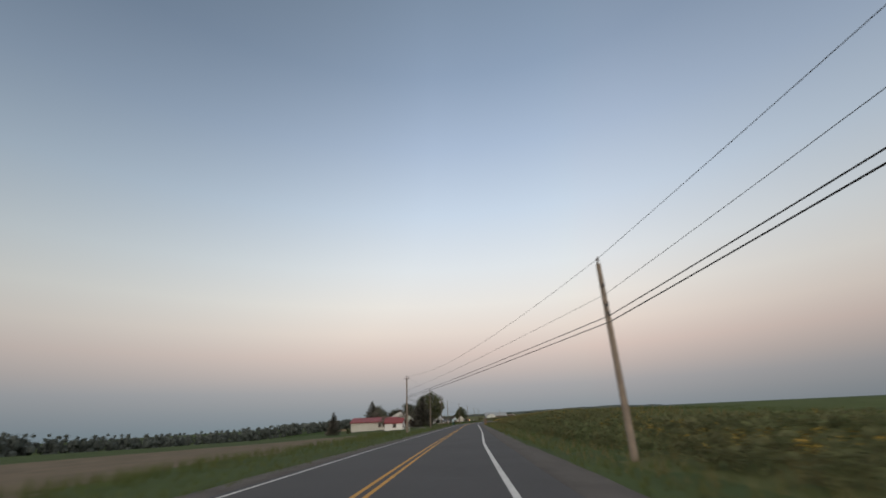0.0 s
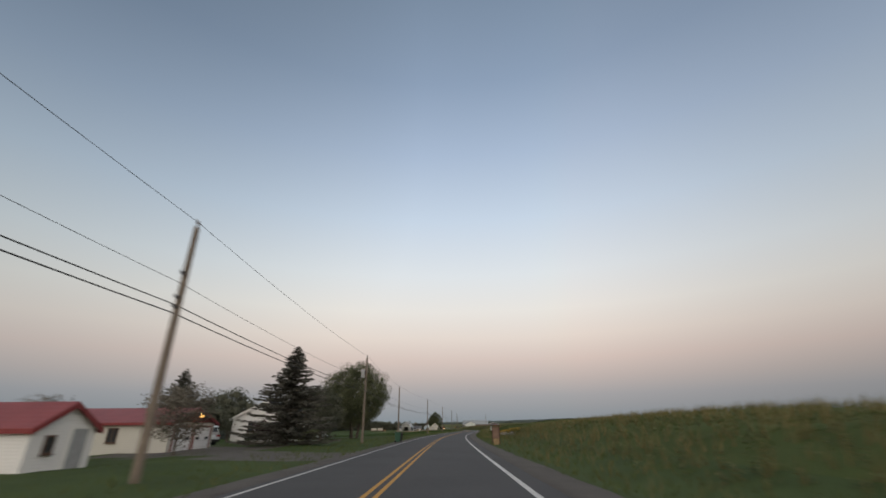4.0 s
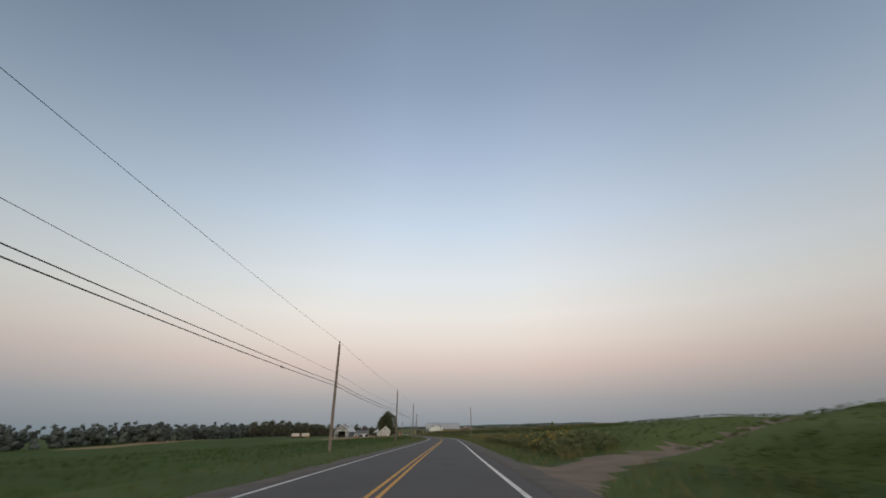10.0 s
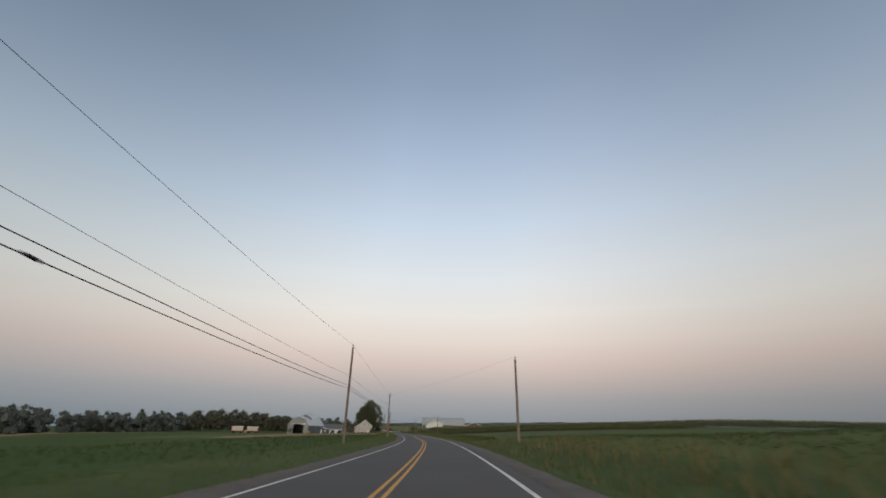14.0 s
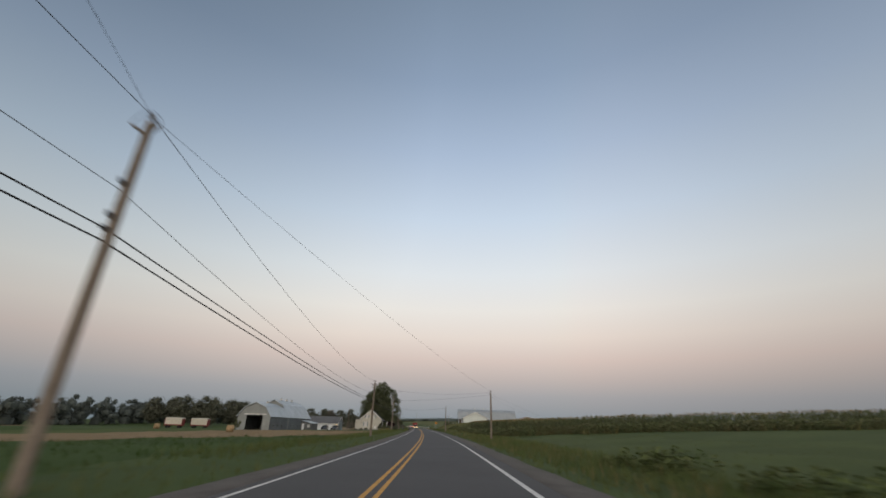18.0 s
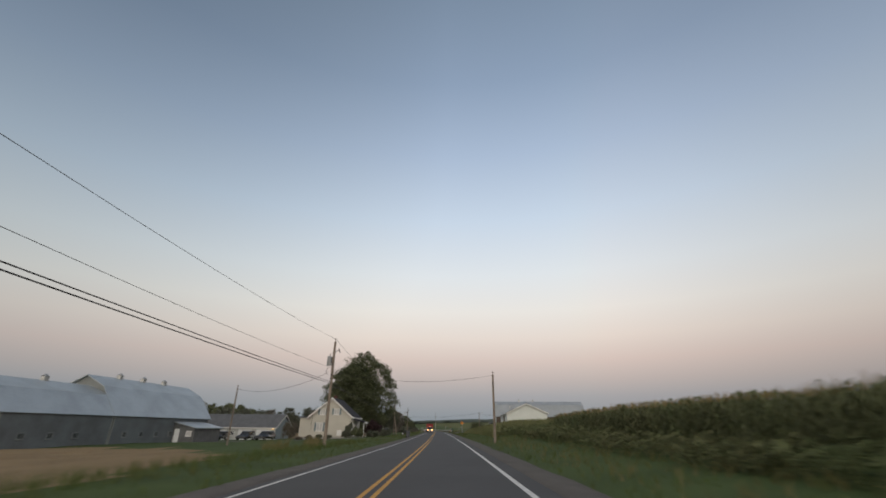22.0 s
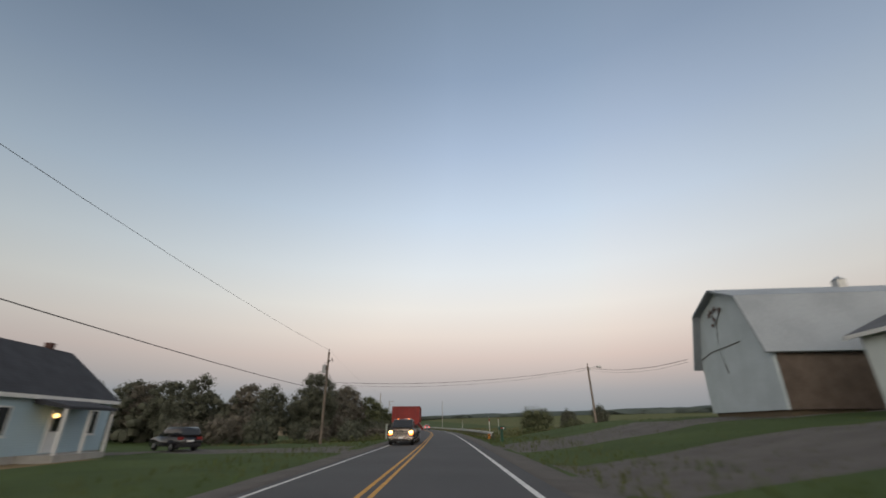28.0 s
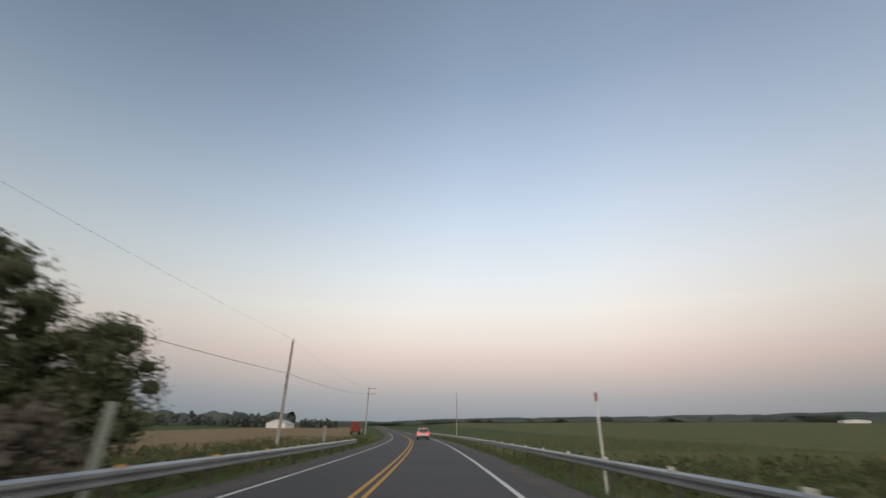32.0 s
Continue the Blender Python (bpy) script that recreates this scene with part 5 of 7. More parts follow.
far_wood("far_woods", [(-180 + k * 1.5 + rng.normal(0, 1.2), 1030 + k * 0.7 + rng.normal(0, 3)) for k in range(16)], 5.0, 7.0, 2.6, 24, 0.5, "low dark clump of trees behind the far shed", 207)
far_wood("tree_row", [(-69 - 0.95 * k + rng.normal(0, 1.0), 723 + 3 * (k % 3) + rng.normal(0, 1.5)) for k in range(90)], 7.0, 11.5, 2.2, 45, 0.30, "dense dark tree row by the creek", 221, material=LEAF_DARK)


# ---- buildings ----
def window(parent, x, y, z, w, h, face="-Y", mullions=1, shutters=False, pane=None, frame_mat=None):
    """A framed window on a wall; x, y, z: the middle of its foot on the wall's plane; face: the way it looks."""
    turn = {"-Y": 0, "X": 90, "Y": 180, "-X": -90}[face]
    m = pose(x, y, z, 0, 0, turn)
    fm = frame_mat or WHITE_TRIM
    bm = bmesh.new()
    t = 0.07
    box(bm, -w / 2, w / 2, -0.06, 0.02, 0, t), box(bm, -w / 2, w / 2, -0.06, 0.02, h - t, h)
    box(bm, -w / 2, -w / 2 + t, -0.06, 0.02, t, h - t), box(bm, w / 2 - t, w / 2, -0.06, 0.02, t, h - t)
    for k in range(mullions):
        c = -w / 2 + w * (k + 1) / (mullions + 1)
        box(bm, c - 0.03, c + 0.03, -0.05, 0.02, t, h - t)
    win = part("window", bm, fm, parent)
    win.matrix_basis = m
    g = part("pane", boxed(-w / 2 + t, w / 2 - t, -0.02, 0.01, t, h - t), pane or PANE, win)
    part("sill", boxed(-w / 2 - 0.05, w / 2 + 0.05, -0.11, 0.0, -0.05, 0.0), fm, win)
    if shutters:
        for s in (-1, 1):
            a = s * (w / 2 + 0.03)
            part("shutter", boxed(min(a, a + s * 0.34), max(a, a + s * 0.34), -0.05, 0.0, -0.02, h + 0.02, 0.01), SHUTTER, win, "blue-grey louvred shutter")
    return win


def door(parent, x, y, z, w, h, face, material, panes=False):
    m = pose(x, y, z, 0, 0, {"-Y": 0, "X": 90, "Y": 180, "-X": -90}[face])
    bm = bmesh.new()
    box(bm, -w / 2, w / 2, -0.05, 0.02, 0, h, 0.01)
    d = part("door", bm, material, parent)
    d.matrix_basis = m
    fr = bmesh.new()
    box(fr, -w / 2 - 0.09, -w / 2, -0.07, 0.01, 0, h + 0.09), box(fr, w / 2, w / 2 + 0.09, -0.07, 0.01, 0, h + 0.09), box(fr, -w / 2, w / 2, -0.07, 0.01, h, h + 0.09)
    part("door_frame", fr, WHITE_TRIM, d)
    if panes:
        part("pane", boxed(-w * 0.3, w * 0.3, -0.065, -0.03, h * 0.5, h * 0.88), PANE, d)
    part("handle", tubed((w * 0.38, -0.10, h * 0.47), (w * 0.38, -0.03, h * 0.47), 0.03), STEEL, d)
    return d


def gabled(name, x, y, z, yaw, w, d, eave, ridge, wall, roof, label, over=0.35, foot=0.25, trim=None, category="house", ridge_at=0.5, thick=0.14):
    """A gabled building: its front gable, w wide, looks along -y from y = 0; the ridge runs d back."""
    b = empty(name, x, y, z, yaw, label, category)
    rx = -w / 2 + w * ridge_at
    part("wall", prism([(-w / 2, foot), (w / 2, foot), (w / 2, eave), (rx, ridge), (-w / 2, eave)], 0, d), wall, b)
    part("foundation", boxed(-w / 2 + 0.02, w / 2 - 0.02, 0.02, d - 0.02, -0.6, foot), CONCRETE, b)
    for s in (-1, 1):
        run = (w / 2 - rx) if s > 0 else (rx + w / 2)
        k = (ridge - eave) / run
        ex, ez = s * (w / 2 + over), eave - k * over
        part("roof_side", prism([(rx, ridge + 0.02), (ex, ez + 0.02), (ex, ez + thick), (rx, ridge + thick + 0.02)], -over, d + over), roof, b)
        part("fascia", boxed(min(ex, ex + s * 0.03), max(ex, ex + s * 0.03), -over, d + over, ez - 0.07, ez + thick - 0.01), trim or WHITE_TRIM, b)
        for yy in (-over - 0.03, d + over):
            part("bargeboard", prism([(rx, ridge - 0.12), (ex, ez - 0.12), (ex, ez + thick), (rx, ridge + thick)], yy, yy + 0.03), trim or WHITE_TRIM, b)
    return b


# garage and long shed with red roofs
def red_garage():
    garage = gabled("garage", -27.0, 133.5, -0.5, 90, 6.2, 13.2, 2.45, 3.55, GARAGE_WALL, RED_ROOF, "long grey-white garage with a red metal roof and two white doors", 0.3, 0.05, RED_TRIM, "garage")
    part("gable_board", prism([(-3.05, 2.5), (3.05, 2.5), (0, 3.5)], -0.03, 0.0), RED_TRIM, garage, "dark red gable boarding")
    surround = mat("dull_pink_trim", (0.24, 0.13, 0.12), 0.7, 0.15, 2, 0.05)
    for gx in (-1.38, 1.42):
        gd = part("overhead_door", boxed(gx - 1.12, gx + 1.12, -0.04, 0.0, 0.05, 2.1), DOOR_WHITE, garage, "white overhead garage door")
        for k in range(3):
            part("door_groove", boxed(gx - 1.12, gx + 1.12, -0.046, -0.04, 0.55 + 0.5 * k, 0.57 + 0.5 * k), GREY_TANK, gd)
        fr = bmesh.new()
        box(fr, gx - 1.32, gx - 1.12, -0.05, 0.0, 0.05, 2.25), box(fr, gx + 1.12, gx + 1.32, -0.05, 0.0, 0.05, 2.25), box(fr, gx - 1.12, gx + 1.12, -0.05, 0.0, 2.1, 2.25)
        part("door_surround", fr, surround, gd, "dull red door surround")
        for k in (-0.68, 0.68):
            part("door_window", boxed(gx + k - 0.24, gx + k + 0.24, -0.05, -0.04, 1.15, 1.35), PANE, gd)
    window(garage, -3.1, 4.6, 1.0, 0.85, 1.1, "-X", 1, frame_mat=BROWN_WOOD)
    yl = bmesh.new()
    tube(yl, (0, 0, 3.15), (0, -0.45, 3.25), 0.03), tube(yl, (0, -0.45, 3.32), (0, -0.45, 3.18), 0.18, 0.12)
    lamp = part("yard_lamp", yl, DARK_METAL, garage)
    lb = bmesh.new()
    bmesh.ops.create_uvsphere(lb, u_segments=12, v_segments=8, radius=0.2, matrix=Matrix.Translation((0, -0.5, 3.08)) @ Matrix.Diagonal((1.5, 1, 0.8, 1)))
    part("bulb", lb, YARD_LIT, lamp, "glowing orange bulb")
    shed = gabled("small_shed", -21.7, 115.1, -0.45, 90, 3.3, 4.5, 1.95, 2.95, WHITE_SIDING, RED_ROOF, "small white shed with a red metal roof on the lawn", 0.2, 0.08, RED_TRIM, "shed")
    window(shed, -1.65, 2.0, 0.85, 0.85, 0.85, "-X", 0, frame_mat=BROWN_WOOD)
    door(shed, 0.75, 0, 0.1, 0.85, 1.85, "-Y", GREY_TANK)
    window(shed, -0.7, 0, 0.95, 0.5, 0.75, "-Y", 0, frame_mat=BROWN_WOOD)


red_garage()

# white house with a dark roof
h1 = gabled("white_house", -30.3, 154.4, g1(-30, 155), 3, 8.2, 10.5, 3.0, 5.1, WHITE_SIDING, DARK_SHINGLE, "white bungalow with a dark shingled roof among trees")
window(h1, -1.6, 0, 1.3, 0.8, 1.2, "-Y", 0, frame_mat=BROWN_WOOD), window(h1, 1.3, 0, 1.5, 1.3, 1.0, "-Y", 1, frame_mat=BROWN_WOOD)
window(h1, 4.1, 2.2, 1.2, 1.5, 1.2, "X", 1), window(h1, 4.1, 6.8, 1.2, 1.5, 1.2, "X", 1), door(h1, 4.1, 4.4, 0.3, 0.95, 2.05, "X", DOOR_WHITE)
part("porch_roof", prism([(4.0, 2.75), (6.1, 2.45), (6.1, 2.58), (4.0, 2.9)], 3.2, 8.6), DARK_SHINGLE, h1)
for py in (3.3, 5.9, 8.5):
    part("porch_post", boxed(5.9, 6.02, py - 0.06, py + 0.06, 0.2, 2.48), GREY_TANK, h1)
part("porch_floor", boxed(4.0, 6.1, 3.2, 8.6, -0.3, 0.22), CONCRETE, h1)
part("skylight_ridge", boxed(1.2, 1.5, 3.0, 8.0, 4.72, 4.82), WHITE_TRIM, h1, "pale roof strip")
part("chimney", boxed(-0.9, -0.3, 4.6, 5.2, 4.4, 5.8), BRICK_RED, h1)
part("vent_pipe", tubed((0.9, 1.2, 4.6), (0.9, 1.2, 5.5), 0.06), STEEL, h1)
pl = bmesh.new()
bmesh.ops.create_uvsphere(pl, u_segments=10, v_segments=6, radius=0.07, matrix=Matrix.Translation((4.20, 3.7, 1.8)))
part("porch_lamp", pl, PORCH_LIT, h1, "glowing yellow porch lamp")
yl = empty("yard_lantern", -23.5, 155.2, g1(-23.5, 155.2), 0, "low garden lantern glowing yellow on a dark post", "lantern")
part("post", tubed((0, 0, -0.1), (0, 0, 1.35), 0.035, seg=8), BLACK_PLASTIC, yl)
pl = bmesh.new()
bmesh.ops.create_uvsphere(pl, u_segments=10, v_segments=6, radius=0.08, matrix=Matrix.Translation((0, 0, 1.43)))
part("globe", pl, PORCH_LIT, yl, "glowing yellow globe")
part("cap", tubed((0, 0, 1.50), (0, 0, 1.55), 0.09, 0.03, seg=10), BLACK_PLASTIC, yl)


def gambrel(name, x, y, z, yaw, w, d, eave, kink, ridge, inset, front, side, roof, label, notch=None, over=0.4, category="barn"):
    """A gambrel barn: front wall with an opening (x0, x1, height), sides, back and four roof planes; front looks along -y."""
    b = empty(name, x, y, z, yaw, label, category)
    h = w / 2
    ol = [(-h, 0), (h, 0), (h, eave), (h - inset, kink), (0, ridge), (-h + inset, kink), (-h, eave)]
    fo = ol if not notch else [(-h, 0), (notch[0], 0), (notch[0], notch[2]), (notch[1], notch[2]), (notch[1], 0)] + ol[1:]
    part("front_wall", prism(fo, 0, 0.18), front, b)
    part("back_wall", prism(ol, d - 0.18, d), front, b)
    for s in (-1, 1):
        part("side_wall", boxed(min(s * h, s * (h - 0.18)), max(s * h, s * (h - 0.18)), 0.18, d - 0.18, 0, eave), side, b)
        k1 = (kink - eave) / inset
        ex, ez = s * (h + over * 0.5), eave - k1 * over * 0.5
        part("lower_roof", prism([(s * (h - inset), kink + 0.02), (ex, ez + 0.02), (ex + s * 0.1, ez + 0.08), (s * (h - inset), kink + 0.16)], -over, d + over), roof, b)
        part("upper_roof", prism([(0, ridge + 0.02), (s * (h - inset), kink + 0.025), (s * (h - inset + 0.02), kink + 0.165), (0, ridge + 0.16)], -over, d + over), roof, b)
    part("barn_floor", boxed(-h + 0.2, h - 0.2, 0.2, d - 0.2, -0.6, 0.03), SOIL, b)
    return b


def cupola(parent, y, z):
    bm = boxed(-0.3, 0.3, y - 0.3, y + 0.3, z - 0.1, z + 0.55)
    tube(bm, (0, y, z + 0.55), (0, y, z + 0.85), 0.42, 0.06, 8)
    part("roof_vent", bm, STEEL, parent)


barn_z = -1.05
b1 = gambrel("gambrel_barn", -61.4, 549.0, barn_z, 2, 9.6, 15.0, 3.9, 6.2, 7.5, 1.7, BARN_FRONT, BARN_SIDE, BARN_METAL, "grey metal gambrel barn with a wide open doorway", (-2.2, 2.6, 4.1))
part("track", boxed(-2.9, 3.6, -0.1, 0.0, 4.2, 4.4), WHITE_TRIM, b1, "pale door track")
cupola(b1, 8.0, 7.6)
b2 = gambrel("large_gambrel_barn", -62.68, 564.05, barn_z, 2, 11.2, 22.0, 3.9, 7.4, 9.0, 2.59, BARN_FRONT, BARN_SIDE, BARN_METAL, "larger grey metal gambrel barn with roof vents")
for cyy in (5.5, 10.5, 15.5):
    cupola(b2, cyy, 9.1)
for k in range(5):
    window(b2, 5.6, 2.5 + 3.2 * k, 1.0, 0.8, 0.7, "X", 1, frame_mat=BARN_TRIM)
for k in range(3):
    window(b1, 4.8, 3.0 + 3.4 * k, 1.0, 0.8, 0.7, "X", 1, frame_mat=BARN_TRIM)
lean = empty("lean_to", -57.5, 577.0, barn_z, 2, "old grey wooden lean-to with a metal roof against the barn", "shed")
part("wall", prism([(0.02, 0), (3.6, 0), (3.6, 2.2), (0.02, 3.0)], 0, 7.5), mat("grey_lean_to_boards", (0.13, 0.135, 0.14), 0.9, 0.25, 1.0, 0.3, fine=20), lean)
part("roof", prism([(0.02, 3.05), (4.0, 2.15), (4.0, 2.27), (0.02, 3.2)], -0.3, 7.8), BARN_METAL, lean)
part("sliding_door", boxed(0.3, 1.1, -0.08, 0.0, 0.1, 2.1), DOOR_WHITE, lean, "white sliding door panel")
window(lean, 2.7, 0, 1.0, 0.9, 0.8, "-Y", 2, pane=CURTAIN_PANE)
# machine shed
ms = gabled("machine_shed", -50.8, 602.2, -1.45, 90, 6.8, 24.0, 2.9, 5.3, mat("pale_grey_siding", (0.42, 0.43, 0.42), 0.6, 0.1, 0.5, 0.3, fine=10, stripes=("Y", 4, 1.0)), GREY_SHINGLE, "low grey machine shed with white overhead doors", 0.4, 0.05, category="shed")
part("end_siding", prism([(-3.35, 0.3), (3.35, 0.3), (3.35, 2.85), (0, 5.2), (-3.35, 2.85)], -0.025, 0.0), mat("blue_grey_siding", (0.24, 0.29, 0.33), 0.7, 0.1, 0.5, 0.3, stripes=("Z", 6, 1)), ms, "blue-grey gable siding")
for k in (2.6, 6.6, 12.2):
    dd = part("overhead_door", boxed(-3.45, -3.4, k - 1.5, k + 1.5, 0.1, 2.4), DOOR_WHITE, ms, "white overhead door")
    for r in range(3):
        part("door_groove", boxed(-3.456, -3.45, k - 1.5, k + 1.5, 0.65 + 0.55 * r, 0.67 + 0.55 * r), GREY_TANK, dd)
window(ms, -3.4, 9.4, 1.2, 0.8, 0.9, "-X", 1)
sl = part("wall_lamp", tubed((-3.55, 0.5, 2.6), (-3.4, 0.5, 2.6), 0.06), DARK_METAL, ms)
sb = bmesh.new()
bmesh.ops.create_uvsphere(sb, u_segments=10, v_segments=6, radius=0.16, matrix=Matrix.Translation((-3.66, 0.5, 2.6)))
part("bulb", sb, PORCH_LIT, sl, "glowing wall lamp bulb")

# cream house
ch = gabled("cream_house", -35.4, 588.2, -0.65, 6, 7.6, 9.0, 4.0, 7.1, CREAM_SIDING, DARK_SHINGLE, "cream-sided farmhouse with a dark roof and blue-grey shutters", 0.35, 0.55)
for wx in (-1.55, 1.0):
    window(ch, wx, 0, 4.25, 0.95, 1.05, "-Y", 1, True, CURTAIN_PANE)
window(ch, -1.9, 0, 1.45, 1.15, 1.45, "-Y", 1, True, CURTAIN_PANE)
part("meter_board", boxed(1.35, 2.2, -0.04, 0.0, 0.75, 1.65), WHITE_TRIM, ch, "pale panel on the wall")
window(ch, 3.8, 1.6, 1.3, 1.7, 1.5, "X", 2, False, CURTAIN_PANE), window(ch, 3.8, 6.6, 1.3, 1.9, 1.5, "X", 2, False, CURTAIN_PANE)
door(ch, 3.8, 3.6, 0.6, 0.95, 2.1, "X", DOOR_WHITE, True)
part("porch_roof", prism([(3.8, 3.35), (5.9, 2.95), (5.9, 3.1), (4.6, 3.55), (3.8, 3.75)], 2.4, 5.6), DARK_SHINGLE, ch)
part("porch_fascia", boxed(5.9, 5.94, 2.4, 5.6, 2.82, 3.12), WHITE_TRIM, ch)
part("porch_floor", boxed(3.8, 5.8, 2.4, 5.6, -0.4, 0.5), CONCRETE, ch)
for py in (2.5, 5.5):
    part("porch_post", boxed(5.68, 5.8, py - 0.06, py + 0.06, 0.5, 3.0), WHITE_TRIM, ch)
    part("porch_rail", boxed(3.9, 5.68, py - 0.03, py + 0.03, 1.25, 1.32), WHITE_TRIM, ch)
part("chimney", boxed(-0.9, -0.35, 4.6, 5.2, 6.4, 7.9), BRICK_RED, ch, "dark brick chimney")
part("lean_to_wall", boxed(-5.7, -3.8, 0.5, 7.5, 0.5, 3.7), CREAM_SIDING, ch, "flat-roofed side wing")
part("lean_to_roof", boxed(-5.95, -3.8, 0.2, 7.8, 3.7, 3.92), GREY_SHINGLE, ch)
part("lean_to_foundation", boxed(-5.68, -3.8, 0.52, 7.4, -0.6, 0.5), CONCRETE, ch)
mast = bmesh.new()
wire_mesh([(-3.4, -0.08, 1.0), (-3.4, -0.08, 4.3), (-3.0, -0.08, 5.4), (-2.6, -0.1, 5.8)], 0.05, mast)
part("service_mast", mast, DARK_METAL, ch)

# pale blue house
bh = gabled("pale_blue_house", -48.3, 659.6, -0.4, 12, 7.4, 9.4, 3.5, 6.4, BLUE_SIDING, DARK_SHINGLE, "pale blue clapboard house with a dark roof", 0.3, 0.5)
window(bh, -0.9, 0, 3.9, 0.75, 1.1, "-Y", 1, pane=CURTAIN_PANE), window(bh, 1.4, 0, 3.9, 0.75, 1.1, "-Y", 1, pane=CURTAIN_PANE), window(bh, -1.4, 0, 1.3, 0.85, 1.4, "-Y", 1, pane=CURTAIN_PANE)
window(bh, 0.0, 0, 5.6, 0.45, 0.5, "-Y", 0)
for k, wy in enumerate((1.4, 7.9)):
    window(bh, 3.7, wy, 1.4, 0.9, 1.4, "X", 0)
door(bh, 3.7, 5.0, 0.55, 0.95, 2.1, "X", DOOR_WHITE, True)
part("porch_roof", prism([(3.7, 3.0), (5.6, 2.7), (5.6, 2.85), (3.7, 3.3)], 3.0, 7.0), DARK_SHINGLE, bh)
part("porch_floor", boxed(3.7, 5.5, 3.0, 7.0, -0.3, 0.5), CONCRETE, bh)
for py in (3.1, 5.0, 6.9):
    part("porch_post", boxed(5.35, 5.47, py - 0.06, py + 0.06, 0.5, 2.78), WHITE_TRIM, bh)
part("chimney", boxed(-0.3, 0.1, 7.5, 7.9, 5.9, 6.9), BRICK_RED, bh)
pb = bmesh.new()
bmesh.ops.create_uvsphere(pb, u_segments=10, v_segments=6, radius=0.12, matrix=Matrix.Translation((4.2, 4.2, 2.4)))
part("porch_lamp", pb, PORCH_LIT, bh, "glowing porch lamp")

# white barn and old gambrel barn on the eastern rise
wb = gabled("white_barn", 4.3, 639.6, 1.95, 2.5, 11.4, 27.5, 3.75, 6.3, BARN_WHITE, GREY_SHINGLE, "long white steel-sided barn with a dark grey roof", 0.45, 0.1, category="barn")
part("side_panel", boxed(-5.73, -5.7, 0.05, 27.4, 0.12, 3.7), BARN_WHITE_SIDE, wb)
part("sliding_door", boxed(-5.85, -5.75, 8.5, 13.0, 0.1, 3.3), OLD_WOOD, wb, "weathered brown sliding door")
part("door_rail", boxed(-5.88, -5.73, 8.0, 18.0, 3.32, 3.45), WHITE_TRIM, wb)
part("side_door", boxed(-5.78, -5.73, 20.0, 22.4, 0.1, 2.6), DOOR_WHITE, wb, "pale side door")
part("vent_pipe", tubed((-3.0, 20.0, 4.8), (-3.0, 20.0, 6.6), 0.14), STEEL, wb)
ob_ = gambrel("old_gambrel_barn", -4.4, 675.9, 2.2, -88, 8.8, 31.0, 3.9, 7.2, 8.5, 1.35, mat("pale_grey_barn_face", (0.44, 0.50, 0.53), 0.7, 0.15, 0.5, 0.3, fine=8, stripes=("X", 3.5, 1.2)), OLD_WOOD, mat("dull_roof_sheet", (0.27, 0.30, 0.33), 0.7, 0.15, 0.4, 0.4, metal=0.1, fine=6, stripes=("Y", 3.6, 1.6)), "tall pale grey gambrel barn with climbing vines", over=0.55)
vine = bmesh.new()
for pts in ([(-0.8, -0.04, 2.6), (-1.2, -0.04, 4.6), (-0.8, -0.04, 6.2), (-1.1, -0.04, 7.0)], [(-0.8, -0.04, 6.2), (0.0, -0.04, 7.0)], [(-4.2, -0.04, 4.0), (-2.6, -0.04, 4.35), (1.5, -0.04, 4.5)]):
    wire_mesh(pts, 0.03, vine)
part("vine_stems", vine, BARK, ob_)
rngv = np.random.default_rng(301)
vv, vq = leaf_cloud(np.array([(-1.5, -0.1, 7.0), (-1.1, -0.1, 7.2), (-0.5, -0.1, 7.3), (-0.9, -0.1, 6.6), (-1.2, -0.1, 6.2), (0.1, -0.1, 7.1)]), np.array([0.22, 0.25, 0.25, 0.2, 0.18, 0.2]), 40, 0.13, rngv, 0.9)
vv[:, 1] = np.minimum(vv[:, 1] * 0.3 - 0.05, -0.01)
vl = np_mesh("vine_leaves", vv, vq, mat("reddish_vine_leaves", (0.14, 0.085, 0.075), 0.85, 0.2, 0.5, 0, island=0.3, spec=0.1))
vl.parent = ob_
cupola(ob_, 9.0, 8.6), cupola(ob_, 14.0, 8.6)
gabled("rusty_shed", 33.5, 668.0, 2.0, 4, 13.0, 9.0, 3.4, 5.6, OLD_WOOD, RUST, "low shed with a rusty brown roof behind the barn", 0.3, 0.1, category="shed")

# far farm sheds
for fx, fy, fw, fd, lab in [(-181, 1000, 13, 12, "far white farm shed with a pale roof"), (192, 1070, 16, 6, "far low white farm building")]:
    f = gabled("far_farm_shed", fx, fy, g1(fx, fy), 0, fw, fd, 2.8 if fx < 0 else 1.5, 5.0 if fx < 0 else 2.2, WHITE_SIDING, STEEL, lab, 0.3, 0.1, category="farm building")
# a red farm trailer in the field beyond the guardrail
red = empty("red_grain_trailer", -77.8, 858, g1(-77.8, 858), 15, "red grain trailer parked in the far field", "trailer")
part("hopper", prism([(-1.3, 1.4), (-0.6, 0.8), (0.6, 0.8), (1.3, 1.4), (1.3, 3.4), (-1.3, 3.4)], 0, 5.0), RED_DARK, red)
for s in (-1, 1):
    for yy in (0.9, 4.0):
        part("wheel", tubed((s * 1.0, yy, 0.5), (s * 1.25, yy, 0.5), 0.5, seg=16), RUBBER, red)
part("frame", boxed(-0.5, 0.5, -1.2, 5.0, 0.6, 0.8), DARK_METAL, red)


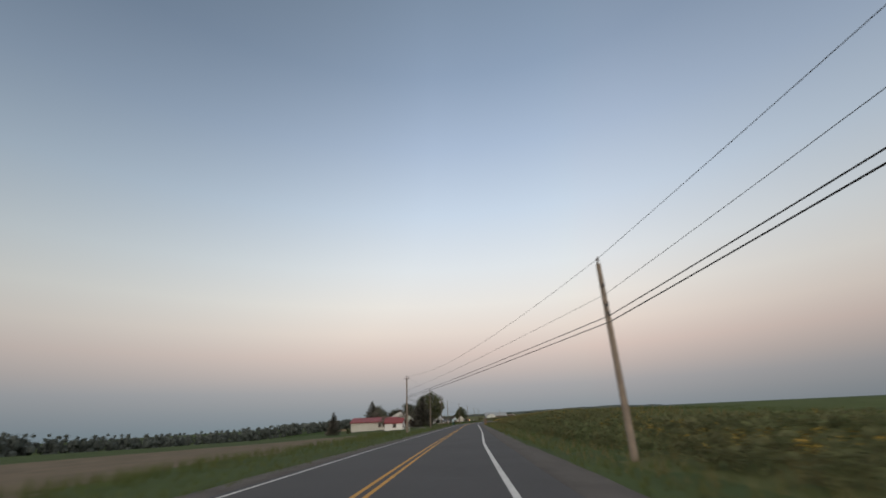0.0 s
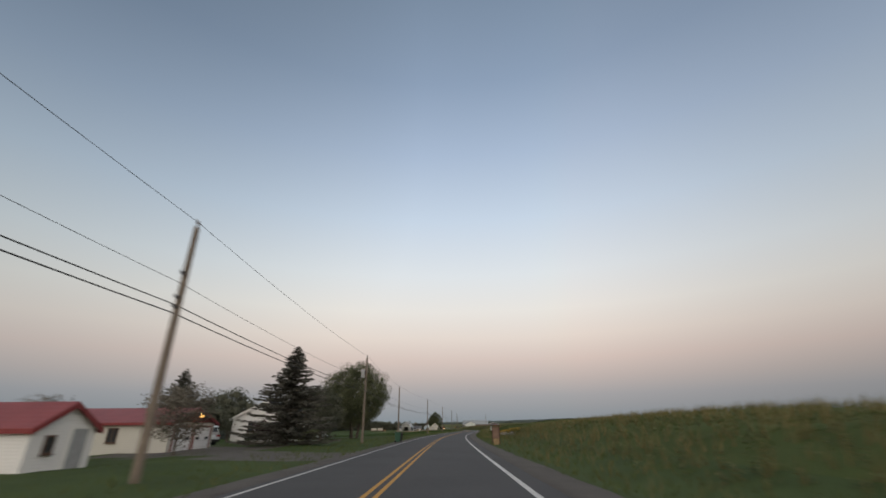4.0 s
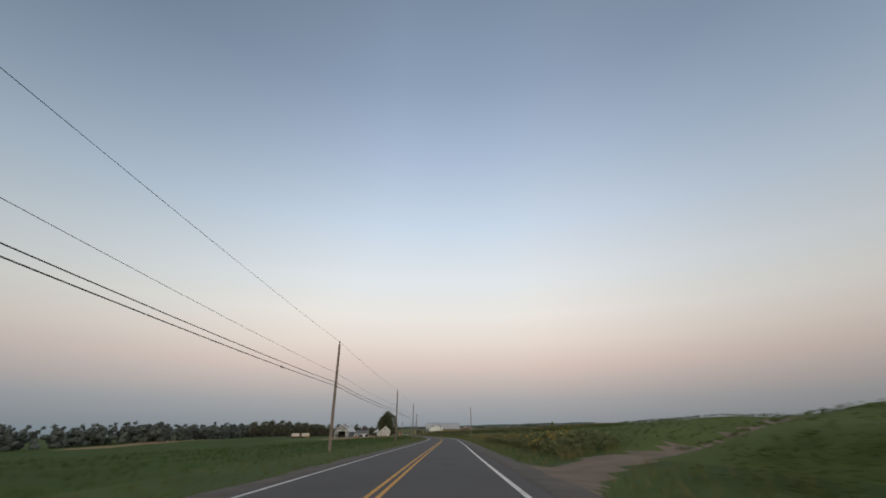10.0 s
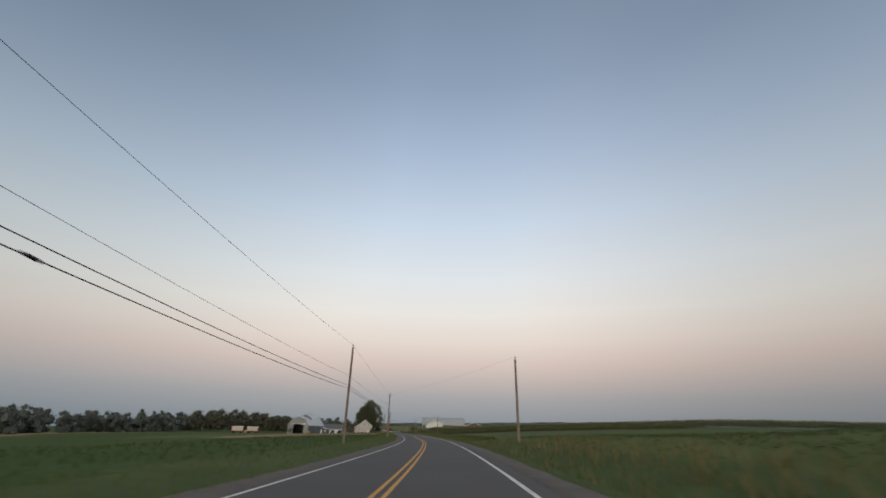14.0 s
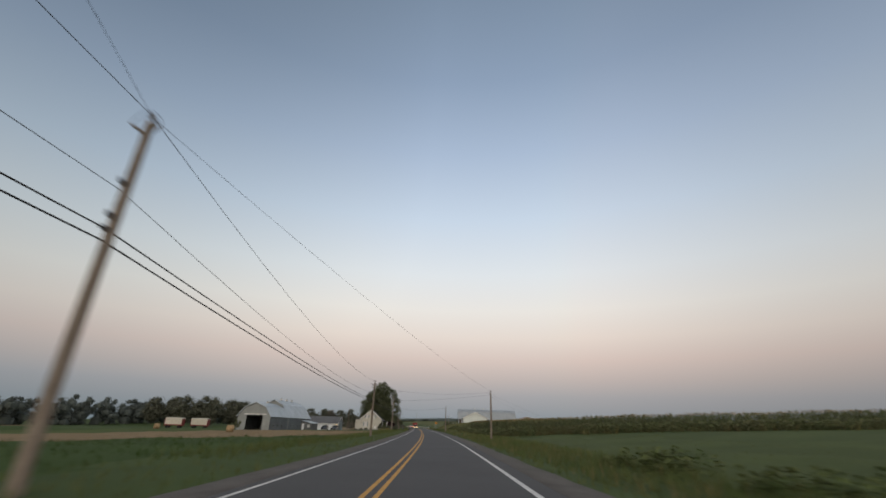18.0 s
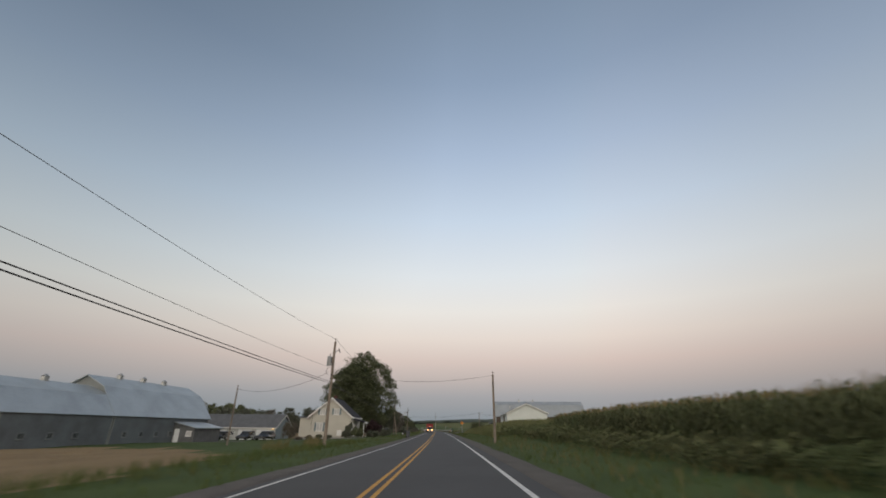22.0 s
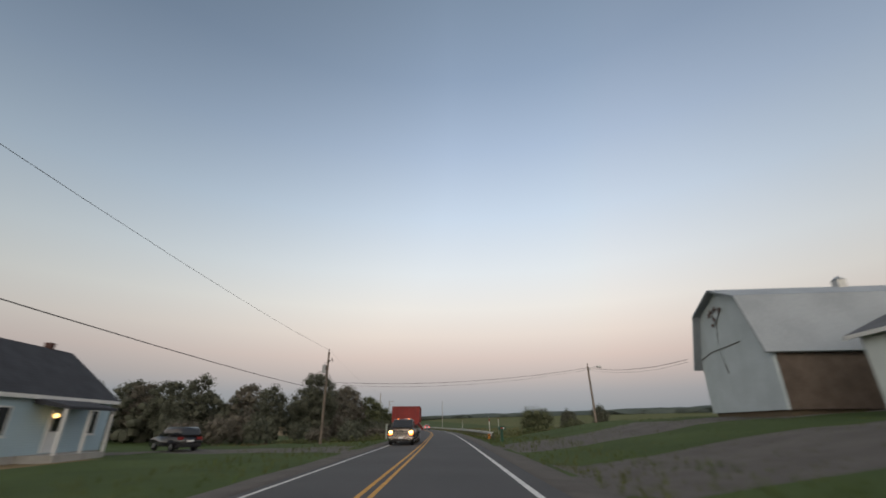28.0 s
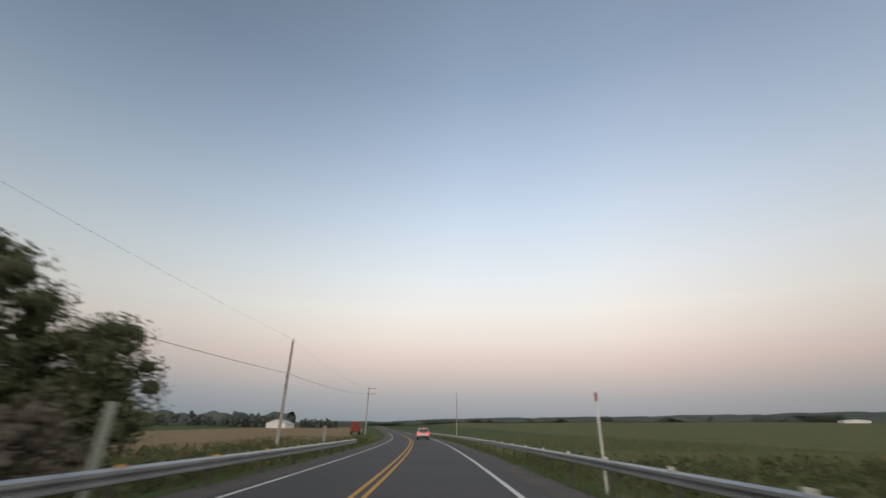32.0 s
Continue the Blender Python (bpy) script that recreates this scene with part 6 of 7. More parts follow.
# ---- utility poles and wires ----
def utility_pole(x, y, top, label, transformer=False, lean_x=0.0, arms=0, lamp=False, r=0.15, dead_end=False):
    z = g1(x, y)
    p = empty("utility_pole", x, y, z, 0, label, "utility pole", "poles along the road")
    h = top - z
    bm = tubed((0, 0, -0.3), (lean_x, 0, h), r, r * 0.68, seg=14)
    part("pole", bm, POLE_GREY if y > 770 else POLE_WOOD, p)
    ins = bmesh.new()
    tube(ins, (lean_x, 0, h), (lean_x, 0, h + 0.14), 0.02, seg=6), tube(ins, (lean_x, 0, h + 0.12), (lean_x, 0, h + 0.30), 0.075, 0.05, 10)
    part("insulator", ins, PORCELAIN, p)
    for k, wz in enumerate((6.7, 5.8, 5.45)):
        f = (wz - z) / h
        if f < 0.97:
            part("cable_clamp", boxed(lean_x * f - 0.05, lean_x * f + 0.05, -r - 0.10, -r * 0.6, wz - z - 0.06, wz - z + 0.06), DARK_METAL, p)
    if transformer:
        tz = h - 2.2
        can = tubed((-0.36, -0.05, tz), (-0.36, -0.05, tz + 0.8), 0.21, seg=16)
        tube(can, (-0.36, -0.05, tz + 0.8), (-0.36, -0.05, tz + 0.88), 0.21, 0.10, 16)
        t = part("transformer", can, GREY_TANK, p, "grey transformer can")
        bs = tubed((-0.34, 0.0, tz + 0.85), (-0.34, 0.0, tz + 1.12), 0.05, 0.03, seg=8)
        part("bushing", bs, PORCELAIN, t)
        part("bracket", boxed(-0.2, -0.08, -0.1, 0.1, tz + 0.25, tz + 0.75), DARK_METAL, t)
        part("cut_out_arm", tubed((0.0, 0, h - 1.0), (0.5, -0.05, h - 0.75), 0.03, seg=6), DARK_METAL, p)
        fu = tubed((0.55, -0.05, h - 1.05), (0.42, -0.05, h - 0.65), 0.045, seg=8)
        part("fuse_cut_out", fu, PORCELAIN, p)
        part("jumper", wire_mesh(sag((0.5, -0.05, h - 0.7), (-0.34, 0, tz + 1.12), 0.15, 6) , 0.012), WIRE, p)
        loop = wire_mesh([(-0.2 - 0.35 * math.sin(a), -0.1, tz - 0.5 - 0.35 * math.cos(a)) for a in np.linspace(0.3, 5.8, 12)], 0.014)
        part("cable_loop", loop, WIRE, p)
    if dead_end:
        for sx in (-1, 1):
            di = tubed((lean_x + sx * 0.12, -0.05, h - 0.28), (lean_x + sx * 0.42, -0.12, h - 0.12), 0.05, 0.035, seg=8)
            part("side_insulator", di, PORCELAIN, p)
        hoop = wire_mesh([(lean_x - 0.4 * math.cos(a), -0.1, h - 0.12 + 0.42 * math.sin(a)) for a in np.linspace(0.0, 3.14, 9)], 0.010)
        part("jumper_hoop", hoop, WIRE, p)
    for k in range(arms):
        part("crossarm", boxed(-0.3, 2.3, -0.06, 0.06, h - 0.35 - 1.5 * k, h - 0.22 - 1.5 * k), POLE_WOOD, p)
    if lamp:
        la = tubed((0, 0, h - 0.25), (0.9, 0, h - 0.05), 0.03, seg=6)
        tube(la, (0.85, 0, h - 0.02), (1.3, 0, h - 0.12), 0.11, 0.14, 10)
        part("lamp_arm", la, STEEL, p, "unlit yard lamp on an arm")
    return p


LINE = [(5.45, 18.55, 7.75), (-13.1, 72.5, 8.4), (-14.0, 109.5, 8.6), (-14.9, 144.8, 9.0), (-15.9, 178.8, 8.6), (-14.3, 226.3, 9.1), (-12.4, 279.0, 9.55),
        (-10.0, 330.8, 9.7), (-8.1, 379.3, 10.0), (-8.1, 429.0, 8.6), (-12.2, 479.7, 6.65), (-20.4, 545.7, 8.8), (-30.2, 619.4, 9.6), (-39.3, 687.8, 8.9), (-57.3, 777.0, 10.6), (-73.9, 855.8, 12.6)]
for k, (px_, py_, pt_) in enumerate(LINE):
    tf = k in (3, 11, 12, 13)
    utility_pole(px_, py_, pt_, "weathered wooden utility pole with a grey transformer" if tf else "weathered wooden utility pole with four wires", tf, arms=2 if k == 15 else 0, r=0.15 if k < 14 else 0.2, dead_end=k in (1, 9, 10))
utility_pole(9.9, 377.1, 8.75, "weathered wooden utility pole on the field bank")
utility_pole(3.45, 479.7, 5.75, "short wooden pole across the road from the line", r=0.14)
utility_pole(-5.9, 553.4, 6.65, "short wooden pole at the roadside", r=0.14)
utility_pole(-10.6, 694.4, 7.65, "leaning wooden pole with an unlit yard lamp on the mound", lean_x=-0.15, lamp=True, r=0.14)
utility_pole(-35.6, 556.5, 5.6, "short grey service pole in the barn yard", r=0.10)
utility_pole(-51.0, 880.0, 13.2, "far wooden pole beside the road", r=0.16)
utility_pole(14.0, -38.0, 8.5, "weathered wooden utility pole beside the road")
# a stub pole strapped beside the transformer pole, with an old wheel at its foot
st = empty("stub_pole", -29.0, 617.4, g1(-29.0, 617.4), 0, "short grey stub pole beside the taller pole", "utility pole")
part("pole", tubed((0, 0, -0.3), (-1.15, 1.25, 5.4), 0.13, 0.11, seg=12), POLE_WOOD, st)
wh = empty("scrap_crate", -26.6, 614.3, g1(-26.6, 614.3), 12, "dark scrap crate with an old wheel leaning on it", "crate")
part("crate_body", boxed(-0.30, 0.16, 0.14, 0.46, 0, 0.66, 0.02), BLACK_PLASTIC, wh)
wy = part("wheel", tubed((-0.28, -0.05, 0.3), (-0.28, 0.10, 0.3), 0.3, seg=18), GREY_PLASTIC, wh)
part("hub", tubed((-0.28, -0.08, 0.3), (-0.28, -0.04, 0.3), 0.15, seg=12), STEEL, wy)

RUN = [(14.0, -38.0, 7.8)] + LINE
HANG = [(8.1, 7.15, 6.95), (6.26, 5.31, 5.06), (6.3, 5.4, 5.15), (6.3, 5.5, 5.2), (6.6, 5.66, 5.4), (6.19, 5.21, 5.02), (6.68, 5.65, 5.37), (6.75, 5.9, 5.6), (6.8, 5.95, 5.53),
        (6.8, 5.8, 5.5), (6.48, 5.44, 5.15), (5.35, 4.43, 4.25), (6.38, 5.2, 5.05), (6.6, 5.85, 5.7), (6.0, 4.9, 4.75), (8.0, 7.0, 6.8), (12, 11, 10.8)]
SLACK = {1: (1.2, 0.22, 0.13), 10: (1.1, 0.85, 0.35), 11: (0.9, 0.6, 0.22)}
for k, (name, label, r, slack) in enumerate([("primary_wire", "thin dark wire along the tops of the poles", 0.0095, 0.9), ("neutral_wire", "thin dark wire below the pole tops", 0.009, 0.85), ("telephone_cable", "dark telephone cable slung between the poles", 0.020, 0.7), ("telephone_cable", "dark lower telephone cable slung between the poles", 0.022, 0.8)]):
    pts = []
    for n, (a, b) in enumerate(zip(RUN[:-1], RUN[1:])):
        if (n >= 14 and k != 2) or (n >= 13 and k in (1, 3)):
            continue
        za, zb = (a[2] + 0.22, b[2] + 0.22) if k == 0 else (HANG[n][k - 1], HANG[n + 1][k - 1])
        o = 0 if k == 0 else -0.18
        seg = sag((a[0], a[1] + o, za), (b[0], b[1] + o, zb), SLACK[n][min(k, 2)] if n in SLACK else slack if n >= 10 else 0.28, 12)
        pts += seg if not pts else seg[1:]
    tagged(part(name, wire_mesh(pts, r), WIRE), label, "overhead wire", "wires along the road")
for name, label, a, b, drop, r in [
        ("primary_wire", "very thin wire along the tops of the poles", (-39.3, 687.8, 9.1), (-57.3, 777.0, 10.8), 0.9, 0.005),
        ("primary_wire", "very thin wire along the tops of the poles", (-57.3, 777.0, 10.8), (-73.9, 855.8, 12.8), 1.2, 0.005),
        ("crossing_wire", "thin wire crossing over the road", (9.9, 377.1, 9.0), (-8.1, 429.0, 8.8), 0.5, 0.006),
        ("crossing_wire", "thin wire crossing over the road", (-8.1, 429.0, 8.8), (3.45, 479.7, 5.9), 0.5, 0.006),
        ("crossing_wire", "thin wire crossing over the road", (-12.2, 479.7, 6.15), (3.45, 479.7, 5.8), 0.55, 0.009),
        ("crossing_wire", "sagging cable crossing over the road", (-12.2, 479.7, 4.3), (3.45, 479.7, 5.5), 0.22, 0.011),
        ("crossing_wire", "sagging cable crossing over the road", (-20.4, 545.7, 6.05), (-5.9, 553.4, 6.6), 0.75, 0.016),
        ("service_drop", "slack service cable to the barn yard pole", (-20.4, 545.7, 6.2), (-35.6, 556.5, 5.5), 0.9, 0.016),
        ("guy_wire", "thin slanting stay wire", (3.45, 479.7, 5.6), (16.0, 484.0, g1(16, 484)), 0.1, 0.006),
        ("guy_wire", "thin slanting stay wire", (3.45, 479.7, 5.3), (14.0, 484.5, g1(14, 484.5)), 0.1, 0.006),
        ("crossing_wire", "twisted cable crossing over the road", (-39.3, 687.8, 5.75), (-10.6, 694.4, 7.5), 0.75, 0.022),
        ("crossing_wire", "thinner cable crossing over the road", (-39.3, 687.8, 5.5), (-10.6, 694.4, 7.3), 0.85, 0.012),
        ("service_drop", "twisted cable to the old barn", (-10.8, 694.4, 7.5), (-5.4, 680.9, 6.4), 0.5, 0.022),
        ("service_drop", "thin cable to the old barn", (-10.8, 694.4, 7.35), (-5.4, 680.8, 6.2), 0.6, 0.012),
        ("service_drop", "slack service cable to the white house", (-14.9, 144.8, 6.6), (-27.0, 155.0, 4.4), 0.5, 0.014),
        ("service_drop", "slack service cable to the cream house", (-30.2, 619.4, 7.4), (-34.6, 597.0, 6.4), 0.5, 0.014)]:
    tagged(part(name, wire_mesh(sag(a, b, drop), r), WIRE), label, "overhead wire")
for sx, sy in ((-30.6, 617.0), (-12.9, 264.5), (-9.5, 341)):
    sc = bmesh.new()
    zz = 5.75 if sy > 600 else 5.31
    tube(sc, (0, -0.3, 0), (0.0, 0.3, 0), 0.09 if sy > 600 else 0.055, seg=10)
    o = part("cable_splice", sc, BLACK_PLASTIC)
    o.matrix_basis = pose(sx, sy, zz, 0, 0, 8)
    tagged(o, "black splice case on the lower cable", "splice case")


# ---- vehicles ----
def wheel(parent, x, y, r, w):
    s = 1 if x > 0 else -1
    t = bmesh.new()
    tube(t, (x - s * w, y, r), (x, y, r), r, seg=22)
    ty = part("wheel", t, RUBBER, parent)
    part("rim", tubed((x - s * 0.02, y, r), (x + s * 0.012, y, r), r * 0.62, r * 0.52, seg=16), RIM, ty)


def taper(bm, z0, z1, fx):
    """Pulls the upper part of a body in, the more the higher."""
    for v in bm.verts:
        u = min(1, max(0, (v.co.z - z0) / (z1 - z0)))
        v.co.x *= 1 - fx * u


def car(name, x, y, z, yaw, paint, label, lit=False, L=4.6, W=1.86, H=1.68, estate=True, category="car"):
    """A hatchback or SUV; its back looks along -y."""
    c = empty(name, x, y, z, yaw, label, category)
    h = W / 2
    low = prism([(0.04, 0.32), (0.0, 0.62), (0.05, 0.98), (L - 1.15, 1.02), (L - 0.25, 0.86), (L, 0.62), (L - 0.03, 0.30)], -h, h, "X")
    bmesh.ops.bevel(low, geom=low.edges[:], offset=0.06, segments=2, affect="EDGES")
    body = part("body", low, paint, c, "", True)
    cab = prism([(0.08, 0.95), (0.32, H - 0.10), (0.55, H), (L * 0.50, H), (L * 0.56, H - 0.04), (L - 1.25, 0.98)], -h + 0.05, h - 0.05, "X")
    taper(cab, 0.95, H, 0.17)
    bmesh.ops.bevel(cab, geom=cab.edges[:], offset=0.05, segments=2, affect="EDGES")
    part("cabin", cab, paint, c, "", True)
    a = math.atan2(0.24, H - 1.05)
    rw = part("rear_window", boxed(-h + 0.27, h - 0.27, -0.02, 0.02, -0.23, 0.23, 0.015), CAR_GLASS, c)
    rw.matrix_basis = pose(0, 0.19, (H - 0.1 + 1.03) / 2 + 0.03, -math.degrees(a), 0, 0)
    fa = math.atan2((L - 1.25) - L * 0.56, H - 1.02)
    fl = math.hypot((L - 1.25) - L * 0.56, H - 1.02) / 2 - 0.06
    ww = part("windscreen", boxed(-h + 0.22, h - 0.22, -0.015, 0.02, -fl, fl, 0.015), CAR_GLASS, c)
    ww.matrix_basis = pose(0, ((L - 1.25) + L * 0.56) / 2 + 0.02, (H + 0.98) / 2, math.degrees(fa), 0, 0)
    for s in (-1, 1):
        for y0, y1 in ((0.55, L * 0.30), (L * 0.32, L * 0.52)):
            g = prism([(y0, 1.04), (y1 + 0.10, 1.04), (y1, H - 0.13), (y0 + 0.08, H - 0.13)], s * (h - 0.10), s * (h - 0.075), "X")
            for v in g.verts:
                v.co.x -= s * 0.115 * (v.co.z - 1.04) / (H - 1.04)
            part("side_window", g, CAR_GLASS, c)
        for yy in (0.86, L - 0.92):
            wheel(c, s * (h - 0.01), yy, 0.345, 0.22)
        tl = part("tail_lamp", boxed(min(s * (h - 0.03), s * (h - 0.42)), max(s * (h - 0.03), s * (h - 0.42)), -0.02, 0.09, 0.80, 0.98, 0.02), TAIL_RED if lit else POST_RED, c, "glowing red tail lamp" if lit else "")
        part("headlamp", boxed(min(s * (h - 0.08), s * (h - 0.45)), max(s * (h - 0.08), s * (h - 0.45)), L - 0.16, L - 0.06, 0.66, 0.82, 0.02), CHROME, c)
        part("mirror", boxed(min(s * h, s * (h + 0.16)), max(s * h, s * (h + 0.16)), L * 0.56, L * 0.56 + 0.09, 1.02, 1.18, 0.02), paint, c)
    if lit:
        part("high_brake_lamp", boxed(-0.22, 0.22, 0.28, 0.36, H - 0.10, H - 0.06), TAIL_RED, c)
    part("bumper", boxed(-h + 0.03, h - 0.03, -0.05, 0.25, 0.28, 0.55, 0.04), BLACK_PLASTIC if estate else paint, c)
    part("number_plate", boxed(-0.26, 0.26, -0.07, -0.05, 0.66, 0.78), WHITE_TRIM, c)
    return c


def pickup(name, x, y, z, yaw, paint, label, lit=False, W=2.0):
    """A pickup truck; its front looks along -y."""
    c = empty(name, x, y, z, yaw, label, "pickup truck")
    h, L, H = W / 2, 5.7, 1.92
    low = prism([(0.06, 0.45), (0.0, 0.80), (0.06, 1.12), (1.35, 1.22), (L, 1.22), (L, 0.50)], -h, h, "X")
    bmesh.ops.bevel(low, geom=low.edges[:], offset=0.06, segments=2, affect="EDGES")
    part("body", low, paint, c, "", True)
    cab = prism([(1.25, 1.18), (2.0, H - 0.03), (2.3, H), (3.55, H), (3.75, 1.18)], -h + 0.06, h - 0.06, "X")
    taper(cab, 1.18, H, 0.16)
    bmesh.ops.bevel(cab, geom=cab.edges[:], offset=0.05, segments=2, affect="EDGES")
    part("cabin", cab, paint, c, "", True)
    ws = part("windscreen", boxed(-h + 0.22, h - 0.22, -0.02, 0.015, -0.42, 0.42, 0.015), CAR_GLASS, c)
    ws.matrix_basis = pose(0, 1.60, 1.56, -math.degrees(math.atan2(0.75, 0.74)), 0, 0)
    for s in (-1, 1):
        for y0, y1 in ((1.85, 2.65), (2.72, 3.5)):
            g = prism([(y0 - 0.1, 1.26), (y1, 1.26), (y1, H - 0.14), (y0 + 0.15, H - 0.14)], s * (h - 0.09), s * (h - 0.065), "X")
            for v in g.verts:
                v.co.x -= s * 0.11 * (v.co.z - 1.2) / (H - 1.2)
            part("side_window", g, CAR_GLASS, c)
        for yy in (1.0, L - 1.15):
            wheel(c, s * (h + 0.0), yy, 0.40, 0.26)
        part("headlamp", boxed(min(s * (h - 0.05), s * (h - 0.36)), max(s * (h - 0.05), s * (h - 0.36)), -0.05, 0.08, 0.86, 1.06, 0.05), HEAD_LIT if lit else CHROME, c, "glowing amber headlamp" if lit else "")
        part("turn_lamp", boxed(min(s * (h - 0.04), s * (h - 0.34)), max(s * (h - 0.04), s * (h - 0.34)), -0.06, 0.06, 0.74, 0.84, 0.03), MARKER_LIT if lit else POST_RED, c)
        part("fog_lamp", boxed(s * 0.72 - 0.07, s * 0.72 + 0.07, -0.16, -0.05, 0.36, 0.44, 0.02), CHROME, c)
        for yy in (1.0, L - 1.15):
            arch = bmesh.new()
            for a0 in range(8):
                b0, b1 = math.pi * a0 / 8, math.pi * (a0 + 1) / 8
                tube(arch, (s * (h + 0.005), yy + 0.47 * math.cos(b0), 0.42 + 0.47 * math.sin(b0)), (s * (h + 0.005), yy + 0.47 * math.cos(b1), 0.42 + 0.47 * math.sin(b1)), 0.035, seg=6)
            part("wheel_arch", arch, BLACK_PLASTIC, c)
        for yy in (2.68, 3.62):
            part("door_seam", boxed(min(s * h, s * (h + 0.004)), max(s * h, s * (h + 0.004)), yy - 0.01, yy + 0.01, 0.55, 1.18), BLACK_PLASTIC, c)
        part("side_step", boxed(min(s * (h - 0.02), s * (h + 0.1)), max(s * (h - 0.02), s * (h + 0.1)), 1.75, 3.9, 0.36, 0.42, 0.02), CHROME, c)
        part("mirror", boxed(min(s * h, s * (h + 0.26)), max(s * h, s * (h + 0.26)), 1.75, 1.86, 1.25, 1.50, 0.03), BLACK_PLASTIC, c)
        part("bed_side", boxed(min(s * (h - 0.02), s * (h - 0.12)), max(s * (h - 0.02), s * (h - 0.12)), 3.8, L - 0.03, 1.2, 1.32, 0.02), paint, c)
        if lit:
            part("roof_marker", boxed(s * 0.45 - 0.05, s * 0.45 + 0.05, 2.1, 2.2, H, H + 0.05), MARKER_LIT, c)
    part("hood", boxed(-h + 0.14, h - 0.14, 0.18, 1.3, 1.15, 1.24, 0.035), paint, c)
    part("grille_mesh", boxed(-h + 0.38, h - 0.38, -0.03, 0.05, 0.70, 1.10, 0.01), BLACK_PLASTIC, c)
    gr = bmesh.new()
    for k in range(3):
        box(gr, -h + 0.40, h - 0.40, -0.09, -0.02, 0.76 + 0.125 * k, 0.80 + 0.125 * k)
    box(gr, -h + 0.36, h - 0.36, -0.08, 0.05, 1.08, 1.14)
    box(gr, -h + 0.36, h - 0.36, -0.08, 0.05, 0.68, 0.72)
    box(gr, -h + 0.36, -h + 0.42, -0.08, 0.05, 0.72, 1.08)
    box(gr, h - 0.42, h - 0.36, -0.08, 0.05, 0.72, 1.08)
    part("grille", gr, CHROME, c, "chrome bar grille")
    part("bumper", boxed(-h + 0.02, h - 0.02, -0.16, 0.2, 0.46, 0.66, 0.05), CHROME, c, "chrome front bumper")
    part("plate_bar", boxed(-0.16, 0.16, -0.18, -0.16, 0.50, 0.60), WHITE_TRIM, c)
    part("wiper", tubed((-0.5, 1.18, 1.24), (0.1, 1.3, 1.36), 0.012, seg=5), BLACK_PLASTIC, c)
    part("skirt", boxed(-h + 0.1, h - 0.1, -0.05, 0.3, 0.28, 0.46, 0.03), BLACK_PLASTIC, c)
    return c


lx, ly = at_road(1.95, 801.0)
car("silver_suv", lx, ly, 0.035, 13.5, SILVER_PAINT, "silver SUV on the road with lit red tail lamps", True)
tx, ty = at_road(-1.72, 678.1)
pickup("oncoming_pickup", tx, ty, 0.005, 7.2, BROWN_PAINT, "dark brown pickup truck with lit amber headlamps towing a wagon", True)
wgx, wgy = at_road(-1.85, 683.35)
gw = empty("gravity_wagon", wgx, wgy, 0.005, 7.3, "red gravity grain wagon hitched behind the pickup", "farm wagon")
hop = prism([(-1.22, 1.75), (-0.5, 0.85), (0.6, 0.80), (1.22, 1.75), (1.22, 3.05), (-1.22, 3.05)], 0.6, 4.4)
part("hopper", hop, RED_STEEL, gw)
for k, bz in enumerate((2.05, 2.2)):
    part("side_band", boxed(-1.25, 1.25, 0.57, 4.43, bz, bz + 0.05), RED_DARK, gw)
part("rim", boxed(-1.28, 1.28, 0.54, 4.46, 2.98, 3.08), RED_DARK, gw)
part("plate", boxed(-0.1, 0.55, 0.55, 0.6, 1.85, 2.02), WHITE_TRIM, gw)
part("discharge_chute", prism([(1.0, 1.45), (1.55, 1.0), (1.6, 1.15), (1.1, 1.75)], 2.0, 3.0), RED_DARK, gw)
lad = bmesh.new()
for lx_ in (-0.95, -0.6):
    box(lad, lx_ - 0.02, lx_ + 0.02, 0.50, 0.55, 1.2, 2.95)
for k in range(6):
    box(lad, -0.95, -0.6, 0.50, 0.55, 1.35 + 0.27 * k, 1.38 + 0.27 * k)
part("ladder", lad, RED_DARK, gw)
for k in range(3):
    part("front_rib", boxed(-0.3 + 0.6 * k - 0.03, -0.3 + 0.6 * k + 0.03, 0.56, 0.6, 2.25, 2.98), RED_DARK, gw)
fr = bmesh.new()
box(fr, -0.45, 0.45, 0.2, 4.8, 0.62, 0.8), tube(fr, (0, 0.3, 0.65), (0, -1.5, 0.6), 0.07), tube(fr, (-0.9, 0.9, 0.7), (-1.1, 0.7, 1.7), 0.05), tube(fr, (0.9, 0.9, 0.7), (1.1, 0.7, 1.7), 0.05)
part("running_gear", fr, RED_DARK, gw)
for s in (-1, 1):
    for yy in (1.0, 4.0):
        wheel(gw, s * 1.15, yy, 0.46, 0.28)
    for yy in (0.64, 2.4, 4.36):
        part("stake", boxed(min(s * 1.22, s * 1.28), max(s * 1.22, s * 1.28), yy - 0.05, yy + 0.05, 1.7, 3.0), RED_DARK, gw)
pickup("parked_pickup", -5.0, 651.6, g1(-5.0, 654), 14, BLACK_PAINT, "black pickup truck parked by the white barn")
car("parked_suv", -44.4, 675.0, g1(-45, 676), 62, BLACK_PAINT, "dark SUV parked beside the pale blue house")
car("parked_car", -28.6, 162.4, g1(-27, 163.6), -62, WHITE_PAINT, "pale grey van parked under the dark trees", H=1.7, L=4.4)
car("parked_van", -29.6, 141.2, g1(-29.6, 142), 60, WHITE_PAINT, "white van parked by the garage", H=1.95, L=5.0)
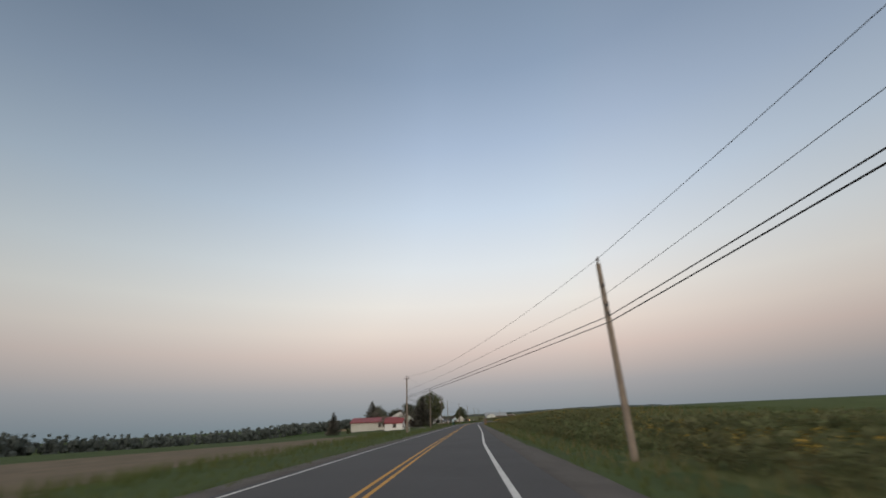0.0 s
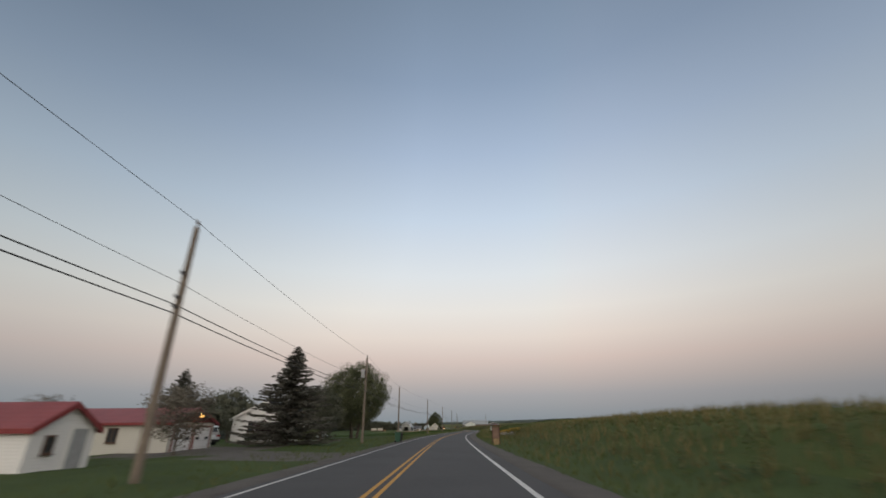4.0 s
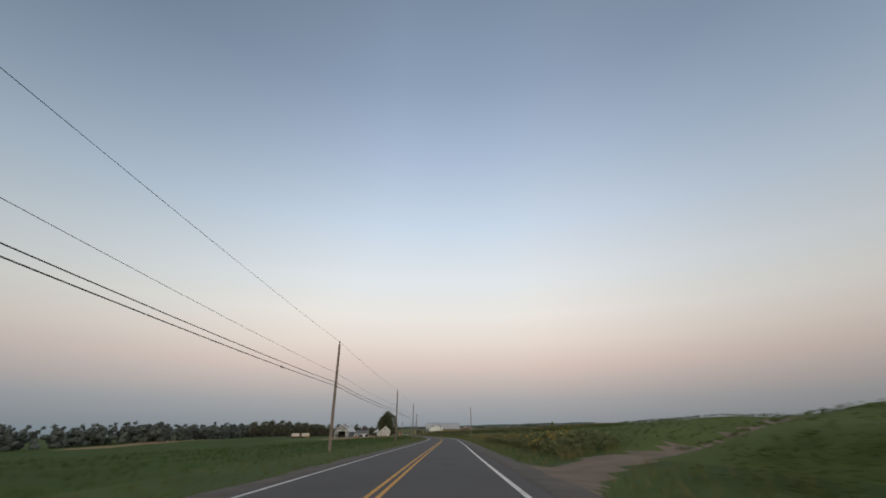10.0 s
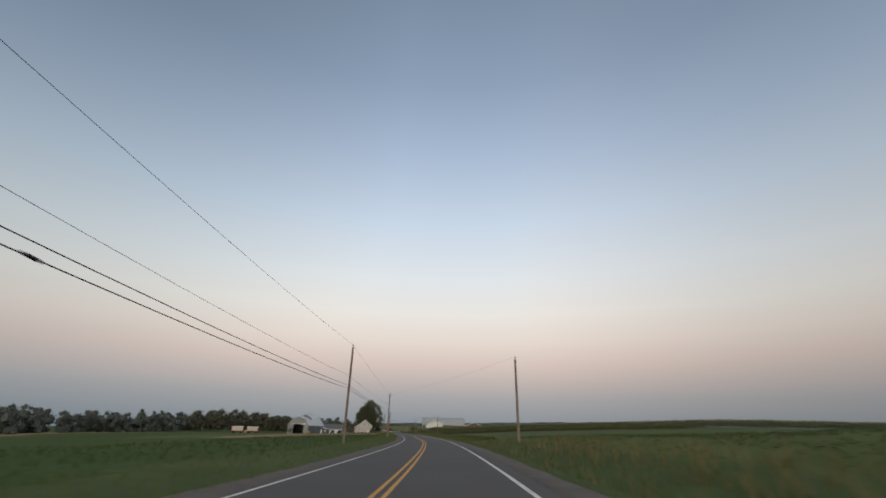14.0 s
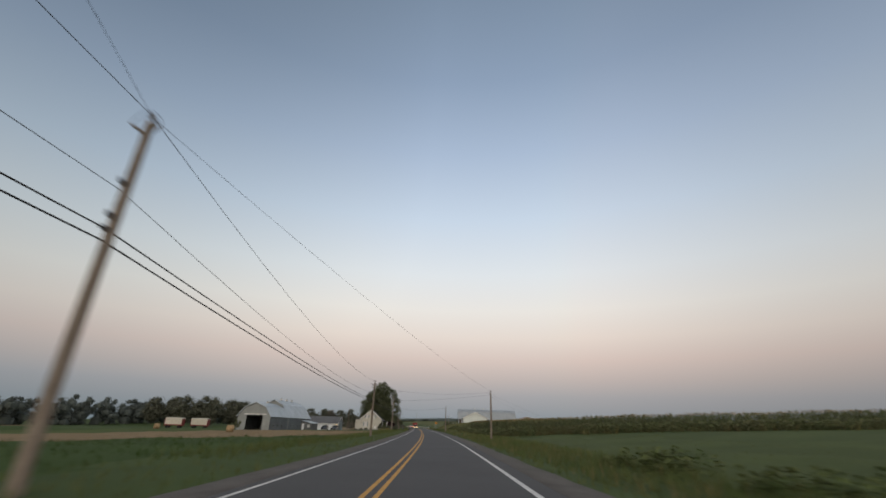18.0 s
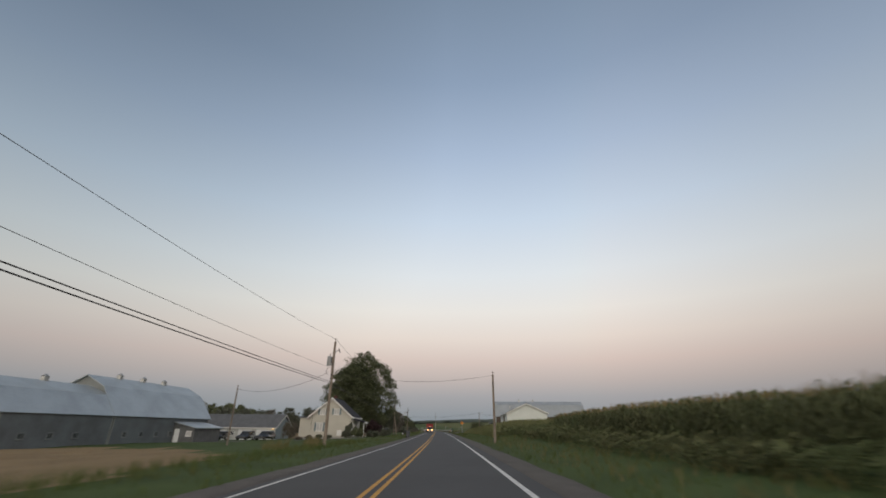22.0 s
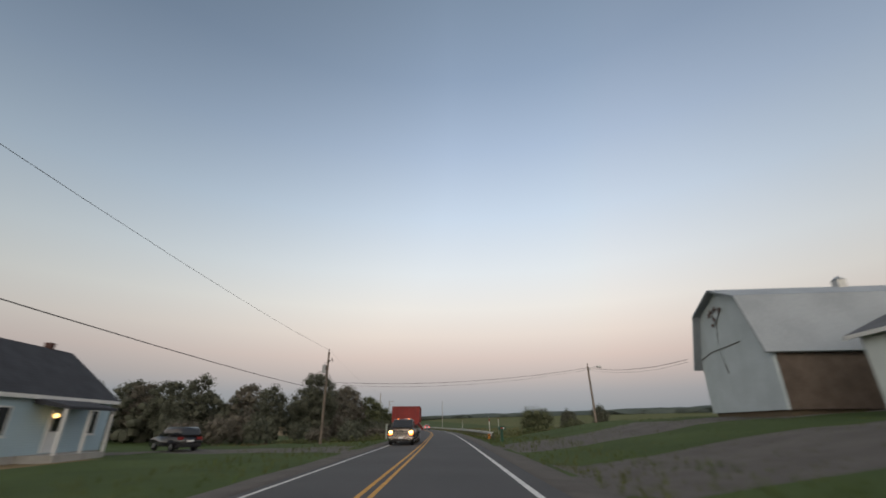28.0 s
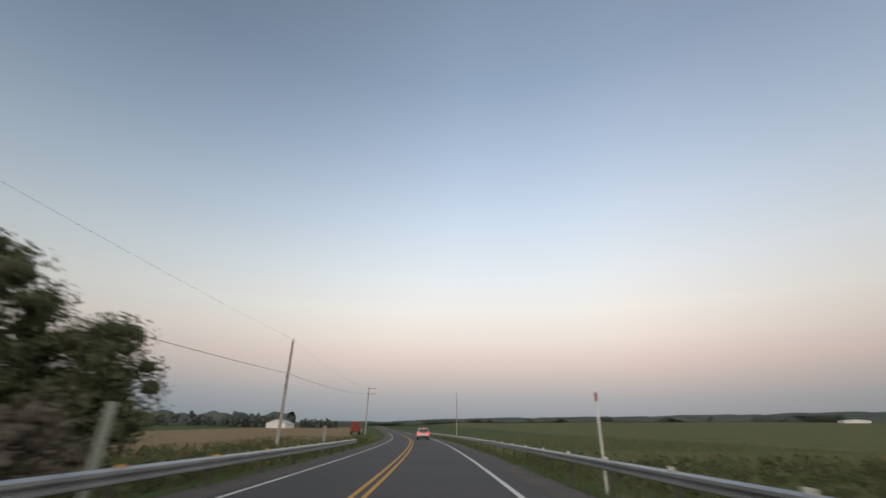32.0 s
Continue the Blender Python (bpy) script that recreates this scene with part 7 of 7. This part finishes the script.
for k, (vx, vy, yw, pm) in enumerate([(-59.8, 596.0, 175, BLACK_PAINT), (-54.3, 596.0, 182, BLACK_PAINT), (-50.1, 596.0, 176, BLACK_PAINT)]):
    car("parked_car", vx, vy, g1(vx, vy), yw, pm, "dark car parked before the machine shed")


# ---- farm wagons, bales, bins, posts, signs ----
def hay_wagon(x, y, yaw):
    w = empty("hay_wagon", x, y, g1(x, y), yaw, "hay wagon with off-white board sides and red ends", "farm wagon", "wagons in the field")
    for s in (-1, 1):
        for k in range(10):
            part("side_board", boxed(-2.58 + 0.52 * k, -2.12 + 0.52 * k, s * 1.06 - 0.04, s * 1.06 + 0.04, 1.1, 2.9), WAGON_WHITE, w)
    part("roof", prism([(-1.2, 2.9), (1.2, 2.9), (0.6, 3.2), (-0.6, 3.2)], -2.7, 2.7, "X"), WAGON_WHITE, w)
    part("end_frame", boxed(2.6, 2.72, -1.1, 1.1, 0.7, 2.9), RED_DARK, w)
    part("end_frame", boxed(-2.72, -2.6, -1.1, 1.1, 0.7, 2.9), RED_DARK, w)
    part("deck", boxed(-2.7, 2.7, -1.1, 1.1, 0.85, 1.08), RED_DARK, w)
    for wx in (-1.8, 1.8):
        for s in (-1, 1):
            part("wheel", tubed((wx, s * 0.8, 0.42), (wx, s * 1.0, 0.42), 0.42, seg=16), RUBBER, w)
    part("tongue", tubed((2.7, 0, 0.75), (4.4, 0, 0.4), 0.06), DARK_METAL, w)


hay_wagon(-97.0, 567.5, 10), hay_wagon(-91.5, 573.0, 10)
for bx, by in ((-80.0, 535.0), (-45.0, 506.0)):
    bl = bmesh.new()
    tube(bl, (-0.65, 0, 0.62), (0.65, 0, 0.62), 0.64, seg=26)
    bmesh.ops.bevel(bl, geom=[e for e in bl.edges if len(e.link_faces) == 2 and abs(e.calc_face_angle(0)) > 1], offset=0.07, segments=2, affect="EDGES")
    o = part("round_bale", bl, STRAW, None, "", True)
    o.matrix_basis = pose(bx, by, g1(bx, by) - 0.03, 0, 0, 25)
    tagged(o, "round straw bale lying on the stubble", "bale", "bales in the field")
wr = bmesh.new()
tube(wr, (-0.7, 0, 0.65), (0.7, 0, 0.65), 0.66, seg=24)
o = part("wrapped_bale", wr, WHITE_TRIM, None, "", True)
o.matrix_basis = pose(-4.0, 645.5, g1(-4, 645.5), 0, 0, 20)
tagged(o, "white-wrapped round bale beside the barn door", "bale")


def wheelie_bin(x, y, yaw, material, label):
    b = empty("waste_bin", x, y, g1(x, y) + 0.01, yaw, label, "waste bin")
    bm = boxed(-0.29, 0.29, -0.33, 0.33, 0.06, 1.0)
    for v in bm.verts:
        if v.co.z < 0.5:
            v.co.x *= 0.82
            v.co.y *= 0.8
    bmesh.ops.bevel(bm, geom=bm.edges[:], offset=0.03, segments=2, affect="EDGES")
    part("bin_body", bm, material, b)
    part("lid", boxed(-0.31, 0.31, -0.37, 0.36, 1.0, 1.08, 0.025), material, b)
    for s in (-1, 1):
        part("wheel", tubed((s * 0.26, 0.27, 0.11), (s * 0.31, 0.27, 0.11), 0.11, seg=14), RUBBER, b)
    part("handle", tubed((-0.22, 0.40, 0.96), (0.22, 0.40, 0.96), 0.02), material, b)


wheelie_bin(-11.5, 148.0, 100, GREEN_PLASTIC, "green wheeled waste bin at the roadside")
wheelie_bin(-11.35, 148.8, 95, BLACK_PLASTIC, "black wheeled waste bin at the roadside")
wheelie_bin(-20.5, 585.9, 95, GREY_PLASTIC, "dark grey wheeled waste bin beside the drive")

# roadside stand of brown wood
kx, ky = -0.9, 138.6
ks = empty("roadside_stand", kx, ky, g1(kx, ky) + 0.28, 8, "narrow brown wooden roadside stand with a small red roof", "stand")
for px_ in (-0.42, 0.42):
    part("post", boxed(px_ - 0.05, px_ + 0.05, -0.05, 0.05, -0.6, 1.75), BROWN_WOOD, ks)
part("back_board", boxed(-0.37, 0.37, 0.0, 0.04, 0.35, 1.55), mat("faded_board", (0.20, 0.13, 0.10), 0.85, 0.3, 2, 0.2), ks)
part("shelf", boxed(-0.40, 0.40, -0.25, 0.05, 0.30, 0.34), BROWN_WOOD, ks)
part("foot_box", boxed(-0.30, 0.30, -0.2, 0.03, -0.5, 0.28), STRAW, ks)
part("roof", prism([(-0.45, 1.70), (0.35, 1.78), (0.35, 1.84), (-0.45, 1.76)], -0.62, 0.30, "X"), DARK_METAL, ks)
part("roof_sign", boxed(-0.35, 0.1, -0.50, -0.47, 1.66, 1.76), RED_TRIM, ks)
part("paper_box", boxed(-0.62, -0.47, -0.2, 0.05, 1.15, 1.6), SIGN_BACK, ks)
ks.scale = (0.8, 0.8, 0.82)


def diamond_sign(x, y, z, yaw, face, label, arrow, height=2.6, size=0.42):
    s = empty("diamond_sign", x, y, z, yaw, label, "road sign")
    part("post", boxed(-0.03, 0.03, 0.0, 0.04, -0.3, height + 0.25), STEEL, s)
    pl = prism([(0, -size), (size, 0), (0, size), (-size, 0)], -0.015, -0.005)
    bmesh.ops.translate(pl, verts=pl.verts, vec=(0, 0, height))
    plate = part("plate", pl, face, s)
    if arrow:
        ar = bmesh.new()
        pts = [(0.10, -0.24), (0.10, -0.10), (0.06, 0.02), (-0.02, 0.10), (-0.10, 0.14)]
        for (x0, z0), (x1, z1) in zip(pts[:-1], pts[1:]):
            d = Vector((x1 - x0, z1 - z0)).normalized() * 0.05
            ar.faces.new([ar.verts.new((a, -0.019, height + b)) for a, b in ((x0 - d.y, z0 + d.x), (x0 + d.y, z0 - d.x), (x1 + d.y, z1 - d.x), (x1 - d.y, z1 + d.x))])
        ar.faces.new([ar.verts.new((a, -0.019, height + b)) for a, b in ((-0.24, 0.17), (-0.07, 0.02), (-0.03, 0.25))])
        part("arrow", ar, SIGN_BLACK, plate, "black curving arrow")
    return s


sx, sy = -13.6, 625.6
diamond_sign(sx, sy, g1(sx, sy), 6, SIGN_ORANGE, "amber diamond road sign with a black curving arrow", True, 2.8 - g1(sx, sy), 0.46)
sx, sy = -14.6, 83.0
diamond_sign(sx, sy, g1(sx, sy), 3, SIGN_BACK, "back of a diamond road sign on a post", False, 2.35, 0.46)

mx, my = -21.0, 684.6
mb = empty("mailbox", mx, my, g1(mx, my), 8, "dark green mailbox on a green post", "mailbox")
part("post", boxed(-0.12, 0.12, -0.1, 0.1, -0.2, 1.0, 0.01), GREEN_PLASTIC, mb)
mbx = prism([(-0.3, 0), (0.3, 0), (0.3, 0.24), (0.18, 0.36), (-0.18, 0.36), (-0.3, 0.24)], -0.28, 0.28)
bmesh.ops.translate(mbx, verts=mbx.verts, vec=(0, 0, 1.0))
bx_ = part("box", mbx, GREEN_PLASTIC, mb)
part("label_bar", boxed(-0.12, 0.10, -0.285, -0.28, 1.12, 1.22), POST_RED, bx_)
part("label_bar", boxed(0.12, 0.22, -0.285, -0.28, 1.12, 1.22), WHITE_TRIM, bx_)


# ---- guardrails ----
def guardrail(name, ys, ls, label, marker):
    """A W-beam rail along the road on steel posts, with small reflectors on top."""
    y = np.arange(ys[0], ys[-1], 1.27)
    l = np.interp(y, ys, ls)
    x = rc(y) + l
    z = np.full(len(y), 0.0)
    g = empty(name, x[0], y[0], 0, 0, label, "guardrail")
    s = -1 if ls[0] > 0 else 1
    prof = [(0.0, 0.36), (0.07, 0.40), (0.07, 0.46), (0.0, 0.51), (0.07, 0.56), (0.07, 0.62), (0.0, 0.67), (-0.012, 0.66), (0.05, 0.61), (0.05, 0.57), (-0.015, 0.51), (0.05, 0.45), (0.05, 0.41), (-0.012, 0.37)]
    for k in range(0, len(y) - 1, 3):
        e = min(k + 3, len(y) - 1)
        bm = bmesh.new()
        rings = []
        for j in range(k, e + 1):
            rings.append([bm.verts.new((x[j] - x[0] + s * u * 1.3, y[j] - y[0], w + float(rise(y[j])))) for u, w in prof])
        for a, b in zip(rings[:-1], rings[1:]):
            for i in range(len(prof)):
                i2 = (i + 1) % len(prof)
                bm.faces.new((a[i], a[i2], b[i2], b[i]))
        part("rail_panel", bm, STEEL, g)
        gzv = g1(x[k] - s * 0.2, y[k])
        part("post", boxed(x[k] - x[0] - s * 0.10 - 0.05, x[k] - x[0] - s * 0.10 + 0.05, y[k] - y[0] - 0.04, y[k] - y[0] + 0.04, gzv - 0.4, float(rise(y[k])) + 0.60), RAIL_POST, g)
        rz = float(rise(y[k])) + 0.655
        part("reflector", boxed(x[k] - x[0] - 0.045, x[k] - x[0] + 0.045, y[k] - y[0] - 0.07, y[k] - y[0] + 0.07, rz, rz + (0.055 if s > 0 else 0.09), 0.01), REFLECT if s > 0 else POST_WHITE, g)
    if marker:
        m = part("end_marker", boxed(-0.13, 0.13, -0.10, -0.07, 0.18, 0.64), SIGN_ORANGE, g, "amber end marker with black slanting bars")
        for q in range(4):
            st_ = prism([(-0.12, 0.20 + 0.105 * q), (0.12, 0.29 + 0.105 * q), (0.12, 0.34 + 0.105 * q), (-0.12, 0.25 + 0.105 * q)], -0.106, -0.101)
            part("bar", st_, SIGN_BLACK, m)
        part("marker_post", boxed(-0.05, 0.05, -0.07, 0.0, -0.4, 0.6), POLE_WOOD, g)
    return g


guardrail("guardrail", [689.6, 697, 720, 760, 862], [6.35, 7.6, 7.5, 7.1, 6.9], "galvanised steel guardrail along the eastern verge", True)
guardrail("guardrail", [697.5, 720, 768], [-4.55, -4.35, -4.4], "galvanised steel guardrail along the western verge", True)


def marker_post(x, y, top, label):
    z = g1(x, y)
    p = empty("marker_post", x, y, z, 0, label, "marker post", "posts along the guardrail")
    part("post", boxed(-0.035, 0.035, -0.02, 0.02, -0.3, top - z, 0.01), POST_WHITE, p)
    part("reflector", boxed(-0.04, 0.04, -0.026, 0.026, top - z - 0.30, top - z - 0.02), POST_RED, p, "dark red reflector band")


for mx, my, mt in ((-21.4, 731, 2.8), (-29.7, 747.5, 2.75), (-22.2, 690.0, 2.1)):
    marker_post(mx, my, mt, "slim white marker post behind the guardrail")
for mx, my, mt in ((-35.2, 698.6, 1.65), (-37.6, 715.0, 1.65), (-40.7, 739.4, 1.85), (-47.0, 765.0, 1.6)):
    p = empty("marker_post", mx, my, g1(mx, my), 0, "pale grey-green marker post behind the guardrail", "marker post", "posts along the guardrail")
    part("post", boxed(-0.10, 0.10, -0.03, 0.03, -0.3, mt - g1(mx, my), 0.01), SIGN_BACK, p)
